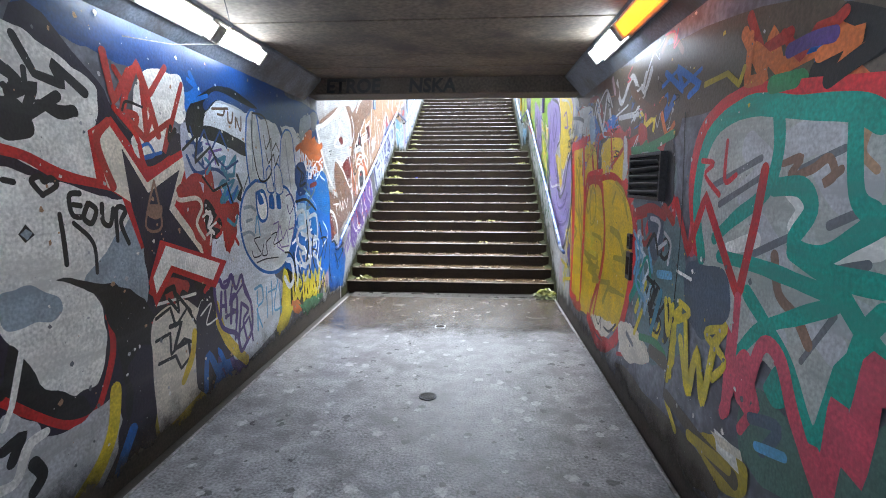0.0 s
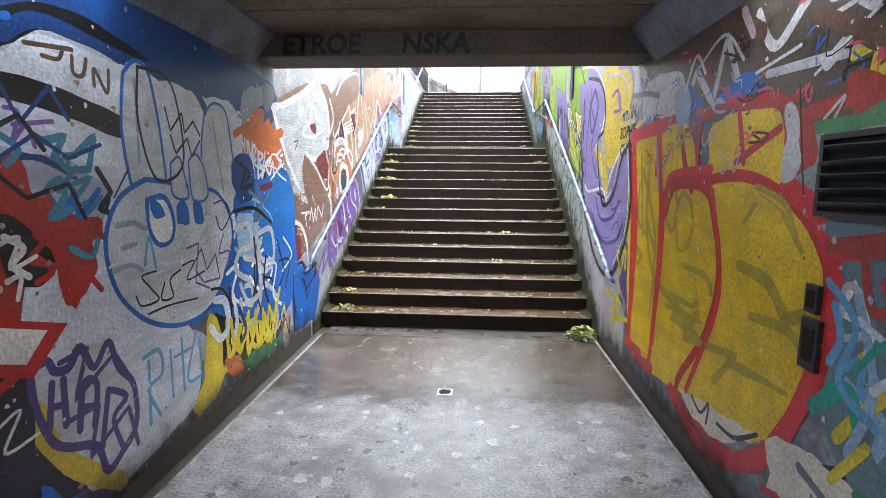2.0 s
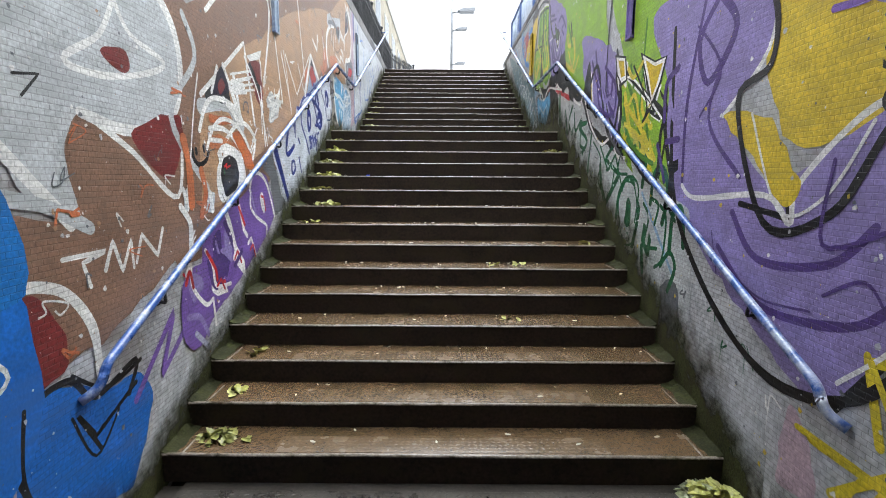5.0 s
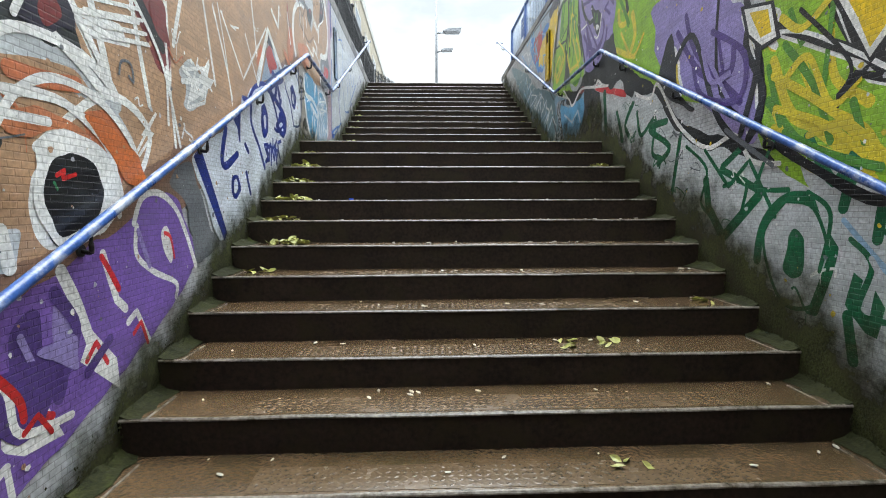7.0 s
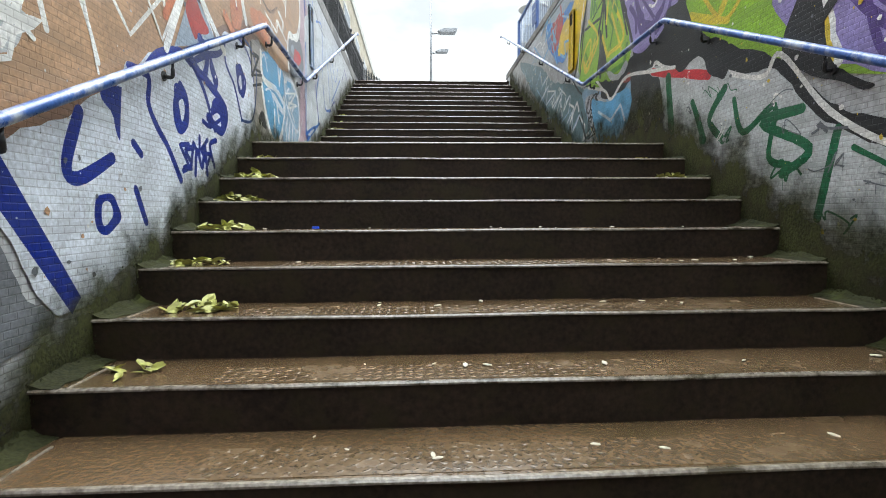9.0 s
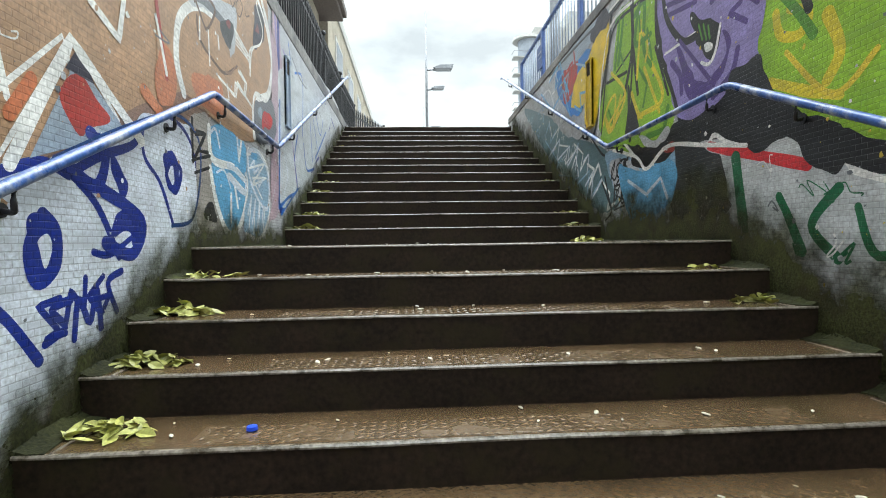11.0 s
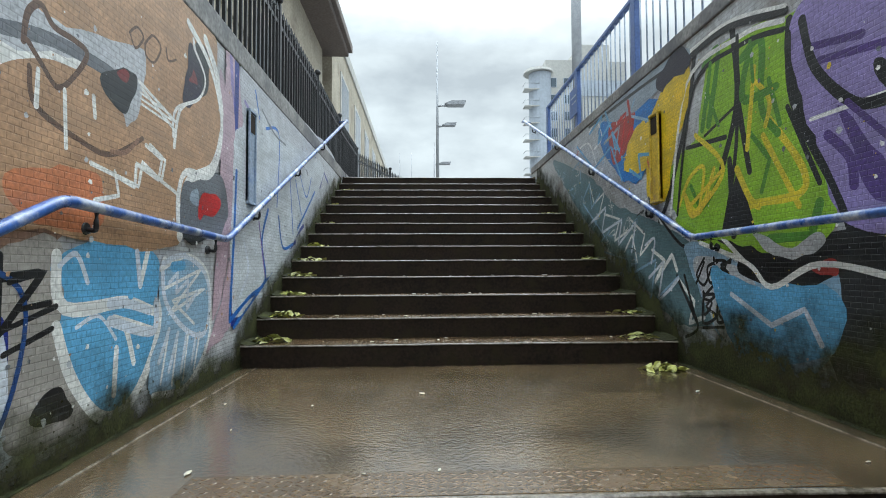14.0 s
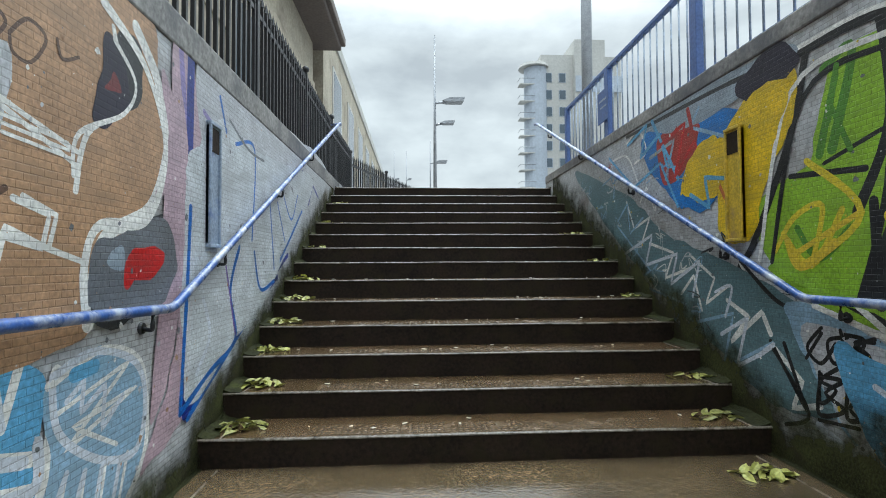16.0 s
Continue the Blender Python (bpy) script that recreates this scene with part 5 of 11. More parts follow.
fill_shape(m, "orange", [(4.33, 0.34), (4.45, 0.36), (4.59, 0.33), (4.64, 0.21), (4.5, 0.2)])
fill_shape(m, "green", [(4.69, 0.27), (5, 0.28), (5.4, 0.22), (5.2, 0.14), (4.8, 0.11), (4.68, 0.19)])
zig_stroke(m, "blue", 0.03, [(3.548, 0.67), (3.544, 0.338), (3.67, 0.594), (3.591, 0.47), (3.71, 0.308), (3.764, 0.485), (3.922, 0.554), (3.852, 0.25)])
line_stroke(m, "yellow", 0.05, [(4.189, 0.69), (4.112, 0.364), (4.314, 0.523), (4.003, 0.145)])
m = mural(-1, "bright blue character with black outline by the stair foot")
fill_shape(m, "pinkg", [(5.41, 0.51), (5.56, 0.76), (5.74, 0.79), (5.66, 0.42), (5.54, 0.27), (5.4, 0.3)])
fill_shape(m, "blue", [(5.7, 0.78), (5.83, 0.83), (5.99, 0.77), (6.17, 0.68), (6.38, 0.67), (6.5, 0.5), (6.32, 0.17), (6.11, 0.16), (5.68, 0.21)])
line_stroke(m, "black", 0.03, [(5.678, 0.193), (5.716, 0.399), (5.663, 0.615), (5.759, 0.783), (5.952, 0.809), (6.092, 0.677), (6.385, 0.741), (6.315, 0.596)])
zig_stroke(m, "black", 0.022, [(6.095, 0.435), (5.978, 0.643), (6.074, 0.508), (6.373, 0.628)])
zig_stroke(m, "black", 0.02, [(5.497, 0.832), (5.603, 0.86), (5.583, 0.678), (5.684, 0.802)])
zig_stroke(m, "black", 0.016, [(5.35, 0.392), (5.407, 0.331), (5.373, 0.309), (5.479, 0.375), (5.504, 0.289)])
m = mural(-1, "brown and silver letter with white outline")
fill_shape(m, "brown", [(5.39, 2.26), (6.38, 2.63), (7.07, 2.67), (7.17, 2.24), (6.99, 1.82), (7.25, 1.51), (6.93, 1.22), (6.3, 0.96), (6, 0.89), (5.47, 0.93), (5.23, 1.37), (5.54, 1.52), (6.07, 1.46), (5.72, 1.87)])
fill_shape(m, "brown", [(7.07, 2.62), (11.4, 4.29), (11.32, 3.16), (8.41, 1.62), (6.92, 1.12), (6.84, 1.72)])
fill_shape(m, "silver", [(5.36, 2.25), (5.7, 2.33), (6.18, 2.5), (6.48, 2.64), (6.75, 2.64), (6.92, 2.44), (6.99, 2.17), (6.74, 1.9), (6.39, 1.84), (6.16, 1.91), (6.05, 1.7), (6.11, 1.44), (5.9, 1.52), (5.7, 1.77), (5.54, 2.03)])
line_stroke(m, "white", 0.06, [(5.358, 2.244), (5.699, 2.33), (6.181, 2.512), (6.592, 2.709)])
line_stroke(m, "white", 0.055, [(6.592, 2.709), (6.923, 2.492), (7, 2.217), (6.868, 1.961), (6.502, 1.853), (6.159, 1.899)])
zig_stroke(m, "white", 0.06, [(5.373, 2.238), (5.477, 2.051), (5.673, 1.8), (6.047, 1.44)])
line_stroke(m, "white", 0.03, [(6.438, 2.44), (6.319, 2.252), (6.092, 2.099), (6.319, 2.078), (6.645, 2.148), (6.834, 2.242), (6.55, 2.311), (6.438, 2.44)])
fill_shape(m, "maroon", [(6.33, 2.17), (6.44, 2.23), (6.53, 2.16), (6.42, 2.12)])
line_stroke(m, "white", 0.03, [(6.16, 1.907), (6.492, 1.755), (6.889, 1.522), (6.974, 1.969)])
fill_shape(m, "maroon", [(6.5, 1.84), (6.97, 1.97), (6.83, 1.62)])
line_stroke(m, "silver", 0.06, [(5.247, 1.417), (5.359, 1.524), (5.58, 1.569), (5.904, 1.525), (6.153, 1.414)])
line_stroke(m, "silver", 0.06, [(5.257, 1.369), (5.387, 1.256), (5.412, 0.941)])
line_stroke(m, "white", 0.05, [(5.504, 1.189), (5.681, 1.238), (5.95, 1.186), (6.108, 0.997), (6.131, 0.776)])
fill_shape(m, "maroon", [(5.47, 1.18), (5.71, 1.2), (5.9, 1.11), (5.96, 0.9), (5.75, 0.83), (5.44, 0.9)])
zig_stroke(m, "white", 0.022, [(5.98, 1.303), (6.236, 1.302), (6.091, 1.272), (6.126, 1.164)])
zig_stroke(m, "white", 0.022, [(6.227, 1.216), (6.29, 1.341), (6.346, 1.19), (6.425, 1.331), (6.432, 1.194)])
zig_stroke(m, "white", 0.022, [(6.457, 1.214), (6.515, 1.347), (6.642, 1.219), (6.705, 1.358)])
zig_stroke(m, "black", 0.012, [(5.839, 1.993), (5.958, 2.013), (5.869, 1.922)])
line_stroke(m, "black", 0.014, [(7.08, 1.774), (7.161, 1.715), (7.244, 1.79)])
m = mural(-1, "tan and white outlined letters high on the stair wall")
fill_shape(m, "tan", [(7.22, 2.06), (7.33, 2.1), (7.67, 2.45), (8.37, 2.77), (8.36, 2.6), (8.35, 1.95), (8.03, 1.76), (7.75, 1.57), (7.5, 1.46), (7.27, 1.43), (7.16, 1.43)])
fill_shape(m, "tan", [(8.37, 2.77), (9.31, 3.27), (10.82, 3.74), (11.83, 3.61), (10.35, 2.87), (9.11, 2.2), (8.34, 1.9), (8.27, 2.26)])
fill_shape(m, "rust", [(7.68, 1.94), (7.89, 1.95), (7.95, 1.78), (7.83, 1.68), (7.7, 1.82)])
line_stroke(m, "silver", 0.1, [(7.222, 2.07), (7.332, 2.092), (7.462, 2.117), (7.642, 2.127), (7.743, 2.074), (7.857, 2.015)])
zig_stroke(m, "white", 0.05, [(7.631, 2.314), (7.71, 2.226), (7.859, 2.037)])
zig_stroke(m, "white", 0.035, [(8.036, 2.475), (8.317, 2.19), (8.301, 2.581)])
fill_shape(m, "blackg", [(7.32, 2.19), (7.6, 2.3), (7.65, 2.23), (7.7, 2.12), (7.46, 2.14), (7.33, 2.11)])
fill_shape(m, "maroon", [(8.04, 2.47), (8.25, 2.56), (8.33, 2.33), (8.24, 2.22)])
line_stroke(m, "greyp", 0.035, [(7.315, 1.903), (7.427, 1.981), (7.55, 2.011), (7.721, 2.007), (7.852, 1.97), (7.958, 1.874)])
line_stroke(m, "white", 0.03, [(7.672, 2.291), (7.922, 2.32)])
line_stroke(m, "white", 0.03, [(7.698, 2.262), (7.939, 2.299)])
line_stroke(m, "white", 0.03, [(7.726, 2.236), (7.976, 2.275)])
line_stroke(m, "white", 0.022, [(8.286, 2.419), (8.314, 2.163), (8.344, 1.896)])
line_stroke(m, "white", 0.022, [(8.863, 2.772), (9.042, 2.467), (9.117, 2.293)])
zig_stroke(m, "white", 0.02, [(8.987, 2.787), (9.338, 2.472), (9.885, 2.997), (9.998, 2.681), (10.175, 2.867)])
fill_shape(m, "silver", [(8.43, 2.3), (8.57, 2.38), (8.65, 2.33), (8.78, 2.33), (8.71, 2.22), (8.58, 2.12), (8.45, 2.12), (8.49, 2.2)])
zig_stroke(m, "white", 0.015, [(7.996, 1.831), (8.173, 2.029), (8.046, 1.909), (8.14, 1.935), (8.016, 1.821)])
m = mural(-1, "black and white arch with red spray dots")
fill_shape(m, "white", [(7.39, 1.66), (7.42, 1.73), (7.48, 1.79), (7.59, 1.83), (7.7, 1.8), (7.79, 1.72), (7.84, 1.64), (7.75, 1.59), (7.62, 1.53), (7.51, 1.46), (7.45, 1.46), (7.4, 1.54)])
fill_shape(m, "blackg", [(7.43, 1.65), (7.45, 1.72), (7.51, 1.76), (7.61, 1.76), (7.68, 1.71), (7.72, 1.61), (7.7, 1.57), (7.55, 1.47), (7.48, 1.48), (7.44, 1.56)])
zig_stroke(m, "green", 0.015, [(7.481, 1.675), (7.505, 1.667), (7.516, 1.701)])
zig_stroke(m, "redb", 0.015, [(7.534, 1.696), (7.572, 1.669), (7.588, 1.693)])
m = mural(-1, "purple letters with white outline and red arrows below the handrail")
fill_shape(m, "violet", [(7.15, 1.25), (7.35, 1.33), (7.52, 1.38), (7.67, 1.47), (7.93, 1.54), (8.07, 1.64), (8.27, 1.66), (8.42, 1.5), (8.51, 1.35), (8.27, 1.14), (7.87, 0.96), (7.58, 0.84), (7.34, 0.76), (7.1, 0.72)])
fill_shape(m, "violetd", [(7.29, 1.24), (7.38, 1.26), (7.42, 1.1), (7.52, 1.14), (7.48, 0.96), (7.36, 1.03), (7.27, 1.01)])
fill_shape(m, "lilac", [(7.48, 1.29), (7.56, 1.22), (7.52, 1.11), (7.45, 1.17)])
line_stroke(m, "white", 0.05, [(7.505, 1.383), (7.563, 1.276), (7.611, 1.163), (7.636, 1.094)])
zig_stroke(m, "white", 0.04, [(7.731, 1.419), (7.801, 1.231), (7.854, 1.186)])
zig_stroke(m, "redb", 0.03, [(7.723, 1.409), (7.76, 1.361), (7.817, 1.274)])
poly_shape(m, "white", [(7.64, 1.15), (7.78, 1), (7.79, 0.87), (7.57, 1.05)])
zig_stroke(m, "redb", 0.025, [(7.606, 1.043), (7.661, 1.097), (7.719, 1.003)])
line_stroke(m, "white", 0.03, [(7.946, 1.531), (8.02, 1.639), (8.163, 1.663), (8.314, 1.589), (8.419, 1.443), (8.5, 1.286)])
line_stroke(m, "white", 0.03, [(7.966, 1.518), (7.955, 1.398), (8.08, 1.309), (8.28, 1.227), (8.273, 1.158)])
fill_shape(m, "white", [(8.17, 1.47), (8.22, 1.5), (8.28, 1.39), (8.24, 1.33), (8.19, 1.39)])
line_stroke(m, "redb", 0.02, [(8.195, 1.477), (8.246, 1.453), (8.275, 1.354)])
zig_stroke(m, "white", 0.03, [(7.868, 1.124), (7.932, 1.158), (8.015, 1.013)])
zig_stroke(m, "redb", 0.02, [(7.903, 1.068), (7.961, 1.107), (8.005, 1.003)])
poly_shape(m, "white", [(7.24, 1.07), (7.29, 0.95), (7.39, 0.99), (7.47, 0.83), (7.3, 0.84), (7.22, 0.89)])
zig_stroke(m, "redb", 0.04, [(7.237, 1.047), (7.271, 0.981), (7.292, 0.937)])
zig_stroke(m, "redb", 0.03, [(7.328, 0.903), (7.376, 0.936), (7.423, 0.916)])
m = mural(-1, "grey sprayed shade beside the white letters")
fill_shape(m, "greyd", [(8.27, 1.73), (8.46, 1.84), (8.58, 1.71), (8.7, 1.49), (8.81, 1.39), (8.53, 1.28), (8.48, 1.44), (8.41, 1.62)])
m = mural(-1, "white bubble letters with dark blue outlines on brick")
fill_shape(m, "whiteb", [(8.51, 1.84), (8.66, 1.94), (8.91, 2.06), (9.13, 2.19), (9.46, 2.34), (9.89, 2.6), (10.33, 2.77), (10.9, 2.82), (11.05, 2.57), (11, 2.37), (10.03, 1.9), (9.4, 1.6), (8.94, 1.39), (8.78, 1.45), (8.64, 1.68)])
poly_shape(m, "blue2", [(8.53, 1.87), (8.62, 1.93), (8.95, 1.44), (8.9, 1.39)])
line_stroke(m, "blue2", 0.05, [(8.99, 2.088), (8.912, 1.898), (8.972, 1.855), (9.168, 1.946)])
fill_shape(m, "blue2", [(9.13, 2.2), (9.28, 2.21), (9.37, 1.96), (9.32, 1.91), (9.22, 2.05)])
fill_shape(m, "blue2", [(9.06, 1.8), (9.16, 1.81), (9.2, 1.7), (9.13, 1.65), (9.06, 1.69)])
fill_shape(m, "whiteb", [(9.1, 1.77), (9.14, 1.77), (9.15, 1.71), (9.1, 1.69)])
m = mural(-1, "white bubble letters with dark blue outlines beside the landing")
fill_shape(m, "whiteb", [(9.39, 2.37), (9.48, 2.44), (9.72, 2.55), (9.85, 2.57), (10.23, 2.73), (10.42, 2.86), (10.64, 2.92), (10.89, 2.89), (10.99, 2.71), (11, 2.4), (10.79, 2.34), (10.21, 2.07), (9.89, 1.91), (9.42, 1.69), (9.22, 1.65), (9.27, 2.29)])
line_stroke(m, "blue2", 0.037, [(9.314, 2.34), (9.43, 2.343), (9.471, 2.321), (9.457, 2.218), (9.523, 2.129), (9.618, 2.048), (9.737, 1.902)])
line_stroke(m, "blue2", 0.037, [(9.43, 2.351), (9.528, 2.449), (9.66, 2.511), (9.781, 2.545), (9.895, 2.516)])
fill_shape(m, "blue2", [(9.72, 2.36), (9.77, 2.39), (9.83, 2.33), (9.83, 2.2), (9.78, 2.15), (9.72, 2.22)])
fill_shape(m, "whiteb", [(9.74, 2.29), (9.78, 2.31), (9.8, 2.25), (9.78, 2.19), (9.75, 2.23)])
line_stroke(m, "blue2", 0.035, [(9.83, 2.554), (9.913, 2.519), (10.059, 2.413), (10.184, 2.224)])
line_stroke(m, "blue2", 0.037, [(9.914, 2.53), (10.079, 2.616), (10.296, 2.697), (10.384, 2.782)])
fill_shape(m, "blue2", [(10.15, 2.65), (10.2, 2.62), (10.25, 2.51), (10.21, 2.45), (10.16, 2.55)])
line_stroke(m, "blue2", 0.027, [(10.384, 2.782), (10.4, 2.664), (10.537, 2.561), (10.649, 2.38)])
line_stroke(m, "blue2", 0.025, [(10.415, 2.817), (10.605, 2.901), (10.81, 2.867), (10.929, 2.73), (10.967, 2.468)])
fill_shape(m, "blue2", [(10.58, 2.71), (10.65, 2.75), (10.73, 2.68), (10.71, 2.55), (10.63, 2.54), (10.58, 2.63)])
fill_shape(m, "whiteb", [(10.62, 2.65), (10.67, 2.66), (10.68, 2.59), (10.64, 2.57)])
fill_shape(m, "blue2", [(10.17, 2.39), (10.27, 2.43), (10.37, 2.38), (10.38, 2.28), (10.3, 2.26), (10.26, 2.33), (10.17, 2.3), (10.08, 2.22)])
line_stroke(m, "blue2", 0.027, [(10.022, 2.246), (10.13, 2.236), (10.31, 2.318)])
zig_stroke(m, "blue2", 0.025, [(9.838, 2.092), (9.738, 2.077), (9.828, 1.985), (9.759, 1.962), (9.861, 1.97)])
zig_stroke(m, "blue2", 0.025, [(9.864, 2.003), (9.893, 2.111), (9.962, 2.039), (9.973, 2.153)])
zig_stroke(m, "blue2", 0.025, [(10.077, 2.151), (9.986, 2.083), (10.062, 2.006), (10.114, 2.076), (10.047, 2.068)])
zig_stroke(m, "blue2", 0.037, [(9.324, 2.027), (9.378, 1.987)])
line_stroke(m, "blue2", 0.037, [(9.326, 1.835), (9.395, 1.697)])
m = mural(-1, "sky blue letter with white outline on brick")
fill_shape(m, "brickgrey", [(10.87, 2.95), (11.14, 3.01), (11.19, 2.7), (11.34, 2.38), (10.94, 2.37), (10.94, 2.68)])
fill_shape(m, "sky", [(11.13, 2.97), (11.58, 3.05), (11.8, 2.95), (11.77, 2.76), (11.75, 2.57), (11.54, 2.35), (11.39, 2.35), (11.22, 2.52), (11.13, 2.67), (11.17, 2.8)])
line_stroke(m, "white", 0.05, [(11.126, 2.966), (11.171, 2.785), (11.53, 2.784), (11.742, 2.729)])
line_stroke(m, "white", 0.05, [(11.132, 2.723), (11.22, 2.522), (11.395, 2.345), (11.597, 2.374), (11.778, 2.603), (11.838, 2.957)])
line_stroke(m, "white", 0.03, [(11.451, 2.726), (11.533, 2.669), (11.594, 2.521)])
line_stroke(m, "white", 0.03, [(11.47, 2.6), (11.459, 2.419)])
line_stroke(m, "white", 0.03, [(11.69, 3.005), (11.633, 2.848)])
line_stroke(m, "white", 0.03, [(11.451, 2.726), (11.778, 2.635)])
fill_shape(m, "skyp", [(11.8, 2.92), (12.06, 2.99), (12.28, 2.92), (12.36, 2.77), (12.34, 2.51), (12.08, 2.31), (11.75, 2.34), (11.73, 2.48), (11.81, 2.67)])
line_stroke(m, "white", 0.03, [(11.804, 2.922), (12.064, 2.991), (12.285, 2.922), (12.355, 2.774), (12.342, 2.508), (12.081, 2.314), (11.752, 2.339)])
zig_stroke(m, "white", 0.018, [(11.841, 2.827), (12.239, 2.919), (11.88, 2.698), (12.287, 2.81), (11.915, 2.764), (12.157, 2.626)])
line_stroke(m, "white", 0.018, [(11.882, 2.6), (11.818, 2.379)])
line_stroke(m, "white", 0.018, [(11.979, 2.596), (11.925, 2.35)])
line_stroke(m, "white", 0.018, [(12.091, 2.575), (12.04, 2.354)])
line_stroke(m, "white", 0.018, [(12.229, 2.569), (12.163, 2.375)])
zig_stroke(m, "black", 0.03, [(10.896, 2.959), (10.896, 2.72), (11.07, 2.911), (10.882, 2.892)])
zig_stroke(m, "black", 0.02, [(10.887, 2.731), (11.13, 2.795)])
line_stroke(m, "black", 0.02, [(10.92, 2.666), (11.113, 2.722)])
fill_shape(m, "black", [(11.03, 2.45), (11.14, 2.53), (11.22, 2.43), (11.16, 2.4)])
m = mural(-1, "tan and brown face profile with a white outline")
fill_shape(m, "tan", [(10.65, 3.6), (12.11, 4.39), (12.4, 4.3), (12.41, 3.99), (12.52, 3.79), (12.32, 3.46), (12.02, 3.32), (11.97, 3.04), (11.32, 3.02), (10.77, 3.07), (10.54, 2.95), (10.53, 3.35), (10.52, 3.53)])
fill_shape(m, "orangeb", [(10.53, 3.18), (10.66, 3.24), (10.72, 3.11), (10.67, 2.97), (10.54, 2.95)])
fill_shape(m, "orangeb", [(10.92, 3.21), (11.31, 3.28), (11.37, 3.08), (11.03, 3.07)])
line_stroke(m, "white", 0.06, [(10.803, 3.071), (10.729, 3.217), (10.751, 3.407), (10.849, 3.533), (11.013, 3.63), (11.211, 3.669)])
fill_shape(m, "greyp", [(10.81, 3.69), (10.97, 3.77), (11.08, 3.76), (11.62, 3.88), (11.59, 3.62), (11.51, 3.51), (11.45, 3.6), (11.26, 3.69), (10.85, 3.58)])
line_stroke(m, "greyd", 0.05, [(10.877, 3.634), (11.087, 3.688), (11.349, 3.701), (11.452, 3.687)])
line_stroke(m, "brownd", 0.022, [(10.96, 3.629), (10.975, 3.728), (11.027, 3.779), (11.086, 3.736), (11.188, 3.735), (11.254, 3.714), (11.191, 3.609), (11.111, 3.538), (11.033, 3.591), (10.977, 3.637)])
line_stroke(m, "brownd", 0.022, [(10.986, 3.559), (11.018, 3.443), (11.219, 3.387), (11.408, 3.376), (11.628, 3.498)])
fill_shape(m, "blackg", [(11.34, 3.68), (11.56, 3.76), (11.56, 3.67), (11.48, 3.58), (11.38, 3.6)])
fill_shape(m, "maroon", [(11.42, 3.71), (11.52, 3.74), (11.5, 3.68)])
line_stroke(m, "white", 0.018, [(11.592, 3.743), (11.93, 3.657)])
line_stroke(m, "white", 0.018, [(11.61, 3.72), (11.908, 3.616)])
zig_stroke(m, "white", 0.02, [(11.288, 3.316), (11.604, 3.28), (11.631, 3.392), (11.794, 3.338), (11.939, 3.303)])
zig_stroke(m, "white", 0.02, [(11.435, 3.313), (11.464, 3.22), (11.315, 3.181)])
zig_stroke(m, "white", 0.02, [(11.691, 3.485), (11.826, 3.443), (11.794, 3.338)])
line_stroke(m, "white", 0.02, [(11.018, 3.443), (11.022, 3.563)])
line_stroke(m, "white", 0.02, [(11.156, 3.343), (11.143, 3.539)])
line_stroke(m, "white", 0.02, [(11.306, 3.495), (11.295, 3.571)])
line_stroke(m, "white", 0.06, [(12.253, 4.235), (12.425, 4.076), (12.516, 3.826), (12.367, 3.526), (12.096, 3.406), (12.017, 3.284), (11.982, 3.089)])
fill_shape(m, "blackg", [(12.07, 3.33), (12.32, 3.44), (12.63, 3.53), (12.62, 3.28), (12.33, 3.1), (12.02, 3.08)])
fill_shape(m, "maroon", [(12.18, 3.32), (12.52, 3.44), (12.58, 3.31), (12.28, 3.2)])
fill_shape(m, "blackg", [(12.06, 4), (12.16, 4.19), (12.3, 4.14), (12.26, 3.93), (12, 3.79)])
line_stroke(m, "white", 0.025, [(11.91, 3.532), (11.966, 3.737), (12.17, 3.9), (12.102, 4.165)])
line_stroke(m, "redd", 0.03, [(10.533, 3.428), (10.595, 3.196), (10.621, 3.09)])
line_stroke(m, "white", 0.025, [(10.525, 3.353), (10.571, 3.243), (10.62, 3.109)])
m = mural(-1, "pale pink and lilac speckled paint on brick")
fill_shape(m, "pinkg", [(12.59, 4.42), (12.73, 4.37), (12.89, 3.84), (12.97, 3.1), (12.69, 2.57), (12.45, 2.48), (12.31, 2.45), (12.52, 2.73), (12.63, 3.09), (12.49, 3.48), (12.52, 3.91)])
line_stroke(m, "lilac", 0.05, [(12.636, 4.3), (12.73, 3.622), (12.715, 3.195)])
m = mural(-1, "pale grey letters with thin blue outlines beside the upper flight")
fill_shape(m, "greyp", [(12.87, 4.4), (14.28, 4.46), (16.42, 4.51), (16.43, 4.2), (14.77, 3.32), (13.46, 2.81), (12.78, 2.56), (12.87, 2.98), (12.95, 3.66)])
line_stroke(m, "blue2", 0.072, [(12.743, 4.419), (12.73, 3.622), (12.717, 3.125), (12.688, 2.607)])
zig_stroke(m, "blue2", 0.056, [(12.707, 2.57), (12.977, 2.719), (13.763, 2.932)])
line_stroke(m, "blue2", 0.048, [(12.726, 2.845), (13.353, 2.876), (13.07, 3.295)])
line_stroke(m, "blue2", 0.04, [(13.23, 3.969), (13.34, 3.318), (13.392, 2.896)])
line_stroke(m, "blue2", 0.048, [(13.698, 4.047), (13.778, 3.544), (13.927, 3.123), (14.311, 3.187)])
zig_stroke(m, "blue2", 0.04, [(14.193, 3.754), (14.31, 3.24), (14.644, 3.371)])
zig_stroke(m, "blue2", 0.032, [(14.514, 3.807), (14.969, 3.759), (14.753, 3.905)])
zig_stroke(m, "blue2", 0.032, [(15.309, 4.198), (15.477, 3.898), (15.711, 4.142), (16.013, 4.053)])
line_stroke(m, "greyd", 0.03, [(13.359, 4.025), (13.901, 4.05)])
m = mural(1, "dark layered tags along the top of the subway wall")
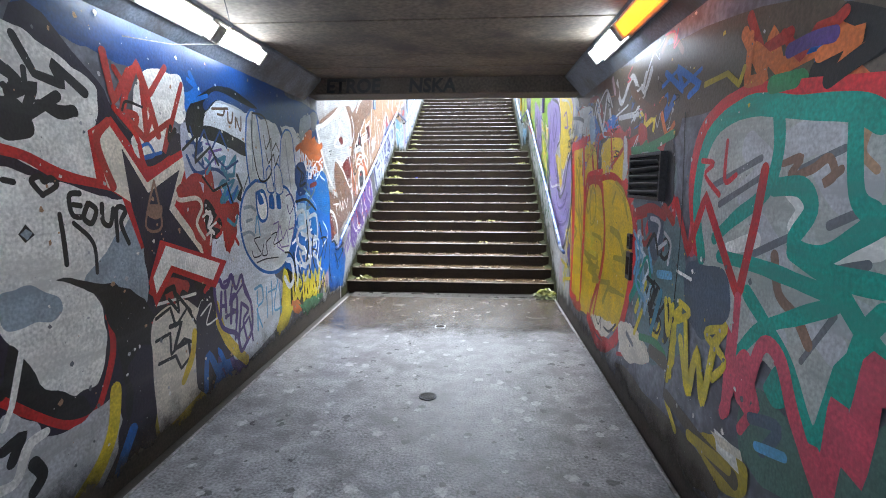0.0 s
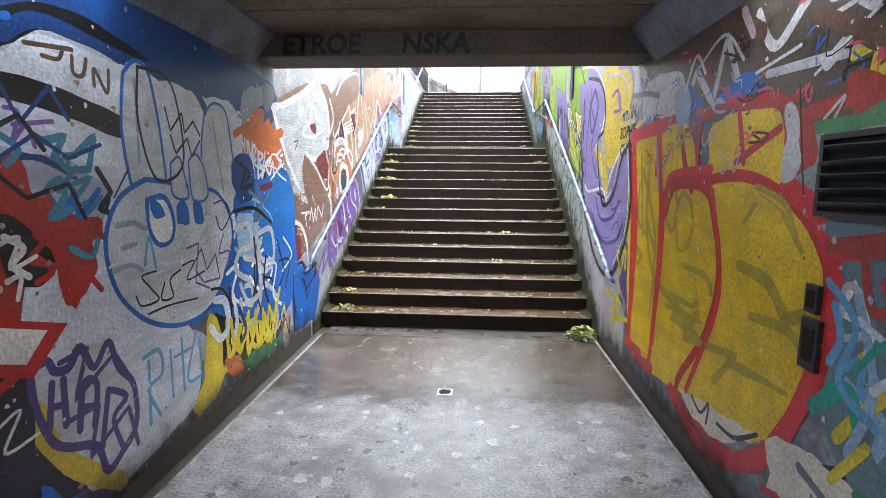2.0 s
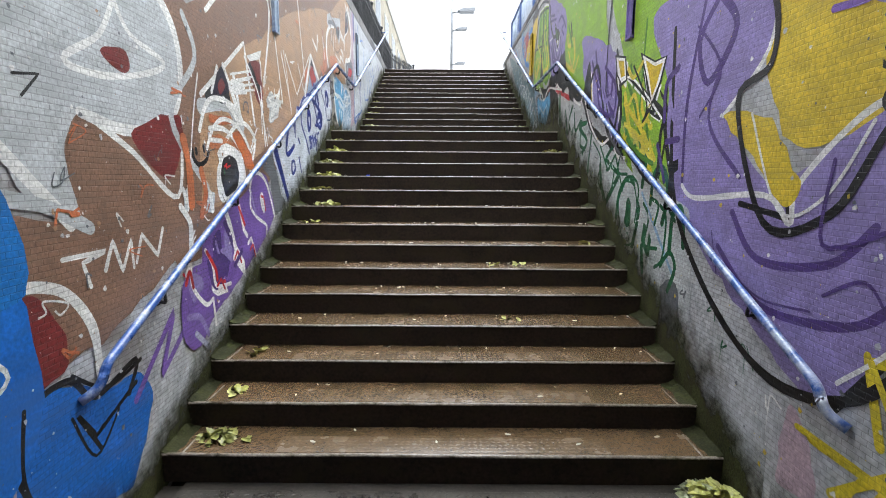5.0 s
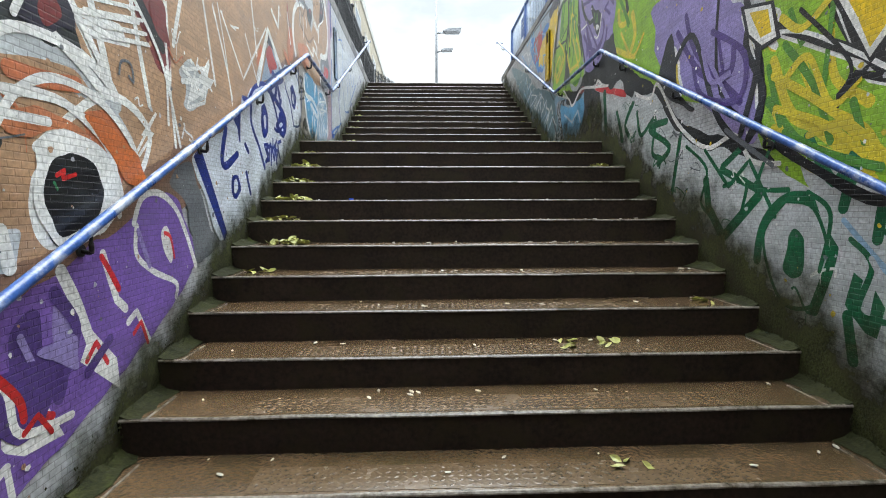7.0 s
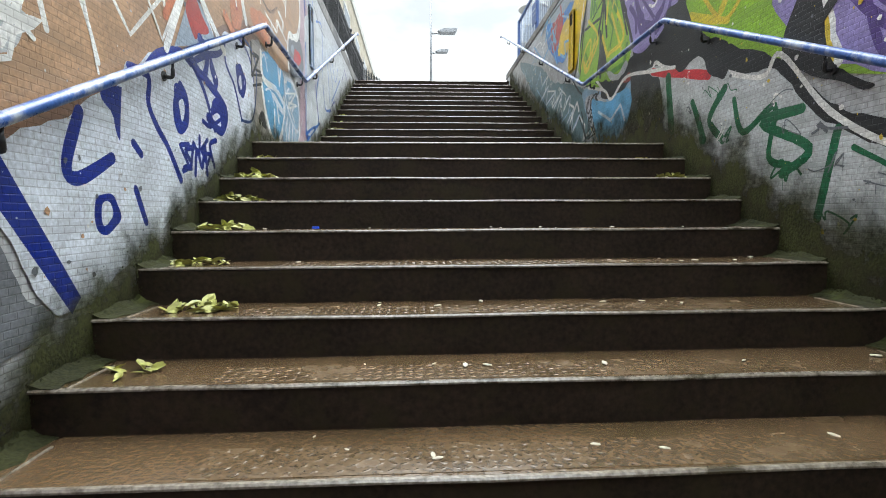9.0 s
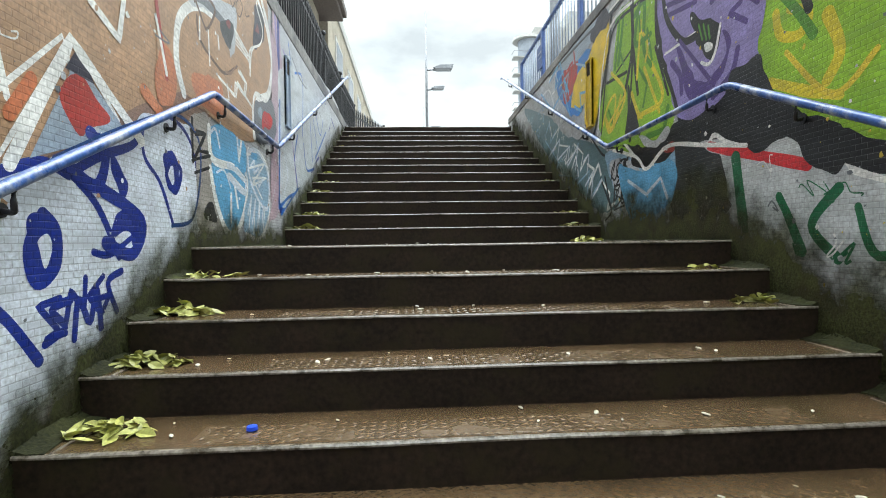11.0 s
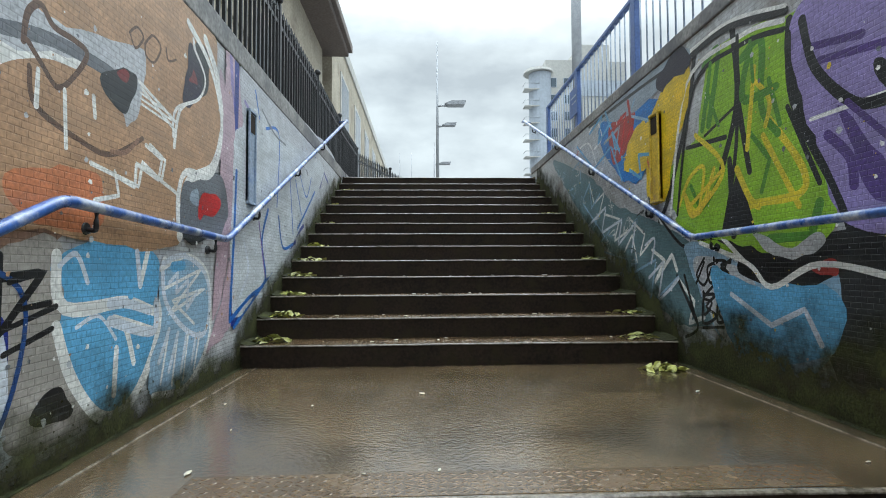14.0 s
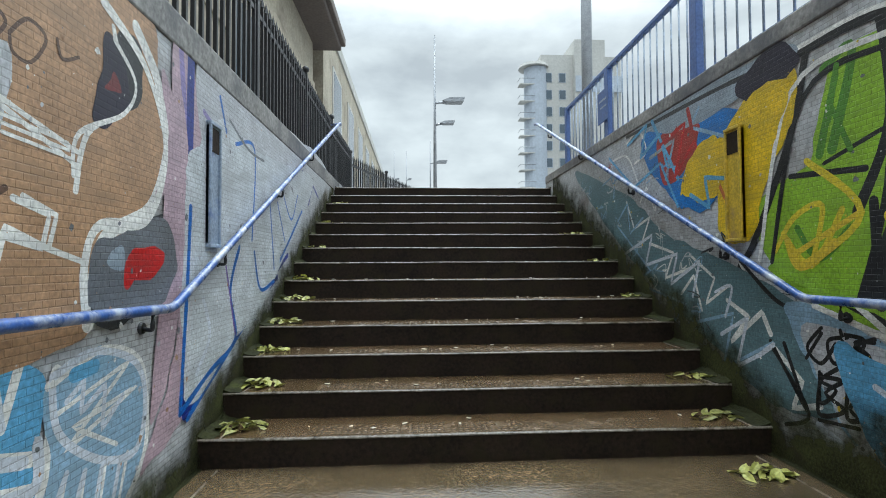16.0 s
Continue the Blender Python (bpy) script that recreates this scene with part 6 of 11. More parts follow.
fill_shape(m, "darkbrown", [(5.75, 2.64), (4.29, 2.57), (1.76, 2.35), (0.91, 2.14), (0.87, 1.91), (1.3, 1.95), (2.03, 1.98), (3.15, 2), (4.69, 2.09)])
fill_shape(m, "darkbrown", [(5.06, 2.44), (3.38, 2.38), (2.42, 2.28), (2.35, 1.87), (3.3, 1.89), (4.85, 2.09)])
zig_stroke(m, "greyp", 0.05, [(4.755, 2.338), (4.451, 2.047), (4.277, 2.292), (4.042, 2.074), (3.926, 2.395), (3.705, 2.029)])
line_stroke(m, "greyp", 0.05, [(3.632, 2.416), (3.471, 2.231), (3.222, 2.383), (3.014, 2.227), (2.912, 2.335)])
line_stroke(m, "greyp", 0.05, [(2.806, 2.344), (2.897, 2.242), (3.122, 2.08)])
line_stroke(m, "greyp", 0.04, [(2.95, 2.095), (3.515, 2.123)])
zig_stroke(m, "blue", 0.04, [(2.541, 2.27), (2.269, 2.128), (2.371, 2.267), (2.058, 2.12), (2.189, 2.086)])
zig_stroke(m, "orange", 0.06, [(1.651, 2.252), (1.495, 2.063), (1.44, 2.195), (1.383, 2.06), (1.196, 2.075)])
zig_stroke(m, "orange", 0.06, [(1.316, 2.066), (1.148, 2.116), (1.047, 2.104), (0.957, 2.095)])
zig_stroke(m, "orange", 0.05, [(1.07, 1.945), (1.031, 2.003), (0.93, 1.92)])
fill_shape(m, "green", [(1.37, 1.99), (1.25, 2.03), (1.18, 1.95), (1.29, 1.92)])
zig_stroke(m, "blue", 0.04, [(1.257, 2.09), (1.118, 2.091), (1.185, 2.001), (1.012, 2.031)])
line_stroke(m, "black", 0.1, [(1.156, 1.995), (1.033, 2.02), (0.894, 2.047)])
fill_shape(m, "blue", [(4.57, 2.06), (4.49, 2.25), (4.26, 2.18), (4.12, 1.97)])
fill_shape(m, "blue", [(4, 2.07), (3.8, 2.16), (3.58, 2.13), (3.56, 2.03)])
fill_shape(m, "palegrey", [(5.21, 2.37), (4.5, 2.33), (4.57, 2.02), (5.14, 2.03)])
zig_stroke(m, "yellow", 0.04, [(2.989, 2.08), (2.873, 2.102), (2.893, 1.993), (2.692, 2.043), (2.711, 1.963)])
zig_stroke(m, "blue", 0.05, [(2.605, 2.064), (2.508, 2.134), (2.513, 2.006), (2.389, 2.101)])
line_stroke(m, "redd", 0.06, [(3.192, 1.91), (2.922, 1.927), (2.686, 1.812), (2.415, 1.861)])
m = mural(1, "pale speckled patch with names in black beside the portal")
fill_shape(m, "greyp", [(7.18, 3.13), (5.41, 2.6), (5.21, 2.39), (5.41, 2.18), (5.74, 2), (6.43, 2.03), (6.93, 2.6)])
fill_shape(m, "yellowd", [(6.56, 2.77), (5.68, 2.59), (5.49, 2.29), (5.78, 2.25), (5.58, 1.98), (6.16, 1.77), (6.43, 2.03), (6.49, 2.34)])
line_stroke(m, "lilac", 0.05, [(5.978, 2.677), (5.648, 2.611), (5.512, 2.416), (5.624, 2.252), (5.867, 2.281), (5.987, 2.467)])
m = mural(1, "large violet letters with black and white outlines")
fill_shape(m, "lilac", [(9.08, 3.73), (7.71, 3.09), (6.83, 2.84), (6.46, 2.54), (6.47, 2.25), (6.75, 1.97), (6.36, 1.61), (6.15, 1.69), (5.58, 1.97), (5.48, 1.72), (5.5, 1.32), (5.72, 0.92), (5.98, 0.74), (6.5, 0.97), (7, 1.25), (7.43, 1.59), (7.75, 2.22), (8.35, 2.9)])
fill_shape(m, "limeg", [(8.88, 3.47), (7.53, 3.14), (7.38, 2.85), (7.86, 2.8), (7.56, 2.31), (7.36, 1.76), (7.61, 1.48), (8.43, 1.91), (8.41, 2.54)])
fill_shape(m, "limeg", [(12.19, 4.13), (9.42, 3.77), (8.94, 3.03), (8.64, 2.25), (9.51, 2.41), (11, 2.93)])
line_stroke(m, "white", 0.03, [(7.697, 3.03), (6.985, 2.886), (6.503, 2.568), (6.471, 2.249), (6.822, 1.98)])
line_stroke(m, "black", 0.03, [(7.818, 2.341), (7.522, 2.087), (7.602, 1.649)])
line_stroke(m, "violetd", 0.05, [(6.941, 2.646), (7.139, 2.448), (7.011, 2.188), (6.76, 2.427), (6.941, 2.646)])
line_stroke(m, "violetd", 0.04, [(6.658, 1.465), (6.42, 1.256), (5.977, 1.301), (5.772, 1.469)])
line_stroke(m, "violetd", 0.04, [(6.768, 1.269), (6.381, 1.039), (5.843, 1.086), (5.613, 1.268)])
line_stroke(m, "violetd", 0.035, [(7.101, 2.681), (7.247, 2.114), (7.241, 1.597)])
zig_stroke(m, "black", 0.03, [(6.597, 1.514), (6.217, 1.465), (6.265, 1.609)])
line_stroke(m, "white", 0.03, [(7.241, 1.597), (7.053, 1.524), (6.411, 1.564), (6.214, 1.444), (6.187, 1.61), (5.885, 1.872), (5.577, 1.967)])
line_stroke(m, "black", 0.04, [(5.559, 1.949), (5.477, 1.716), (5.476, 1.453), (5.623, 1.088), (5.877, 0.725)])
line_stroke(m, "white", 0.02, [(5.482, 1.909), (5.411, 1.651), (5.423, 1.391)])
fill_shape(m, "yellowd", [(6.82, 1.98), (6.41, 1.91), (6.19, 1.61), (6.28, 1.52), (6.51, 1.74)])
line_stroke(m, "violetd", 0.03, [(6.76, 2.427), (6.976, 1.991), (6.621, 1.65)])
fill_shape(m, "violetd", [(5.62, 0.8), (5.47, 1.12), (5.32, 0.88), (5.31, 0.61), (5.55, 0.67)])
zig_stroke(m, "yellow", 0.04, [(5.738, 1.01), (5.644, 0.715)])
zig_stroke(m, "yellow", 0.04, [(5.718, 0.996), (5.46, 1.049), (5.471, 0.89)])
zig_stroke(m, "yellow", 0.04, [(5.955, 0.58), (5.456, 0.576)])
zig_stroke(m, "yellow", 0.04, [(5.825, 0.42), (5.552, 0.67), (5.747, 0.251)])
zig_stroke(m, "yellow", 0.04, [(5.679, 0.397), (5.326, 0.469)])
fill_shape(m, "pinkg", [(6.08, 0.67), (5.95, 0.54), (5.91, 0.31), (6.13, 0.31)])
m = mural(1, "lime and violet letters high beside the lower flight")
fill_shape(m, "limeg", [(8.55, 2.36), (8.39, 2.66), (7.75, 2.4), (7.64, 2.03), (7.63, 1.56), (8.02, 1.68), (8.33, 1.84), (8.48, 2.07)])
fill_shape(m, "lilac", [(9.84, 3.06), (9.57, 3.13), (8.73, 2.79), (8.51, 2.5), (8.46, 2.1), (8.52, 1.95), (8.98, 2.23), (9.53, 2.54)])
fill_shape(m, "limeg", [(10.71, 3.26), (10.31, 3.42), (9.85, 3.15), (9.73, 2.81), (9.92, 2.68), (10.54, 2.95)])
fill_shape(m, "lilac", [(11.69, 3.59), (11.4, 3.74), (10.72, 3.42), (10.69, 3.04), (11.18, 3.19)])
fill_shape(m, "limeg", [(12.98, 3.56), (12.29, 3.79), (11.8, 3.56), (11.66, 3.07), (12.51, 3.06)])
line_stroke(m, "violetd", 0.05, [(9.382, 2.818), (9.066, 2.462), (8.757, 2.381), (8.714, 2.531)])
line_stroke(m, "violetd", 0.05, [(9.273, 2.895), (9.146, 2.63), (8.809, 2.328), (8.636, 2.192)])
line_stroke(m, "black", 0.06, [(8.595, 2.646), (8.481, 2.369), (8.46, 2.096), (8.545, 1.972)])
line_stroke(m, "white", 0.03, [(8.646, 2.665), (8.528, 2.382), (8.486, 2.131)])
fill_shape(m, "yellowd", [(8.6, 2.65), (8.37, 2.59), (8.4, 2.49), (8.35, 2.39), (8.47, 2.48), (8.53, 2.46)])
line_stroke(m, "white", 0.025, [(8.622, 2.671), (8.355, 2.586), (8.389, 2.486), (8.354, 2.404), (8.466, 2.476), (8.519, 2.455), (8.611, 2.658)])
line_stroke(m, "yellow", 0.06, [(8.37, 2.338), (8.229, 2.053), (8.043, 1.943), (7.766, 1.742)])
line_stroke(m, "yellow", 0.06, [(8.343, 1.988), (8.106, 1.874), (7.877, 1.775), (7.75, 1.696)])
line_stroke(m, "yellow", 0.05, [(8.172, 2.282), (8.053, 2.072), (7.805, 1.907), (7.717, 1.761)])
line_stroke(m, "yellow", 0.05, [(8.011, 2.359), (7.965, 2.151), (7.787, 2.017)])
line_stroke(m, "limed", 0.04, [(8.293, 2.399), (8.093, 2.157), (7.975, 1.883)])
zig_stroke(m, "white", 0.03, [(8.347, 2.471), (7.883, 2.212), (7.794, 2.108), (7.646, 2.051)])
poly_shape(m, "yellowd", [(8.01, 2.5), (7.75, 2.4), (7.8, 2.15), (7.92, 2.35)])
line_stroke(m, "black", 0.04, [(8.023, 2.509), (7.799, 2.177), (7.667, 2.327)])
line_stroke(m, "white", 0.03, [(7.991, 2.497), (7.798, 2.154), (7.664, 2.284)])
zig_stroke(m, "black", 0.03, [(7.955, 2.027), (7.864, 2.149), (7.647, 2.061)])
fill_shape(m, "white", [(9.46, 2.48), (9.42, 2.73), (9.29, 2.44), (9.35, 2.36)])
fill_shape(m, "yellowd", [(9.42, 2.47), (9.4, 2.63), (9.33, 2.45), (9.37, 2.39)])
fill_shape(m, "black", [(9.66, 2.53), (9.47, 2.85), (9.35, 2.42), (9.12, 2.25), (9.27, 2.28)])
m = mural(1, "silver letters with dark green outline on brick")
fill_shape(m, "silver", [(10.67, 2.66), (9.81, 2.52), (9.33, 2.14), (8.9, 1.97), (8.67, 1.97), (8.46, 1.79), (8.24, 1.75), (7.68, 1.47), (7.51, 1.36), (7.46, 0.79), (7.82, 0.98), (8.16, 1.11), (8.62, 1.28), (9.3, 1.66), (9.98, 2.05)])
fill_shape(m, "black", [(11.08, 2.87), (10.4, 2.81), (9.71, 2.54), (9.34, 2.22), (9.04, 2.09), (8.73, 2.01), (8.57, 1.96), (8.33, 1.84), (8.46, 1.82), (8.78, 1.94), (9.03, 1.97), (9.42, 2.19), (9.7, 2.46), (10.02, 2.52), (10.26, 2.63)])
line_stroke(m, "white", 0.03, [(11.541, 2.823), (11.165, 2.89), (10.465, 2.826), (10.197, 2.611), (9.802, 2.455), (9.662, 2.532), (9.336, 2.179), (8.964, 1.968), (8.675, 2.006), (8.511, 1.845), (8.289, 1.81)])
zig_stroke(m, "green2", 0.065, [(8.949, 1.759), (8.904, 1.578), (8.741, 1.408), (8.427, 1.656), (8.454, 1.702)])
zig_stroke(m, "green2", 0.046, [(8.406, 1.67), (8.8, 1.82), (8.616, 1.918)])
line_stroke(m, "green2", 0.039, [(10.441, 2.461), (10.356, 2.192)])
line_stroke(m, "green2", 0.039, [(10.03, 2.386), (9.939, 2.184), (9.692, 2.28), (9.722, 2.021), (9.576, 1.963)])
line_stroke(m, "green2", 0.052, [(9.506, 2.227), (9.784, 2.207), (9.449, 2.033), (9.619, 1.924)])
line_stroke(m, "green2", 0.046, [(9.291, 2.093), (9.383, 1.7)])
line_stroke(m, "green2", 0.052, [(8.424, 1.303), (8.392, 1.489), (8.254, 1.623), (8.087, 1.634), (7.948, 1.531), (7.921, 1.381), (8.013, 1.108)])
fill_shape(m, "green2", [(8.21, 1.41), (8.17, 1.48), (8.09, 1.43), (8.08, 1.31), (8.15, 1.23), (8.21, 1.3)])
line_stroke(m, "green2", 0.052, [(7.912, 1.457), (7.83, 1.534), (7.698, 1.515), (7.6, 1.454)])
zig_stroke(m, "green2", 0.052, [(7.754, 1.42), (7.817, 1.173), (7.702, 1.08), (7.66, 1.339)])
line_stroke(m, "green2", 0.052, [(7.827, 1.122), (7.784, 0.937)])
m = mural(1, "red stroke and green uprights on silver brick")
fill_shape(m, "silver", [(11.44, 2.95), (11.09, 2.9), (10.65, 2.73), (10.38, 2.76), (10.12, 2.59), (10.05, 2.43), (10.06, 2.13), (10.3, 2.2), (10.62, 2.34), (11.05, 2.39)])
line_stroke(m, "redb", 0.06, [(11.091, 2.839), (10.686, 2.718), (10.295, 2.6)])
line_stroke(m, "green2", 0.05, [(10.83, 2.722), (10.79, 2.569), (10.733, 2.305)])
line_stroke(m, "green2", 0.05, [(10.477, 2.468), (10.415, 2.364), (10.329, 2.195)])
line_stroke(m, "green2", 0.05, [(10.123, 2.476), (10.272, 2.318), (10.128, 2.167)])
m = mural(1, "black shadow edge with white outline below the letters")
fill_shape(m, "black", [(13.07, 3.16), (12.38, 3.08), (12.16, 2.98), (11.84, 2.82), (11.57, 2.93), (11.2, 2.87), (11.03, 2.89), (10.83, 2.82), (10.72, 2.77), (10.64, 3.03), (10.72, 3.19), (10.88, 3.12), (11.47, 3.07), (12.23, 3.07)])
line_stroke(m, "white", 0.03, [(12.304, 3.094), (12.024, 2.899), (11.796, 2.81), (11.572, 2.924), (11.351, 2.876), (11.095, 2.849), (11.014, 2.892), (10.887, 2.823), (10.673, 2.746)])
fill_shape(m, "skyp", [(12.12, 2.94), (11.84, 2.8), (11.57, 2.9), (11.51, 2.77), (11.54, 2.5), (11.74, 2.39), (11.98, 2.42), (12.03, 2.68)])
fill_shape(m, "blackg", [(11.5, 2.89), (11.06, 2.85), (10.95, 2.76), (10.85, 2.48), (11.02, 2.39), (11.5, 2.42)])
fill_shape(m, "silver", [(11.1, 2.84), (10.84, 2.75), (10.8, 2.4), (10.87, 2.48), (10.95, 2.73)])
line_stroke(m, "redb", 0.06, [(11.063, 2.834), (10.889, 2.777), (10.695, 2.726)])
line_stroke(m, "green2", 0.08, [(10.813, 2.718), (10.753, 2.366)])
m = mural(1, "lime green letter with black and white outlines")
fill_shape(m, "limeg", [(12.69, 3.38), (12.53, 3.81), (12.34, 4.24), (11.73, 4.14), (11.71, 3.93), (11.6, 3.5), (11.47, 3.16), (11.52, 3.05), (11.67, 2.99), (11.96, 3), (12.23, 3.07), (12.84, 3.23)])
line_stroke(m, "yellow", 0.035, [(12.733, 3.432), (12.55, 3.27), (12.368, 3.523)])
line_stroke(m, "yellow", 0.04, [(11.869, 3.68), (11.655, 3.385), (11.686, 3.263), (12.011, 3.257), (12.115, 3.201)])
line_stroke(m, "limed", 0.05, [(12.081, 4.086), (11.914, 4.12), (11.927, 3.771), (11.812, 3.594)])
line_stroke(m, "limed", 0.045, [(12.386, 4.137), (12.485, 3.8)])
line_stroke(m, "limed", 0.04, [(12.635, 3.456), (12.504, 3.305), (12.331, 3.434)])
zig_stroke(m, "limed", 0.05, [(11.892, 3.062), (11.616, 3.06), (11.561, 3.206)])
line_stroke(m, "black", 0.05, [(12.158, 4.331), (12.125, 3.878), (12.289, 3.504)])
line_stroke(m, "black", 0.045, [(12.125, 3.878), (12.037, 3.444)])
line_stroke(m, "black", 0.045, [(12.211, 3.543), (12.191, 3.1)])
zig_stroke(m, "black", 0.03, [(12.672, 3.726), (12.243, 3.687)])
zig_stroke(m, "black", 0.02, [(12.163, 3.835), (12.46, 3.751)])
zig_stroke(m, "black", 0.03, [(11.74, 3.704), (11.558, 3.298)])
line_stroke(m, "black", 0.05, [(11.708, 4.123), (11.716, 3.894), (11.598, 3.528), (11.445, 3.214), (11.406, 3.089)])
line_stroke(m, "black", 0.045, [(12.601, 4.334), (12.181, 4.323), (11.733, 4.186)])
line_stroke(m, "black", 0.05, [(12.555, 4.313), (12.664, 3.943), (12.943, 3.426), (13.087, 3.259)])
line_stroke(m, "white", 0.022, [(12.638, 4.35), (12.752, 3.972), (13.033, 3.442)])
line_stroke(m, "white", 0.022, [(12.599, 4.364), (12.18, 4.353), (11.732, 4.209)])
line_stroke(m, "white", 0.025, [(13.086, 3.283), (12.955, 3.124), (12.699, 3.04)])
fill_shape(m, "greyp", [(12.02, 3.1), (11.78, 3.01), (11.57, 3.08), (11.54, 3.02), (11.72, 2.96), (11.92, 3)])
m = mural(1, "violet letter with a dark cartoon eye")
fill_shape(m, "lilac", [(11.68, 4.14), (11.43, 4.13), (10.62, 3.68), (10.63, 3.27), (10.72, 3.19), (10.88, 3.12), (11.09, 3.06), (11.34, 3.05), (11.47, 3.16), (11.58, 3.49), (11.69, 3.88)])
fill_shape(m, "violetd", [(11.45, 3.63), (11.22, 3.3), (11.08, 3.24), (10.9, 3.34), (10.92, 3.49), (10.85, 3.41), (10.9, 3.27), (11.12, 3.15), (11.3, 3.21)])
line_stroke(m, "violetd", 0.05, [(11.503, 3.499), (11.395, 3.378), (11.378, 3.258)])
line_stroke(m, "violetd", 0.05, [(10.791, 3.325), (10.847, 3.206), (11.021, 3.127)])
line_stroke(m, "violetd", 0.035, [(11.583, 3.933), (11.315, 3.867)])
line_stroke(m, "violetd", 0.035, [(11.537, 3.85), (11.201, 3.785)])
line_stroke(m, "violetd", 0.04, [(11.032, 3.706), (10.855, 3.716), (10.624, 3.515)])
fill_shape(m, "black", [(11.26, 3.72), (11.1, 3.63), (10.94, 3.54), (10.96, 3.43), (11.04, 3.35), (11.17, 3.5)])
line_stroke(m, "limed", 0.018, [(11.17, 3.623), (11.132, 3.516)])
line_stroke(m, "limed", 0.018, [(11.118, 3.602), (11.088, 3.5)])
line_stroke(m, "limed", 0.018, [(11.069, 3.575), (11.052, 3.492)])
fill_shape(m, "white", [(11.11, 3.47), (11.03, 3.44), (11.04, 3.4), (11.09, 3.42)])
line_stroke(m, "white", 0.022, [(10.946, 3.533), (10.996, 3.392), (11.061, 3.338), (11.144, 3.375)])
zig_stroke(m, "white", 0.02, [(11.596, 3.597), (11.208, 3.59)])
line_stroke(m, "black", 0.05, [(11.629, 4.083), (11.562, 3.829), (11.366, 3.601), (11.191, 3.564)])
m = mural(1, "lime and yellow scroll shaped letter")
fill_shape(m, "limeg", [(10.58, 3.29), (10.49, 3.54), (10.04, 3.32), (10.05, 2.79), (10.35, 2.88), (10.6, 3.08)])
line_stroke(m, "yellow", 0.05, [(10.494, 3.388), (10.463, 3.27), (10.341, 3.223), (10.284, 3.296), (10.399, 3.371)])
line_stroke(m, "yellow", 0.05, [(10.534, 3.057), (10.289, 2.939), (10.118, 2.871)])
line_stroke(m, "yellow", 0.06, [(10.179, 3.25), (10.115, 3.068), (10.184, 2.956)])
line_stroke(m, "limed", 0.05, [(10.46, 3.476), (10.34, 3.32), (10.258, 3.19)])
line_stroke(m, "black", 0.05, [(10.337, 3.466), (10.283, 3.319)])
fill_shape(m, "black", [(10.89, 3.16), (10.64, 3.23), (10.53, 3.03), (10.35, 2.86), (10.12, 2.74), (10.12, 2.54), (10.29, 2.63), (10.44, 2.77), (10.61, 2.72), (10.85, 2.88)])
m = mural(1, "yellow, red and blue patches near the wall top")
fill_shape(m, "blued", [(14.33, 4.34), (13.21, 4.25), (13.05, 3.99), (13.42, 3.64), (13.95, 3.83)])
fill_shape(m, "redd", [(14.05, 4.27), (13.49, 4.25), (13.6, 4), (13.95, 3.88)])
fill_shape(m, "yellowo", [(13.72, 3.78), (13.5, 4.02), (13.22, 4.08), (12.96, 4.28), (12.65, 4.28), (12.63, 4.05), (12.84, 3.74), (13, 3.41), (13.28, 3.49), (13.31, 3.97)])
line_stroke(m, "white", 0.02, [(14.634, 4.369), (14.396, 4.418), (14.26, 4.214), (14.484, 4.156)])
line_stroke(m, "white", 0.02, [(14.99, 4.274), (14.639, 4.251), (14.416, 3.97)])
fill_shape(m, "greyb", [(14.63, 4.54), (13.8, 4.49), (13.03, 4.44), (12.62, 4.41), (12.68, 4.29), (13.04, 4.27), (13.81, 4.25)])
m = mural(1, "teal wall strip with jagged white tags below the handrail")
fill_shape(m, "tealg", [(16.11, 4.38), (14.65, 3.9), (13.96, 3.52), (13.08, 3.25), (12.67, 3.08), (12.51, 2.84), (12.41, 2.58), (12.82, 2.52), (13.27, 2.71), (13.98, 3.01), (15.02, 3.58)])
zig_stroke(m, "white", 0.03, [(13.216, 3.053), (13.019, 2.97), (13.185, 2.802), (12.907, 3.009), (12.842, 2.895)])
zig_stroke(m, "white", 0.022, [(14.658, 3.841), (14.509, 3.587), (14.214, 3.66), (14.365, 3.459)])
zig_stroke(m, "white", 0.022, [(14.224, 3.445), (13.848, 3.36), (13.976, 3.167), (13.632, 3.247)])
zig_stroke(m, "white", 0.022, [(13.747, 3.061), (13.582, 3.198), (13.492, 2.967)])
zig_stroke(m, "white", 0.02, [(13.628, 3.341), (13.342, 3.186), (13.442, 3.012), (13.212, 3.137)])
zig_stroke(m, "white", 0.03, [(12.811, 2.821), (12.627, 2.689), (12.694, 2.539), (12.516, 2.598)])
line_stroke(m, "black", 0.025, [(13.083, 3.295), (12.8, 3.084), (12.613, 3.043)])
m = mural(1, "blue and white flaking paint on brick with black tag")
fill_shape(m, "skyp", [(12.74, 3.05), (12.39, 3.04), (12.08, 2.89), (11.86, 2.82), (11.5, 2.91), (11.5, 2.57), (11.69, 2.41), (12.02, 2.41), (12.32, 2.47), (12.51, 2.7)])
fill_shape(m, "sky", [(12.04, 2.75), (11.73, 2.83), (11.51, 2.8), (11.54, 2.59), (11.9, 2.52)])
fill_shape(m, "greyp", [(12.62, 2.97), (12.16, 2.91), (12, 2.75), (12.09, 2.48), (12.36, 2.52)])
line_stroke(m, "black", 0.02, [(12.501, 2.973), (12.59, 2.867), (12.508, 2.803), (12.423, 2.907)])
line_stroke(m, "black", 0.02, [(12.394, 2.974), (12.35, 2.829), (12.272, 2.943), (12.369, 2.958)])
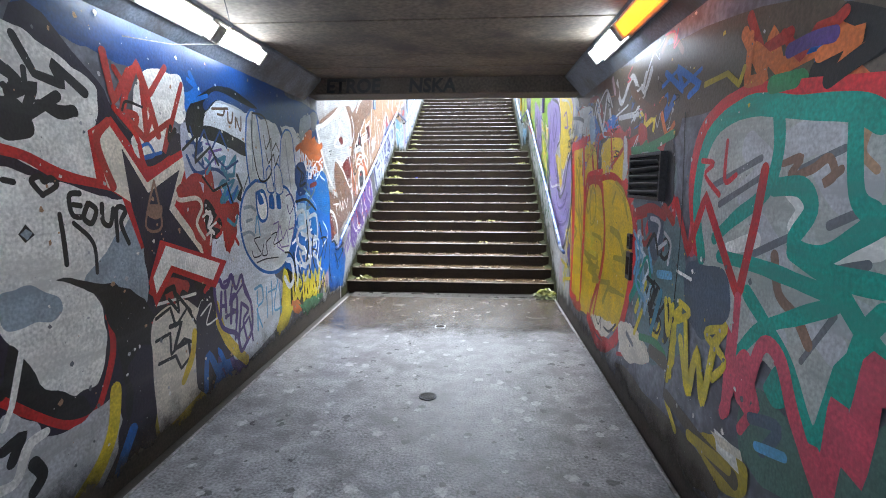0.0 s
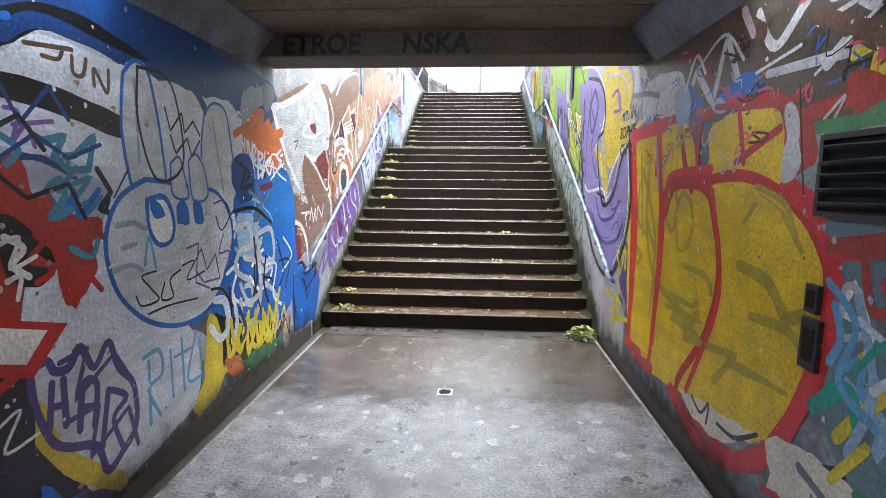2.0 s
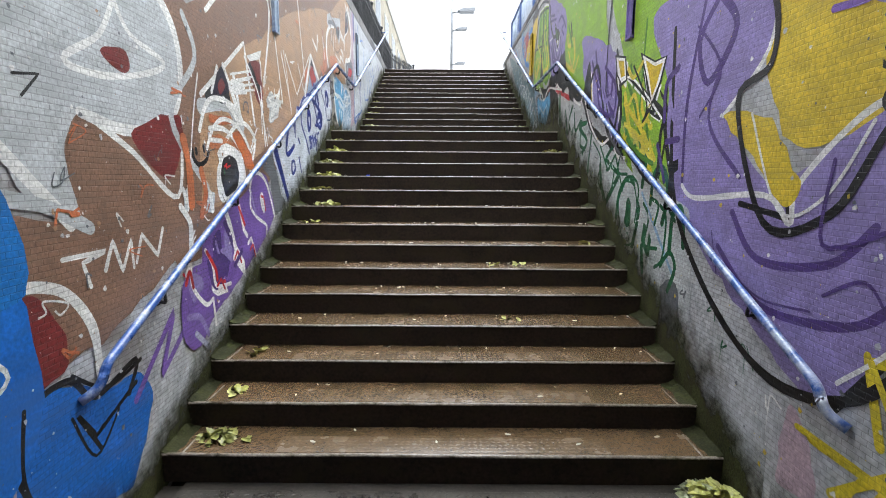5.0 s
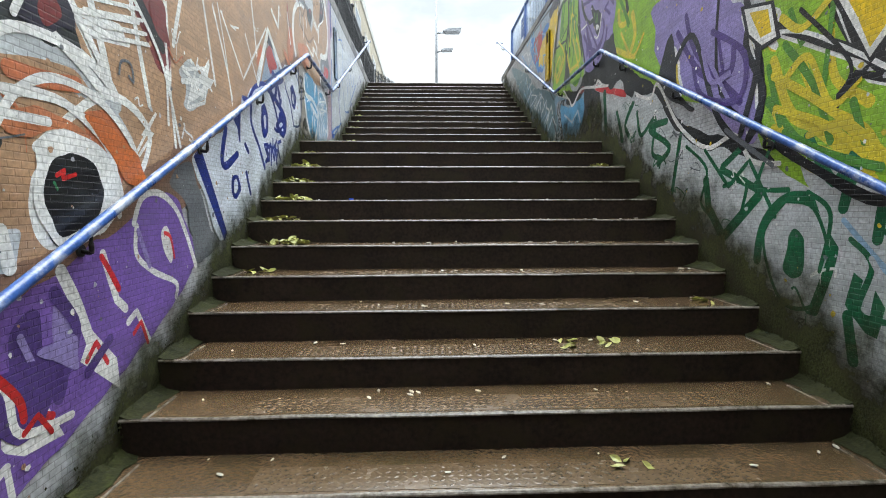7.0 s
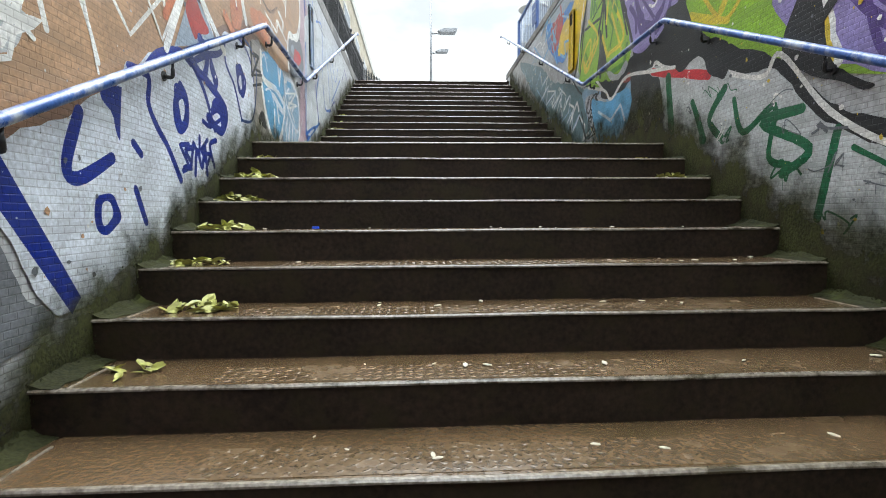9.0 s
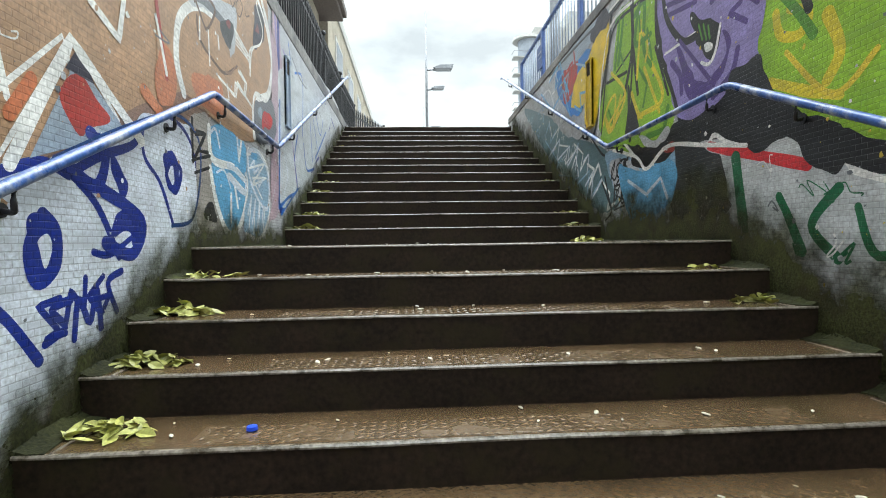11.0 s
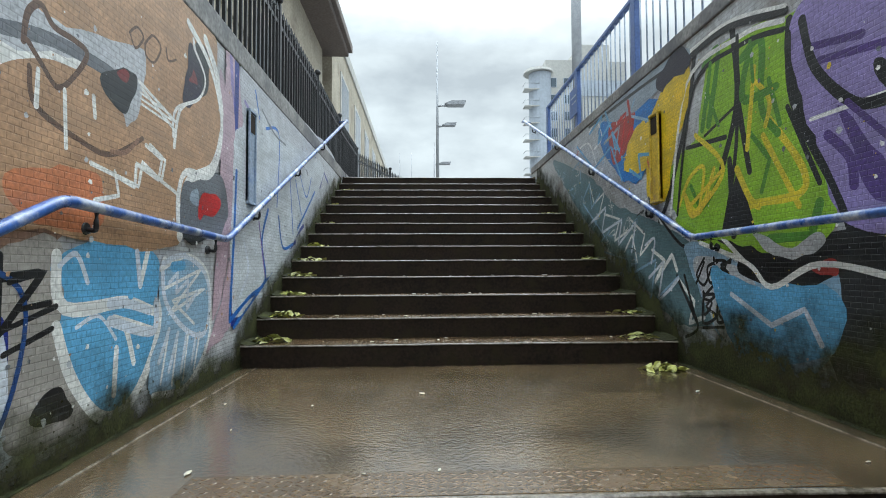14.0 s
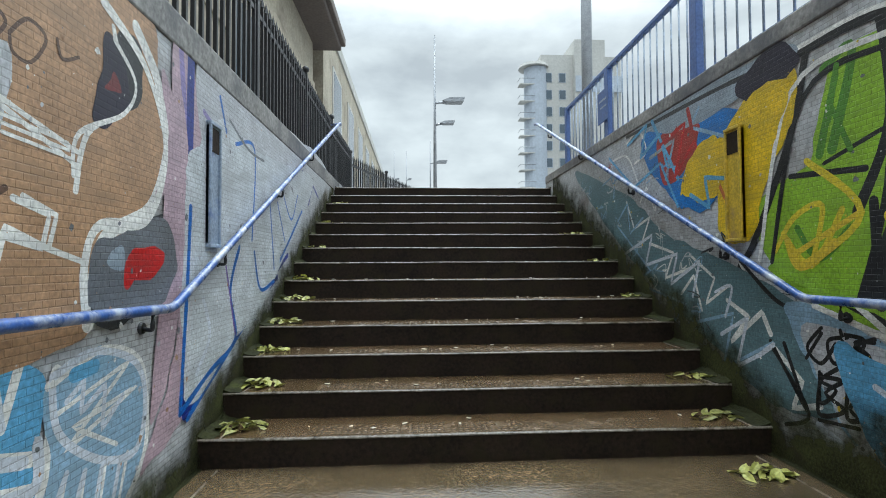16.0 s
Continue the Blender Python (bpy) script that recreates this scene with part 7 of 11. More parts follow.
line_stroke(m, "black", 0.02, [(12.225, 2.959), (12.322, 2.91), (12.23, 2.851), (12.301, 2.816)])
line_stroke(m, "black", 0.022, [(12.51, 2.752), (12.529, 2.562), (12.384, 2.615), (12.486, 2.669), (12.393, 2.744), (12.499, 2.742)])
line_stroke(m, "black", 0.022, [(12.352, 2.78), (12.37, 2.585), (12.262, 2.631), (12.346, 2.684), (12.257, 2.756)])
zig_stroke(m, "black", 0.025, [(12.844, 2.857), (12.604, 2.552), (12.744, 2.861)])
line_stroke(m, "black", 0.1, [(12.118, 2.916), (11.855, 2.857), (11.667, 2.855), (11.484, 2.935)])
fill_shape(m, "redd", [(11.64, 2.92), (11.48, 2.95), (11.49, 2.88), (11.58, 2.88)])
m = mural(1, "yellow painted figure with thick red outline")
fill_shape(m, "yellowo", [(5.47, 1.99), (4.91, 2.04), (4.61, 2.08), (4.41, 1.98), (4.21, 1.65), (4.15, 1.63), (3.89, 1.5), (3.79, 0.83), (4.42, 0.42), (4.72, 0.31), (5.27, 0.35)])
fill_shape(m, "yellowo", [(5.43, 1.9), (5.14, 2.03), (4.39, 2.02), (4.17, 1.72), (4.06, 1.64), (4.02, 1.75), (4.02, 1.95), (3.42, 1.96), (3.31, 1.67), (3.01, 1.44), (2.94, 1.13), (3.05, 0.77), (3.29, 0.49), (3.64, 0.34), (4.13, 0.33), (5.07, 0.39)])
line_stroke(m, "yellowd", 0.05, [(3.734, 1.094), (3.432, 0.894), (3.086, 0.989)])
line_stroke(m, "yellowd", 0.05, [(4.614, 1.597), (4.408, 1.184), (4.161, 1.096)])
line_stroke(m, "ochre", 0.05, [(4.981, 1.624), (4.977, 1.291), (4.731, 0.937), (4.246, 0.905), (4.04, 0.938)])
line_stroke(m, "ochre", 0.04, [(4.603, 1.605), (4.609, 1.417), (4.49, 1.318), (4.421, 1.481), (4.5, 1.585), (4.603, 1.605)])
line_stroke(m, "ochre", 0.04, [(4.438, 1.393), (4.35, 1.213), (4.183, 1.312), (4.212, 1.5), (4.35, 1.57), (4.445, 1.436)])
zig_stroke(m, "ochre", 0.06, [(4.563, 0.892), (4.129, 0.815), (4.403, 0.766), (4.01, 0.744)])
line_stroke(m, "red", 0.07, [(5.467, 1.987), (5.356, 1.397), (5.29, 0.755), (5.263, 0.307)])
line_stroke(m, "red", 0.06, [(5.381, 2.023), (4.912, 2.064), (4.864, 2.031), (4.846, 1.702)])
line_stroke(m, "red", 0.06, [(4.864, 2.031), (4.51, 2.046), (4.435, 1.941), (4.351, 1.752), (4.226, 1.595)])
line_stroke(m, "red", 0.07, [(4.683, 1.458), (4.603, 1.605), (4.42, 1.662), (4.215, 1.67), (4.007, 1.635)])
line_stroke(m, "red", 0.06, [(4.778, 1.75), (4.683, 1.458), (4.667, 1.06), (4.715, 0.563), (4.763, 0.281)])
line_stroke(m, "red", 0.1, [(5.241, 0.301), (4.968, 0.25), (4.716, 0.281)])
line_stroke(m, "red", 0.06, [(4.107, 1.641), (3.641, 1.673), (3.238, 1.557), (3.028, 1.382), (2.943, 1.16), (2.991, 0.879), (3.224, 0.462), (3.4, 0.311), (3.805, 0.264), (4.246, 0.329), (3.904, 0.801), (3.81, 1.187), (3.994, 1.604)])
line_stroke(m, "red", 0.05, [(4.608, 1.424), (4.487, 1.599), (4.154, 1.622), (3.987, 1.568)])
line_stroke(m, "red", 0.05, [(4.157, 1.641), (4.186, 1.906), (4.08, 2.025), (3.4, 1.995), (3.314, 1.669)])
zig_stroke(m, "red", 0.04, [(3.729, 1.74), (3.378, 1.873)])
line_stroke(m, "red", 0.04, [(3.734, 1.985), (3.653, 1.737)])
m = mural(1, "grey green layered paint round the vent")
fill_shape(m, "tealg", [(3.01, 1.44), (2.3, 1.54), (2.13, 1.35), (2.04, 0.8), (2.31, 0.57), (2.61, 0.51), (2.95, 0.78), (2.92, 1.14)])
fill_shape(m, "tealgp", [(3.23, 1.81), (2.83, 1.85), (2.33, 1.75), (2.3, 1.52), (2.52, 1.52), (3.02, 1.46), (3.25, 1.64)])
line_stroke(m, "green", 0.05, [(3.076, 1.808), (2.833, 1.859), (2.592, 1.804), (2.33, 1.729)])
fill_shape(m, "slate", [(2.08, 1.2), (1.63, 1.25), (1.55, 1.07), (1.68, 0.93), (1.95, 0.9)])
zig_stroke(m, "redb", 0.05, [(2.982, 1.387), (2.659, 1.445), (2.74, 1.298), (2.542, 1.498)])
line_stroke(m, "redb", 0.05, [(2.38, 1.492), (2.319, 1.552), (2.285, 1.447)])
zig_stroke(m, "white", 0.03, [(2.922, 1.165), (2.859, 1.303), (2.776, 1.172), (2.926, 1.19)])
zig_stroke(m, "white", 0.025, [(2.909, 1.09), (2.754, 1.153), (2.78, 1.074)])
line_stroke(m, "greyd", 0.05, [(2.667, 1.288), (2.721, 1.185), (2.574, 1.131), (2.474, 1.262), (2.567, 1.285)])
line_stroke(m, "black", 0.028, [(2.465, 1.202), (2.381, 1.184), (2.315, 1.24), (2.35, 1.308), (2.421, 1.273), (2.435, 1.189)])
line_stroke(m, "black", 0.03, [(2.523, 1.015), (2.642, 0.927), (2.595, 0.852), (2.46, 0.994), (2.556, 0.823), (2.41, 0.867), (2.535, 0.695), (2.388, 0.73)])
zig_stroke(m, "black", 0.04, [(2.314, 0.931), (2.302, 0.696), (2.193, 0.874)])
poly_shape(m, "white", [(3.17, 0.52), (2.97, 0.62), (2.58, 0.57), (2.6, 0.48), (2.84, 0.43), (3.23, 0.3)])
fill_shape(m, "black", [(3.04, 0.55), (2.83, 0.65), (2.77, 0.54), (2.9, 0.5)])
line_stroke(m, "redb", 0.03, [(3.258, 0.286), (2.84, 0.414), (2.602, 0.467)])
zig_stroke(m, "yellow", 0.06, [(2.269, 0.951), (2.268, 0.796), (2.221, 0.935), (2.179, 0.807)])
zig_stroke(m, "yellow", 0.05, [(2.549, 0.78), (2.463, 0.644), (2.394, 0.769)])
zig_stroke(m, "yellow", 0.06, [(2.268, 0.934), (2.168, 0.599), (2.177, 0.893), (2.107, 0.944)])
zig_stroke(m, "yellow", 0.06, [(2.081, 0.793), (1.966, 0.554), (1.871, 0.804), (1.77, 0.583), (1.703, 0.891), (1.613, 1)])
line_stroke(m, "yellow", 0.05, [(2.156, 0.769), (2.238, 0.503)])
zig_stroke(m, "lblue", 0.04, [(2.842, 0.955), (2.672, 0.891), (2.689, 0.763), (2.584, 0.993)])
m = mural(1, "large teal outlined letters on grey with a pink border")
fill_shape(m, "greym", [(1.93, 1.7), (1.69, 1.9), (1.29, 1.91), (0.86, 1.83), (0.64, 1.81), (0.56, 1.24), (0.76, 1.17), (0.94, 0.8), (1.13, 0.9), (1.41, 1.02), (1.74, 1.28)])
line_stroke(m, "pink", 0.09, [(2.021, 1.297), (1.979, 1.644), (1.834, 1.853), (1.514, 1.937), (1.168, 1.899), (0.865, 1.864), (0.652, 1.858)])
line_stroke(m, "teal2", 0.07, [(1.757, 1.387), (1.938, 1.59), (1.83, 1.827), (1.551, 1.908), (1.358, 1.905), (1.305, 1.79), (1.355, 1.669), (1.708, 1.419)])
line_stroke(m, "teal2", 0.07, [(1.323, 1.648), (1.182, 1.62), (1.122, 1.519), (1.199, 1.433), (1.09, 1.41), (0.886, 1.507), (0.763, 1.579)])
line_stroke(m, "teal2", 0.08, [(1.18, 1.416), (1.004, 1.369), (0.731, 1.376)])
line_stroke(m, "teal2", 0.07, [(1.605, 1.405), (1.264, 1.321), (0.966, 1.288), (0.982, 1.23), (1.265, 1.107), (1.482, 0.942)])
line_stroke(m, "teal2", 0.08, [(1.582, 1.261), (1.34, 1.106), (1.072, 0.928), (0.961, 0.806), (0.914, 0.963), (0.781, 1.223), (0.665, 1.377)])
line_stroke(m, "teal2", 0.07, [(1.004, 1.369), (0.846, 1.252), (0.697, 1.16)])
line_stroke(m, "teal2", 0.06, [(1.252, 1.863), (1.031, 1.855), (0.934, 1.811), (0.885, 1.635), (0.817, 1.575)])
line_stroke(m, "teal2", 0.05, [(1.302, 1.769), (1.219, 1.85), (1.003, 1.826)])
poly_shape(m, "redd", [(1.93, 1.53), (1.83, 1.54), (1.54, 1.29), (1.45, 1.67), (1.39, 1.69), (1.49, 1.18), (1.52, 1.13), (1.59, 1.19)])
line_stroke(m, "pink", 0.03, [(1.93, 1.726), (1.71, 1.745), (1.791, 1.594), (1.605, 1.694), (1.527, 1.76)])
zig_stroke(m, "pink", 0.03, [(1.69, 1.621), (1.52, 1.715), (1.586, 1.576)])
line_stroke(m, "brown", 0.03, [(1.262, 1.728), (1.094, 1.775), (0.945, 1.748), (0.978, 1.667), (1.163, 1.687)])
line_stroke(m, "brown", 0.04, [(1.348, 1.392), (1.285, 1.231), (1.111, 1.174)])
zig_stroke(m, "white", 0.06, [(1.162, 1.496), (1.012, 1.581), (0.949, 1.483), (0.838, 1.464)])
zig_stroke(m, "white", 0.05, [(1.041, 1.099), (0.861, 1.213), (0.954, 1.056)])
line_stroke(m, "white", 0.06, [(0.872, 1.805), (0.872, 1.682), (0.83, 1.636)])
m = mural(1, "pink spiky letters and splashes near the floor")
fill_shape(m, "greend", [(1.42, 0.82), (1.12, 0.82), (0.93, 0.76), (0.73, 0.99), (0.63, 1.13), (0.58, 0.86), (0.82, 0.69), (1.13, 0.51), (1.41, 0.52)])
zig_stroke(m, "pink", 0.09, [(1.55, 1.07), (1.556, 0.656)])
line_stroke(m, "pink", 0.08, [(1.452, 0.756), (1.341, 0.992), (1.255, 1.045), (1.133, 0.921), (0.992, 0.789), (0.917, 0.659)])
zig_stroke(m, "pink", 0.1, [(0.923, 0.695), (0.889, 0.957), (0.818, 0.799), (0.785, 1.124), (0.757, 1.168)])
zig_stroke(m, "pink", 0.05, [(1.432, 0.912), (1.324, 0.767), (1.429, 0.617)])
fill_shape(m, "teal2", [(1.3, 0.87), (1.18, 0.99), (1.1, 0.92), (1.22, 0.82)])
fill_shape(m, "ochre", [(1.83, 0.35), (1.61, 0.49), (1.36, 0.48), (1.38, 0.34), (1.63, 0.26)])
poly_shape(m, "white", [(1.64, 0.51), (1.46, 0.52), (1.4, 0.43), (1.6, 0.42)])
fill_shape(m, "darkbrown", [(3.28, 0.21), (2.04, 0.3), (1.57, 0.27), (1.73, 0.13), (2.56, 0.02)])
m = mural(-1, "extra dark and white strokes over the star letters")
line_stroke(m, "black", 0.05, [(1.186, 0.776), (1.27, 0.839), (1.338, 0.734)])
fill_shape(m, "black", [(1.77, 1.11), (2.11, 0.85), (2.13, 0.56), (1.9, 0.15), (1.87, 0.66), (1.8, 0.94)])
fill_shape(m, "blackp", [(1.92, 0.64), (2.16, 0.62), (2.06, 0.02), (1.8, 0.07), (1.93, 0.37)])
zig_stroke(m, "white", 0.03, [(1.311, 0.95), (1.227, 0.708), (1.179, 0.632)])
line_stroke(m, "redd", 0.05, [(1.932, 1.612), (1.842, 1.842), (1.934, 1.95)])
zig_stroke(m, "black", 0.03, [(1.364, 2.034), (1.409, 1.997), (1.398, 2.108), (1.465, 2.017), (1.465, 2.122)])
line_stroke(m, "black", 0.03, [(3.416, 1.584), (3.353, 1.489), (3.395, 1.39)])
zig_stroke(m, "blue", 0.03, [(3.025, 1.588), (3.094, 1.472), (3.172, 1.586), (3.181, 1.467), (3.313, 1.585)])
zig_stroke(m, "white", 0.03, [(2.679, 1.944), (2.763, 1.909), (2.899, 1.952), (3.079, 1.895)])
zig_stroke(m, "black", 0.03, [(2.477, 1.976), (2.444, 1.888), (2.523, 1.963)])
zig_stroke(m, "lblue", 0.02, [(4.711, 1.672), (4.848, 1.595), (4.8, 1.517), (4.97, 1.594)])
zig_stroke(m, "blue", 0.05, [(4.711, 1.672), (4.921, 1.539), (4.819, 1.675), (5.102, 1.563), (4.953, 1.453)])
line_stroke(m, "blue", 0.06, [(4.994, 1.038), (4.894, 0.944), (5.08, 0.955), (4.966, 0.802)])
zig_stroke(m, "rust", 0.035, [(4.892, 1.969), (5.063, 2.021), (5.003, 1.874), (5.25, 1.989), (5.185, 1.863), (5.409, 1.962)])
zig_stroke(m, "rust", 0.03, [(5.16, 2.064), (5.42, 2.059), (5.296, 1.934), (5.524, 1.925)])
line_stroke(m, "silver", 0.05, [(7.062, 2.568), (7.18, 2.341), (6.868, 1.961), (7.253, 1.567)])
line_stroke(m, "white", 0.035, [(7.363, 2.68), (7.715, 2.921), (8.548, 3.126), (8.366, 2.395)])
zig_stroke(m, "white", 0.035, [(7.234, 2.144), (7.966, 2.636), (8.116, 2.056)])
line_stroke(m, "white", 0.035, [(7.435, 1.786), (7.813, 2.033), (8.104, 1.932), (7.977, 1.681)])
line_stroke(m, "white", 0.025, [(8.566, 3.319), (8.855, 2.32)])
line_stroke(m, "white", 0.025, [(9.399, 3.692), (9.638, 2.714)])
zig_stroke(m, "violet", 0.04, [(6.363, 0.537), (6.758, 0.885), (6.599, 0.57), (7.194, 0.976), (7.013, 0.681)])
zig_stroke(m, "redb", 0.02, [(6.883, 1.069), (7.04, 0.944), (6.917, 0.858)])
m = mural(1, "extra strokes on the yellow and teal letters")
zig_stroke(m, "ochre", 0.05, [(5.168, 1.109), (5.047, 1.075), (5.149, 0.989)])
line_stroke(m, "ochre", 0.035, [(5.194, 1.621), (5.196, 1.35), (4.968, 1.236)])
zig_stroke(m, "yellow", 0.05, [(4.523, 1.1), (4.218, 1.063), (4.431, 0.942), (4.103, 0.948)])
zig_stroke(m, "ochre", 0.03, [(3.602, 1.448), (3.485, 1.579), (3.284, 1.498), (3.151, 1.368)])
zig_stroke(m, "ochre", 0.05, [(4.018, 0.888), (4.195, 0.683), (3.56, 0.791), (3.771, 0.58)])
line_stroke(m, "greyb", 0.04, [(4.884, 1.914), (4.779, 1.596)])
zig_stroke(m, "greyd", 0.04, [(1.719, 1.794), (1.496, 1.825), (1.564, 1.716)])
zig_stroke(m, "greyd", 0.05, [(1.089, 1.577), (0.928, 1.634), (1.029, 1.527)])
zig_stroke(m, "greyd", 0.04, [(1.138, 1.344), (0.941, 1.433), (0.998, 1.335)])
zig_stroke(m, "greyd", 0.05, [(0.848, 1.399), (0.799, 1.439), (0.814, 1.31)])
line_stroke(m, "brown", 0.04, [(1.088, 1.392), (1.038, 1.252), (1.108, 1.155)])
zig_stroke(m, "white", 0.04, [(1.278, 1.827), (1.149, 1.779), (1.23, 1.727)])
zig_stroke(m, "redd", 0.05, [(1.617, 2.308), (1.509, 2.15), (1.332, 2.166)])
zig_stroke(m, "black", 0.06, [(1.055, 2.155), (0.899, 2.078)])
zig_stroke(m, "limed", 0.03, [(8.266, 2.553), (8.178, 2.363), (8.117, 2.471)])
line_stroke(m, "limed", 0.05, [(8.397, 2.143), (8.141, 1.878), (7.87, 1.678)])
line_stroke(m, "violetd", 0.03, [(11.396, 3.613), (11.013, 3.195)])
line_stroke(m, "yellowd", 0.03, [(12.663, 3.323), (12.268, 3.505)])
line_stroke(m, "yellowd", 0.03, [(10.423, 3.167), (10.157, 2.888), (9.943, 3.006)])
zig_stroke(m, "limed", 0.03, [(12.029, 3.66), (11.876, 3.475), (11.944, 3.315)])
line_stroke(m, "yellow", 0.03, [(11.985, 3.936), (11.865, 3.783), (11.9, 3.656)])
zig_stroke(m, "violetd", 0.03, [(10.758, 3.577), (10.861, 3.556), (10.715, 3.449)])
line_stroke(m, "limed", 0.05, [(12.45, 4.198), (12.292, 4.232), (12.412, 3.809)])
line_stroke(m, "limed", 0.05, [(11.985, 4.155), (12.079, 3.866), (11.816, 3.832)])
line_stroke(m, "yellow", 0.03, [(12.789, 3.346), (12.654, 3.512), (12.477, 3.552), (12.544, 3.285)])
zig_stroke(m, "greyb", 0.03, [(14.193, 4.143), (13.812, 4.199), (13.943, 3.928)])
zig_stroke(m, "lblue", 0.025, [(13.215, 4.076), (13.589, 4.232), (13.483, 4.338)])
line_stroke(m, "blackg", 0.03, [(14.632, 4.427), (13.383, 4.395), (12.747, 4.356)])
m = mural(-1, "black sprayed smiling mark on tan brick")
line_stroke(m, "black", 0.03, [(7.079, 1.796), (7.102, 1.734), (7.163, 1.709), (7.248, 1.734), (7.292, 1.788)])
line_stroke(m, "black", 0.03, [(7.128, 1.801), (7.131, 1.779)])
line_stroke(m, "black", 0.03, [(7.228, 1.822), (7.234, 1.797)])
fill_shape(m, "palegrey", [(6.95, 1.54), (7.04, 1.56), (7.05, 1.47), (6.96, 1.44)])
fill_shape(m, "palegrey", [(7.22, 1.54), (7.34, 1.53), (7.31, 1.42), (7.22, 1.41)])
m = mural(1, "silver brick with dark green strokes low on the wall")
fill_shape(m, "silver", [(8.14, 1.8), (7.74, 1.7), (7.28, 1.5), (7.1, 1.39), (7.02, 0.76), (7.21, 0.89), (7.53, 1.12), (7.85, 1.36)])
line_stroke(m, "green2", 0.06, [(8.105, 1.915), (7.94, 1.701), (7.833, 1.81), (7.882, 1.587)])
line_stroke(m, "green2", 0.05, [(7.709, 1.459), (7.668, 1.672), (7.512, 1.697), (7.432, 1.532), (7.492, 1.332)])
line_stroke(m, "green2", 0.05, [(7.354, 1.166), (7.333, 1.403), (7.216, 1.441), (7.163, 1.215)])
line_stroke(m, "lblue", 0.03, [(7.874, 1.53), (7.578, 1.266), (7.278, 1.001)])
line_stroke(m, "lilac", 0.1, [(7.465, 2.178), (7.467, 1.998), (7.356, 1.762)])
line_stroke(m, "black", 0.05, [(7.561, 2.271), (7.555, 2.012), (7.426, 1.696)])


# ---- lettered tags in the built-in font ----
def lettered(parent, words, colour, at, side, size, lean=0.2, face="wall"):
    cu = bpy.data.curves.new("tag", "FONT")
    cu.body, cu.size, cu.shear, cu.offset, cu.resolution_u = words, size, lean, size * 0.03, 3
    tmp = bpy.data.objects.new("tag", cu)
    scene.collection.objects.link(tmp)
    me = bpy.data.meshes.new_from_object(tmp.evaluated_get(bpy.context.evaluated_depsgraph_get()))
    bpy.data.objects.remove(tmp)
    me.name = "lettering"
    if face == "wall":
        turn = Matrix(((0, 0, -side, 0), (-side, 0, 0, 0), (0, 1, 0, 0), (0, 0, 0, 1)))
        m = Matrix.Translation((side * (HW - coat_depth(side, [at, (at[0] - 0.5, at[1] + size)])), *at)) @ turn
    else:
        m = Matrix.Translation((at[0], face, at[1])) @ Euler((radians(90), 0, 0)).to_matrix().to_4x4()
    me.transform(m)
    me.materials.append(paint(colour, face == "wall" and at[0] > PORTAL1))
    ob = new("lettering", me)
    ob.parent = parent
    ob.matrix_parent_inverse = parent.matrix_world.inverted()
    return ob


m = mural(1, "three lines of black lettered tags on yellow paint")
lettered(m, "RYAN", "black", (5.80, 2.17), 1, 0.15, 0.0)
lettered(m, "SOPHIE", "black", (5.83, 2.02), 1, 0.14, 0.0)
lettered(m, "CHRIS", "black", (5.82, 1.87), 1, 0.14, 0.1)
b = thing("beam_tag", "black tags sprayed along the portal beam", "graffiti", "wall graffiti", (0, PORTAL0, 2.65))
lettered(b, "ETROE", "black", (-1.28, 2.59), 1, 0.20, 0.1, PORTAL0 - 0.004)
lettered(b, "NSKA", "black", (-0.36, 2.59), 1, 0.20, 0.1, PORTAL0 - 0.004)


# ---- small sprayed scrawls and drips that nobody could count ----
def scrawls(side, y0, y1, z0, z1, n, colours, size, seed):
    rnd = random.Random(seed)
    m = mural(side, "many small overlapping tags and scrawls")
    for c in colours:
        quads = []
        for i in range(n // len(colours)):
            y, z = rnd.uniform(y0, y1), 0
            z = rnd.uniform(z0, z1) + (0 if y < NOSE[0] else min((y - NOSE[0]) * 0.486, LAND_Z) if y < 12.8 else LAND_Z + (y - 12.8) * 0.45)
            if z > (2.5 if y < PORTAL1 else 4.25):
                continue
            pts = [(y + rnd.uniform(-size, size) + size * 0.6 * j * 0.5, z + rnd.uniform(-size, size) * 0.8) for j in range(rnd.randint(3, 7))]
            line = curve_through(pts, False, 4)
            w = rnd.choice((0.006, 0.009, 0.013))
            for a, b2 in zip(line, line[1:]):
                d = (b2 - a)
                if d.length > 1e-5:
                    s = Vector((-d[1], d[0])).normalized() * w / 2
                    quads.append([a + s, b2 + s, b2 - s, a - s])
            if rnd.random() < 0.4:
                p = line[len(line) // 2]
                h = rnd.uniform(0.04, 0.15)
                quads.append([Vector((p[0], p[1])), Vector((p[0] + 0.005, p[1])), Vector((p[0] + 0.004, p[1] - h)), Vector((p[0] + 0.001, p[1] - h))])
        if quads:
            coat(m, "scrawl", c, quads)["kind"] = "stuff"


scrawls(1, 2.2, 5.2, 1.75, 2.45, 70, ("greyp", "blue", "orange", "black", "pink"), 0.08, 2)
scrawls(1, 13.2, 17.2, 0.2, 1.0, 70, ("white", "lblue", "greyp", "blackg"), 0.07, 4)
scrawls(1, 13.6, 17.0, 0.9, 1.6, 50, ("sky", "greyp", "redd", "yellowo", "blackg"), 0.07, 5)
scrawls(-1, 13.2, 17.0, 0.3, 1.5, 36, ("blue2", "white", "greyd"), 0.07, 6)
scrawls(-1, 5.5, 10.8, 0.9, 2.0, 36, ("white", "greyd", "rust"), 0.06, 7)
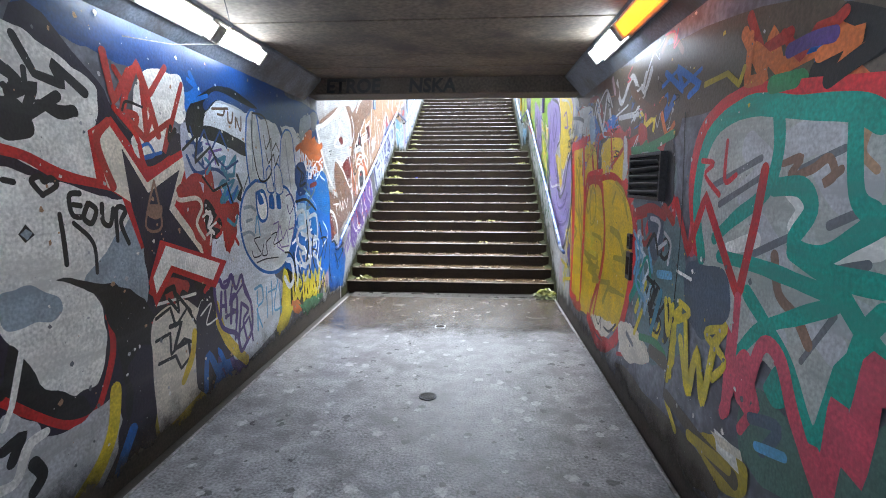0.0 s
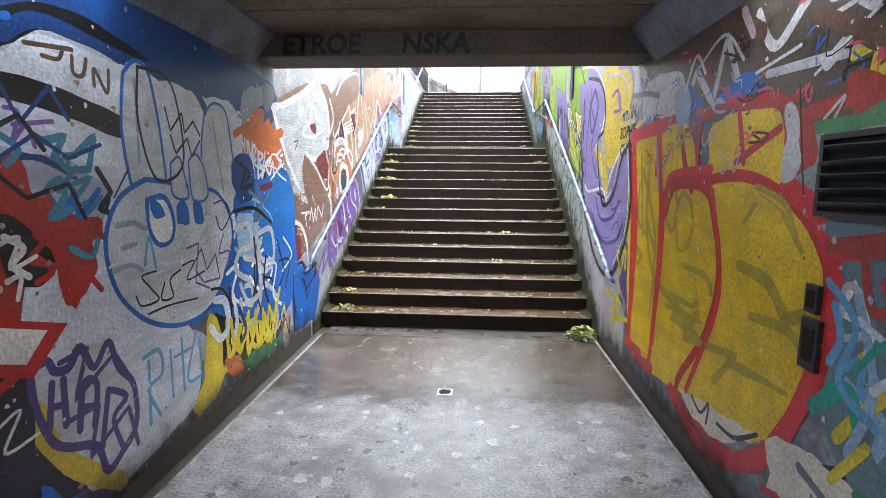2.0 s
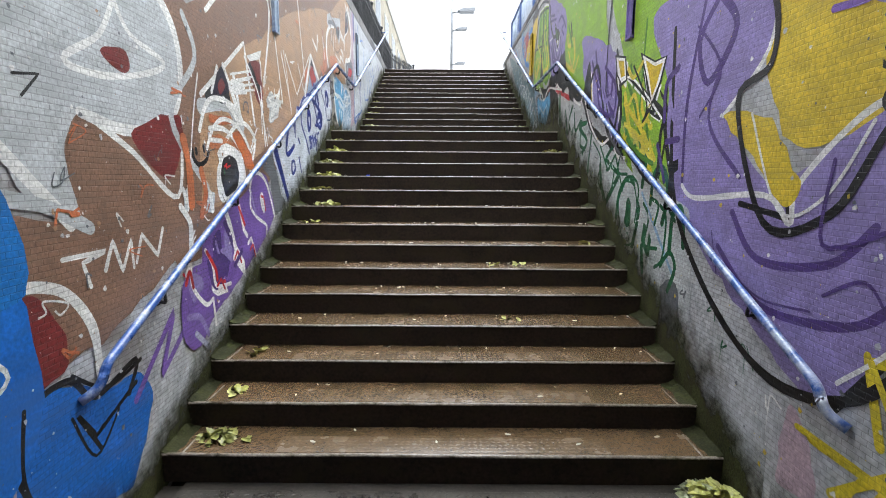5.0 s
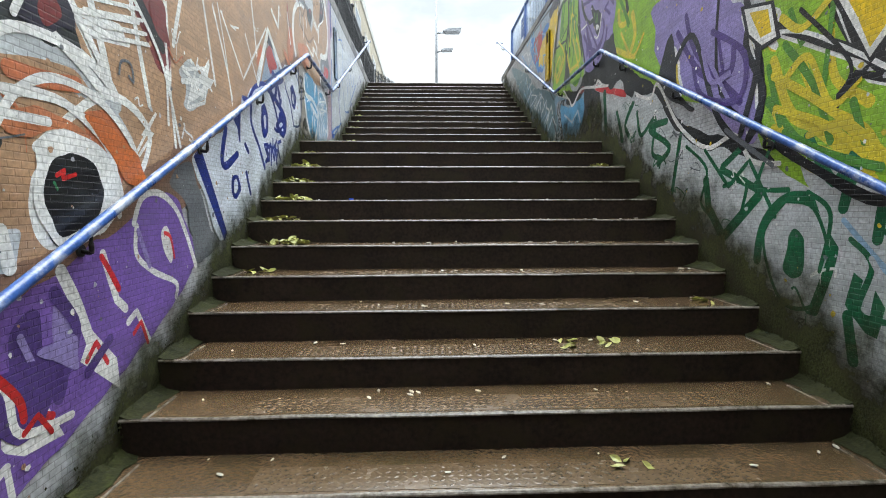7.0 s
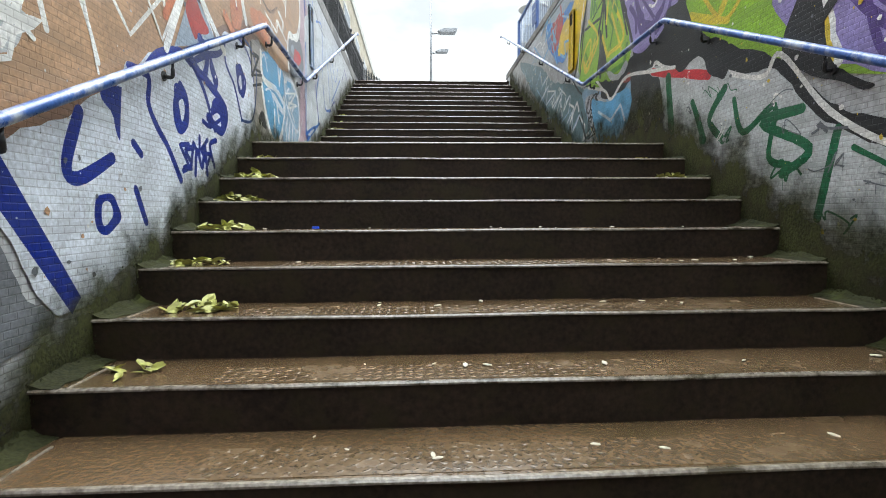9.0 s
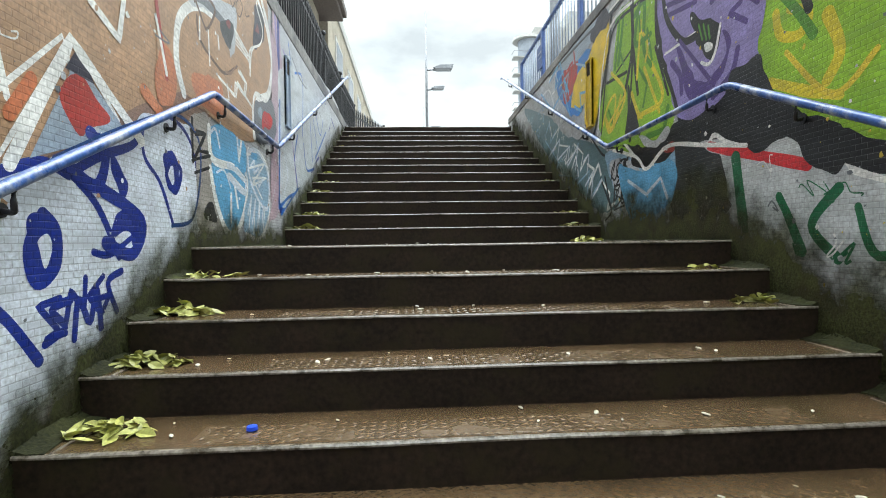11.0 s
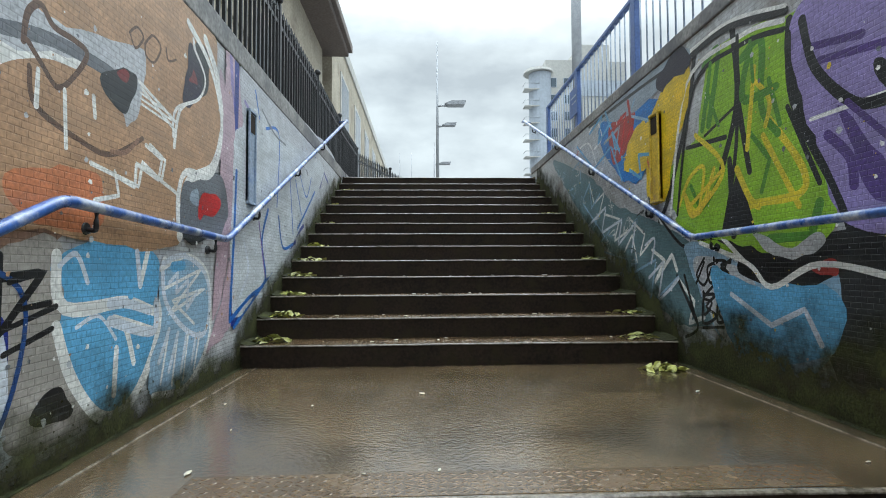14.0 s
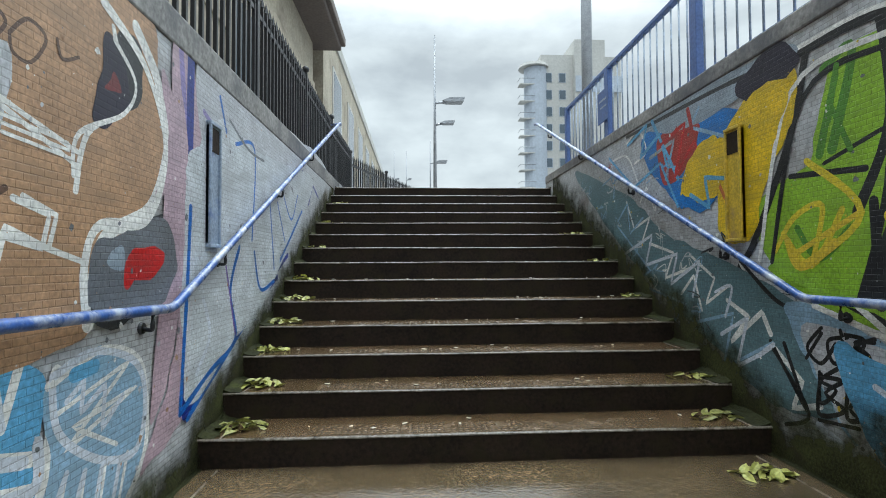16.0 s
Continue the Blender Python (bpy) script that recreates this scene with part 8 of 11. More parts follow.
scrawls(1, 5.6, 10.8, 0.15, 0.8, 36, ("green2", "white", "greyd"), 0.07, 8)


def ring_stroke(m, colour, width, pts):
    stroke(m, colour, width, curve_through(list(pts) + [pts[0]], False, 6))


m = mural(-1, "pale violet ground with a black arched band")
fill_shape(m, "whiteb", [(2.891, 2.08), (3.047, 2.202), (3.479, 2.192), (4.089, 2.166), (4.728, 2.116), (4.716, 1.586), (4.468, 1.235), (3.379, 1.331), (3.373, 1.602), (3.069, 1.721), (2.851, 1.752)])
fill_shape(m, "whiteb", [(3.047, 1.301), (3.342, 1.335), (3.404, 1.045), (3.935, 0.776), (4.005, 0.275), (3.361, 0.137), (2.989, 0.317), (2.871, 0.735), (2.876, 1.195)])
line_stroke(m, "black", 0.11, [(2.879, 1.978), (3.02, 1.971), (3.212, 1.944), (3.482, 1.888)])
line_stroke(m, "navy", 0.06, [(2.901, 2.162), (3.054, 2.257), (3.311, 2.251), (3.6, 2.219), (4.094, 2.216), (4.299, 2.061)])
line_stroke(m, "brownd", 0.02, [(2.992, 2.156), (3.225, 2.186)])
line_stroke(m, "brownd", 0.02, [(3.173, 2.169), (3.146, 2.129), (3.069, 2.126)])
line_stroke(m, "brownd", 0.02, [(3.222, 2.158), (3.223, 2.088), (3.276, 2.091), (3.301, 2.164)])
line_stroke(m, "brownd", 0.02, [(3.338, 2.057), (3.347, 2.133), (3.416, 2.037), (3.436, 2.144)])
line_stroke(m, "violet", 0.02, [(2.88, 1.898), (2.936, 1.884), (2.899, 1.776), (2.967, 1.846), (2.994, 1.762)])
line_stroke(m, "violet", 0.02, [(2.907, 1.839), (3.087, 1.87)])
m = mural(-1, "red, black and white overlapping tags with teal scrawls")
fill_shape(m, "redd", [(2.845, 1.701), (2.946, 1.672), (2.972, 1.573), (3.05, 1.56), (3.087, 1.391), (2.946, 1.362), (2.816, 1.464)])
fill_shape(m, "black", [(2.821, 1.505), (2.931, 1.443), (3.053, 1.348), (2.966, 1.198), (2.835, 1.248), (2.799, 1.319)])
fill_shape(m, "redd", [(3.036, 1.444), (3.21, 1.39), (3.26, 1.24), (3.111, 1.091), (3.036, 1.207)])
zig_stroke(m, "teal", 0.035, [(3.036, 1.787), (3.143, 1.818), (3.075, 1.721), (3.188, 1.738), (3.312, 1.833), (3.26, 1.679), (3.149, 1.672)])
line_stroke(m, "teal", 0.035, [(3.042, 1.606), (3.101, 1.633), (3.112, 1.557), (3.035, 1.479), (3.135, 1.503)])
line_stroke(m, "teal", 0.03, [(3.125, 1.338), (3.231, 1.285), (3.28, 1.356)])
line_stroke(m, "teal", 0.03, [(2.856, 1.793), (2.919, 1.746), (2.866, 1.691)])
zig_stroke(m, "red", 0.03, [(2.953, 1.418), (3.039, 1.35), (3.07, 1.2), (3.116, 1.084), (3.191, 1.227), (3.274, 1.125)])
line_stroke(m, "red", 0.03, [(2.943, 1.226), (3.019, 1.258), (2.948, 1.328)])
line_stroke(m, "white", 0.03, [(2.822, 1.421), (2.897, 1.369), (2.843, 1.312), (2.908, 1.256)])
line_stroke(m, "white", 0.02, [(2.813, 1.253), (2.872, 1.263), (2.85, 1.179)])
zig_stroke(m, "black", 0.03, [(3.311, 1.68), (3.388, 1.575), (3.307, 1.498), (3.395, 1.466)])
line_stroke(m, "red", 0.05, [(2.776, 1.133), (2.858, 1.042), (2.898, 0.96), (2.791, 0.886), (2.743, 0.862)])
fill_shape(m, "white", [(2.768, 1.07), (2.844, 1.024), (2.847, 0.955), (2.753, 0.945)])
fill_shape(m, "blackp", [(2.741, 0.841), (2.877, 0.78), (2.874, 0.54), (3.074, 0.234), (2.694, 0.459)])
zig_stroke(m, "white", 0.02, [(2.757, 0.789), (2.79, 0.681), (2.752, 0.656), (2.814, 0.575)])
m = mural(-1, "grey cartoon rabbit head with blue outline, eyes and long ears")
fill_shape(m, "palegrey", [(3.532, 2.151), (3.622, 2.23), (3.72, 2.203), (3.768, 2.052), (3.805, 1.814), (3.804, 1.581), (3.57, 1.585), (3.518, 1.684), (3.495, 1.903)])
ring_stroke(m, "blue", 0.022, [(3.532, 2.151), (3.622, 2.23), (3.72, 2.203), (3.768, 2.052), (3.805, 1.814), (3.804, 1.581), (3.57, 1.585), (3.518, 1.684), (3.495, 1.903)])
fill_shape(m, "palegrey", [(4.265, 2.057), (4.398, 2.136), (4.543, 2.093), (4.6, 1.866), (4.646, 1.505), (4.483, 1.372), (4.271, 1.481), (4.201, 1.77)])
ring_stroke(m, "blue", 0.02, [(4.265, 2.057), (4.398, 2.136), (4.543, 2.093), (4.6, 1.866), (4.646, 1.505), (4.483, 1.372), (4.271, 1.481), (4.201, 1.77)])
fill_shape(m, "palegrey", [(3.641, 1.634), (3.442, 1.546), (3.337, 1.39), (3.33, 1.228), (3.404, 1.045), (3.601, 0.873), (3.877, 0.776), (4.161, 0.787), (4.396, 0.927), (4.545, 1.185), (4.525, 1.389), (4.35, 1.553), (4.025, 1.594), (3.808, 1.622)])
ring_stroke(m, "blue", 0.028, [(3.641, 1.634), (3.442, 1.546), (3.337, 1.39), (3.33, 1.228), (3.404, 1.045), (3.601, 0.873), (3.877, 0.776), (4.161, 0.787), (4.396, 0.927), (4.545, 1.185), (4.525, 1.389), (4.35, 1.553), (4.025, 1.594), (3.808, 1.622)])
fill_shape(m, "palegrey", [(3.872, 1.724), (3.958, 1.766), (4.004, 1.661), (4.03, 1.526), (3.879, 1.547)])
ring_stroke(m, "blue", 0.016, [(3.872, 1.724), (3.958, 1.766), (4.004, 1.661), (4.03, 1.526), (3.879, 1.547)])
fill_shape(m, "palegrey", [(4.054, 1.746), (4.139, 1.791), (4.226, 1.699), (4.248, 1.526), (4.078, 1.517)])
ring_stroke(m, "blue", 0.016, [(4.054, 1.746), (4.139, 1.791), (4.226, 1.699), (4.248, 1.526), (4.078, 1.517)])
fill_shape(m, "white", [(3.643, 1.524), (3.798, 1.534), (3.868, 1.401), (3.834, 1.29), (3.719, 1.279), (3.649, 1.373)])
ring_stroke(m, "blue", 0.03, [(3.643, 1.524), (3.798, 1.534), (3.868, 1.401), (3.834, 1.29), (3.719, 1.279), (3.649, 1.373)])
fill_shape(m, "blue", [(3.675, 1.523), (3.77, 1.504), (3.791, 1.423), (3.696, 1.415)])
fill_shape(m, "blue", [(3.911, 1.491), (4.003, 1.493), (4.019, 1.372), (3.913, 1.365)])
fill_shape(m, "blue", [(4.075, 1.497), (4.17, 1.492), (4.178, 1.384), (4.081, 1.377)])
line_stroke(m, "greyb", 0.02, [(3.612, 2.139), (3.614, 1.972), (3.606, 1.715)])
line_stroke(m, "greyb", 0.02, [(4.365, 2.033), (4.411, 1.779), (4.462, 1.55)])
line_stroke(m, "greyb", 0.03, [(3.407, 1.41), (3.529, 1.414), (3.612, 1.377)])
line_stroke(m, "greyb", 0.03, [(3.363, 1.195), (3.483, 1.202), (3.565, 1.164)])
line_stroke(m, "greyb", 0.025, [(3.433, 1.296), (3.538, 1.305)])
line_stroke(m, "blackg", 0.012, [(3.404, 1.547), (3.518, 1.684)])
zig_stroke(m, "black", 0.014, [(3.855, 2.034), (3.892, 1.908), (4.015, 2.024), (4.031, 1.908), (4.129, 1.988), (4.196, 1.909)])
zig_stroke(m, "black", 0.014, [(3.89, 1.883), (3.932, 1.784), (4.057, 1.881), (4.093, 1.772), (4.192, 1.874)])
zig_stroke(m, "violet", 0.013, [(4.033, 1.108), (4.139, 1.2), (4.19, 1.052), (4.305, 1.139), (4.347, 0.968), (4.148, 0.978), (4.06, 1.075)])
zig_stroke(m, "violet", 0.013, [(3.984, 1.221), (4.11, 1.239), (4.052, 0.997), (4.211, 0.927)])
line_stroke(m, "blackp", 0.012, [(3.679, 1.137), (3.561, 1.129), (3.622, 1.055), (3.685, 0.977), (3.544, 0.975), (3.507, 1.035)])
line_stroke(m, "blackp", 0.012, [(3.745, 1.061), (3.71, 0.971), (3.814, 0.963), (3.798, 1.066), (3.901, 1.104)])
line_stroke(m, "blackp", 0.012, [(3.927, 1.126), (4.048, 1.134), (3.964, 1.033), (4.156, 1.05)])
line_stroke(m, "blackp", 0.012, [(3.592, 0.919), (3.782, 0.921), (4.06, 0.894)])
line_stroke(m, "sky", 0.018, [(3.59, 1.184), (3.639, 1.329), (3.681, 1.153)])
m = mural(-1, "violet outlined throw-up letters on pale ground")
fill_shape(m, "palegrey", [(2.863, 0.88), (2.943, 0.896), (3.05, 0.831), (3.118, 0.883), (3.286, 0.852), (3.434, 0.591), (3.431, 0.377), (3.317, 0.286), (3.162, 0.403), (2.93, 0.558), (2.871, 0.735)])
line_stroke(m, "yellowd", 0.09, [(2.868, 0.712), (2.928, 0.535), (3.056, 0.355), (3.299, 0.139)])
ring_stroke(m, "violetd", 0.04, [(2.863, 0.88), (2.943, 0.896), (2.978, 0.839), (3.05, 0.831), (3.119, 0.896), (3.188, 0.777), (3.287, 0.866), (3.339, 0.719), (3.434, 0.591), (3.431, 0.377), (3.317, 0.286), (3.216, 0.251), (3.162, 0.403), (3.009, 0.484), (2.93, 0.558), (2.871, 0.735)])
line_stroke(m, "violetd", 0.035, [(2.958, 0.793), (2.926, 0.611)])
line_stroke(m, "violetd", 0.035, [(3.015, 0.789), (3.009, 0.588)])
line_stroke(m, "violetd", 0.03, [(2.947, 0.694), (3.017, 0.679)])
line_stroke(m, "violetd", 0.035, [(3.076, 0.527), (3.119, 0.725), (3.195, 0.692), (3.16, 0.51)])
line_stroke(m, "violetd", 0.03, [(3.097, 0.623), (3.177, 0.596)])
line_stroke(m, "violetd", 0.035, [(3.261, 0.636), (3.194, 0.379)])
line_stroke(m, "violetd", 0.03, [(3.279, 0.629), (3.375, 0.551), (3.281, 0.483), (3.324, 0.312)])
m = mural(-1, "bright blue and yellow sprayed letters low on the wall")
line_stroke(m, "sky", 0.025, [(3.563, 0.664), (3.543, 0.32)])
line_stroke(m, "sky", 0.025, [(3.521, 0.696), (3.654, 0.696), (3.668, 0.559), (3.546, 0.512), (3.632, 0.325)])
line_stroke(m, "sky", 0.022, [(3.753, 0.661), (3.754, 0.38)])
line_stroke(m, "sky", 0.022, [(3.867, 0.692), (3.867, 0.373)])
line_stroke(m, "sky", 0.018, [(3.79, 0.607), (3.965, 0.605)])
line_stroke(m, "sky", 0.022, [(4.017, 0.68), (3.908, 0.42), (4.084, 0.393)])
line_stroke(m, "sky", 0.02, [(4.057, 0.63), (4.073, 0.167)])
fill_shape(m, "yellow", [(4.157, 0.75), (4.293, 0.673), (4.334, 0.335), (4.239, 0.17), (3.931, 0.178), (4.121, 0.417)])
line_stroke(m, "yellow", 0.05, [(3.966, 0.21), (4.354, 0.307)])
line_stroke(m, "green", 0.03, [(4.415, 0.346), (4.717, 0.234), (5.035, 0.263)])
line_stroke(m, "orange", 0.05, [(4.376, 0.361), (4.621, 0.225)])
m = mural(-1, "saturated blue patch with pale looping letters")
fill_shape(m, "blue", [(4.67, 1.566), (5.531, 1.576), (5.816, 0.803), (5.418, 0.401), (4.661, 0.611), (4.267, 0.779), (4.591, 1.221)])
fill_shape(m, "blued", [(5.18, 1.719), (5.677, 1.678), (5.777, 1.196), (5.257, 1.34)])
line_stroke(m, "lblue", 0.03, [(4.642, 1.298), (4.82, 1.239), (4.709, 1.079), (4.582, 1.139)])
line_stroke(m, "white", 0.03, [(4.841, 0.97), (5.093, 1.07), (5.21, 0.858), (4.973, 0.751), (4.784, 0.891)])
line_stroke(m, "white", 0.028, [(4.441, 0.978), (4.612, 1.009), (4.506, 0.813), (4.688, 0.692)])
line_stroke(m, "lblue", 0.025, [(4.846, 1.498), (5.095, 1.42), (4.973, 1.268), (5.243, 1.195)])
line_stroke(m, "black", 0.02, [(4.695, 1.378), (4.879, 1.343), (4.815, 1.195), (5.119, 1.113)])
line_stroke(m, "black", 0.02, [(4.959, 1.133), (5.298, 1.141), (5.462, 0.864)])
line_stroke(m, "white", 0.02, [(5.487, 1.119), (5.678, 0.936), (5.431, 0.817)])
zig_stroke(m, "orange", 0.06, [(4.895, 1.97), (5.443, 1.993), (4.978, 1.825), (5.553, 1.803), (5.18, 1.719)])
line_stroke(m, "white", 0.016, [(4.84, 1.902), (4.868, 1.713)])
line_stroke(m, "white", 0.016, [(4.937, 1.714), (5.004, 1.883), (5.092, 1.718), (5.172, 1.866)])
line_stroke(m, "white", 0.016, [(5.307, 1.841), (5.184, 1.766), (5.392, 1.724), (5.263, 1.636)])
line_stroke(m, "white", 0.016, [(5.55, 1.777), (5.414, 1.7), (5.603, 1.626)])
zig_stroke(m, "yellow", 0.03, [(4.526, 0.597), (4.589, 0.361), (4.767, 0.536), (4.643, 0.439)])
line_stroke(m, "yellow", 0.028, [(4.849, 0.558), (4.786, 0.337), (4.995, 0.315), (5.015, 0.513)])
zig_stroke(m, "yellow", 0.026, [(5.081, 0.272), (5.176, 0.518), (5.293, 0.322), (5.454, 0.498), (5.482, 0.221)])
m = mural(-1, "cream panel with stacked black tags beside the star")
fill_shape(m, "cream", [(2.187, 0.829), (2.641, 0.762), (2.696, 0.137), (2.417, 0.06), (2.165, -0), (2.123, 0.532)])
line_stroke(m, "yellowd", 0.1, [(2.141, 0.032), (2.419, 0.079), (2.696, 0.137)])
line_stroke(m, "white", 0.02, [(2.196, 0.897), (2.619, 0.868)])
zig_stroke(m, "black", 0.022, [(2.185, 0.812), (2.329, 0.844), (2.372, 0.709), (2.509, 0.797), (2.6, 0.664)])
zig_stroke(m, "black", 0.022, [(2.168, 0.676), (2.309, 0.684), (2.303, 0.545), (2.452, 0.6), (2.583, 0.524)])
zig_stroke(m, "black", 0.022, [(2.177, 0.529), (2.348, 0.521), (2.397, 0.417), (2.57, 0.48), (2.607, 0.376)])
poly_shape(m, "red", [(2.283, 1.282), (3.066, 1.022), (2.878, 0.85), (2.386, 1.062), (2.194, 0.88), (2.147, 1.046)])
poly_shape(m, "white", [(2.333, 1.24), (2.964, 1.022), (2.854, 0.915), (2.374, 1.108), (2.21, 0.963), (2.191, 1.065)])
zig_stroke(m, "violetd", 0.025, [(3.004, 0.866), (3.157, 0.88), (3.068, 0.672), (3.32, 0.799), (3.423, 0.62)])
zig_stroke(m, "violetd", 0.025, [(3.014, 0.596), (3.197, 0.592), (3.122, 0.369), (3.386, 0.491), (3.434, 0.266)])
line_stroke(m, "blue", 0.05, [(2.746, 0.106), (2.86, 0.377), (3.034, 0.026)])
line_stroke(m, "blue", 0.07, [(1.913, 0.246), (1.804, 0.105), (1.721, -0.041)])
zig_stroke(m, "blue", 0.03, [(2.698, 2.308), (2.827, 2.257), (2.713, 2.165), (2.933, 2.236)])
zig_stroke(m, "navy", 0.02, [(2.692, 1.996), (2.741, 1.85), (2.866, 1.994), (2.938, 1.849), (3.085, 2.006), (3.172, 1.886)])
zig_stroke(m, "navy", 0.02, [(2.702, 1.81), (2.846, 1.718), (2.996, 1.811), (3.152, 1.723), (3.343, 1.793)])
line_stroke(m, "red", 0.035, [(1.987, 2.03), (2.147, 1.896), (2.221, 1.707), (2.447, 1.781)])
zig_stroke(m, "redd", 0.04, [(2.014, 2.237), (2.109, 2.137), (2.2, 2.307), (2.286, 2.135), (2.46, 2.331)])
line_stroke(m, "redd", 0.04, [(2.049, 2.008), (2.162, 2.007), (2.144, 1.943)])
line_stroke(m, "black", 0.016, [(2.05, 2.023), (2.088, 2.074), (2.217, 2.061)])
ring_stroke(m, "black", 0.018, [(3.646, 2.208), (3.927, 2.168), (4.002, 1.737), (3.745, 1.633), (3.622, 1.922)])
m = mural(1, "brushed green and yellow streaks over the yellow figure")
line_stroke(m, "ochre", 0.05, [(3.469, 1.019), (3.171, 1.03), (3.046, 0.91)])
line_stroke(m, "ochre", 0.06, [(3.608, 1.237), (3.361, 1.203), (3.219, 1.088), (3.114, 1.117)])
line_stroke(m, "ochre", 0.05, [(3.633, 0.736), (3.376, 0.752), (3.165, 0.764)])
line_stroke(m, "ochre", 0.04, [(4.267, 1.125), (3.953, 1.114), (3.871, 1.035)])
line_stroke(m, "ochre", 0.035, [(4.493, 0.814), (4.131, 0.836), (3.978, 0.845)])
line_stroke(m, "ochre", 0.04, [(5.129, 1.735), (4.789, 1.243), (4.799, 0.651)])
line_stroke(m, "ochre", 0.03, [(3.522, 1.624), (3.296, 1.556), (3.199, 1.423)])
line_stroke(m, "ochre", 0.035, [(4.489, 1.866), (4.367, 1.927), (4.508, 1.976)])
line_stroke(m, "yellowo", 0.05, [(3.394, 1.401), (3.228, 1.373), (3.102, 1.257)])
line_stroke(m, "yellowo", 0.05, [(3.599, 0.867), (3.308, 0.884), (3.118, 0.929)])
line_stroke(m, "yellowo", 0.04, [(4.693, 1.334), (4.631, 0.697), (4.425, 0.441)])
line_stroke(m, "yellowo", 0.05, [(3.416, 0.707), (3.123, 0.735), (3.179, 0.607)])
line_stroke(m, "yellowo", 0.04, [(3.834, 1.561), (3.564, 1.583), (3.328, 1.506)])
line_stroke(m, "yellowd", 0.015, [(4.482, 1.409), (4.287, 1.476), (4.158, 1.348), (4.302, 1.227), (4.477, 1.278)])
line_stroke(m, "yellowd", 0.015, [(3.728, 1.621), (3.514, 1.572), (3.36, 1.454), (3.254, 1.298)])
line_stroke(m, "ochre", 0.012, [(4.048, 1.028), (4.053, 0.926)])
fill_shape(m, "cream", [(4.172, 0.351), (3.9, 0.401), (3.585, 0.455), (3.333, 0.499), (3.512, 0.358), (3.74, 0.281), (4.075, 0.285)])
line_stroke(m, "black", 0.018, [(4.012, 0.385), (3.889, 0.338), (3.8, 0.431), (3.813, 0.309)])
line_stroke(m, "black", 0.022, [(3.691, 0.371), (3.517, 0.385), (3.333, 0.499)])
line_stroke(m, "redb", 0.1, [(3.289, 1.627), (3.08, 1.523), (2.972, 1.325), (2.959, 1.118), (3.035, 0.846), (3.222, 0.493), (3.549, 0.246), (3.933, 0.16), (4.317, 0.287)])
line_stroke(m, "redb", 0.05, [(4.624, 1.534), (4.551, 1.686), (3.989, 1.711)])
line_stroke(m, "redb", 0.045, [(3.954, 1.588), (3.799, 1.174), (3.819, 0.922), (3.974, 0.609), (4.093, 0.385)])
line_stroke(m, "redb", 0.035, [(4.644, 1.533), (4.636, 1.021), (4.738, 0.324)])
m = mural(1, "layered grey, red and brown tags along the wall top")
line_stroke(m, "greyp", 0.03, [(5.208, 2.152), (4.993, 2.347), (4.779, 2.098), (4.636, 2.264)])
line_stroke(m, "lilac", 0.03, [(5.328, 2.055), (5.067, 2.092), (4.813, 1.986), (4.619, 2.06)])
fill_shape(m, "lblue", [(4.596, 2.203), (4.424, 2.25), (4.301, 2.022), (4.495, 2.003)])
fill_shape(m, "lblue", [(4.034, 2.052), (3.958, 2.1), (3.854, 2.026), (3.911, 2.005)])
line_stroke(m, "maroon", 0.06, [(4.587, 2.415), (4.246, 2.371), (4.075, 2.21)])
line_stroke(m, "brownd", 0.09, [(4.263, 2.47), (3.869, 2.448), (3.592, 2.317)])
line_stroke(m, "darkbrown", 0.1, [(3.297, 2.235), (3.106, 2.241), (2.881, 2.12)])
line_stroke(m, "palegrey", 0.016, [(3.61, 2.146), (3.289, 2.19)])
line_stroke(m, "palegrey", 0.016, [(3.183, 2.055), (2.895, 2.211)])
line_stroke(m, "palegrey", 0.025, [(4.417, 2.208), (4.286, 2.38), (4.153, 2.256)])
line_stroke(m, "pinkg", 0.05, [(3.764, 2.469), (3.666, 2.337)])
fill_shape(m, "redd", [(3.355, 1.956), (3.174, 1.899), (3.125, 1.799), (3.14, 1.693), (3.3, 1.697)])
fill_shape(m, "redd", [(3.012, 2.005), (2.842, 1.989), (2.825, 1.882), (2.936, 1.86)])
line_stroke(m, "redd", 0.035, [(3.981, 2.044), (3.492, 1.988), (3.256, 1.986)])
fill_shape(m, "greyp", [(3.343, 1.955), (3.278, 1.946), (3.23, 1.718), (3.332, 1.65), (3.339, 1.815)])
line_stroke(m, "green", 0.05, [(3.059, 1.804), (2.825, 1.882)])
line_stroke(m, "tealg", 0.08, [(2.999, 1.487), (2.76, 1.473)])
line_stroke(m, "redb", 0.05, [(2.97, 1.398), (2.754, 1.438)])
line_stroke(m, "greyp", 0.03, [(2.905, 1.175), (2.896, 1.283), (2.829, 1.274), (2.805, 1.199)])
line_stroke(m, "greyp", 0.03, [(2.901, 1.114), (2.841, 1.109), (2.779, 1.156)])
line_stroke(m, "sky", 0.04, [(2.939, 1.207), (2.893, 1.096), (2.934, 0.998)])
line_stroke(m, "yellow", 0.05, [(2.858, 0.743), (2.775, 0.859), (2.68, 0.972)])
line_stroke(m, "sky", 0.03, [(2.851, 1.008), (2.782, 1.055), (2.776, 0.939), (2.704, 1.009)])
line_stroke(m, "teal2", 0.06, [(2.994, 0.796), (2.839, 0.931), (2.769, 0.821)])
fill_shape(m, "cream", [(3.22, 0.481), (2.993, 0.588), (2.862, 0.555), (3.132, 0.328)])
line_stroke(m, "black", 0.03, [(3.024, 0.57), (2.869, 0.595), (2.78, 0.567)])
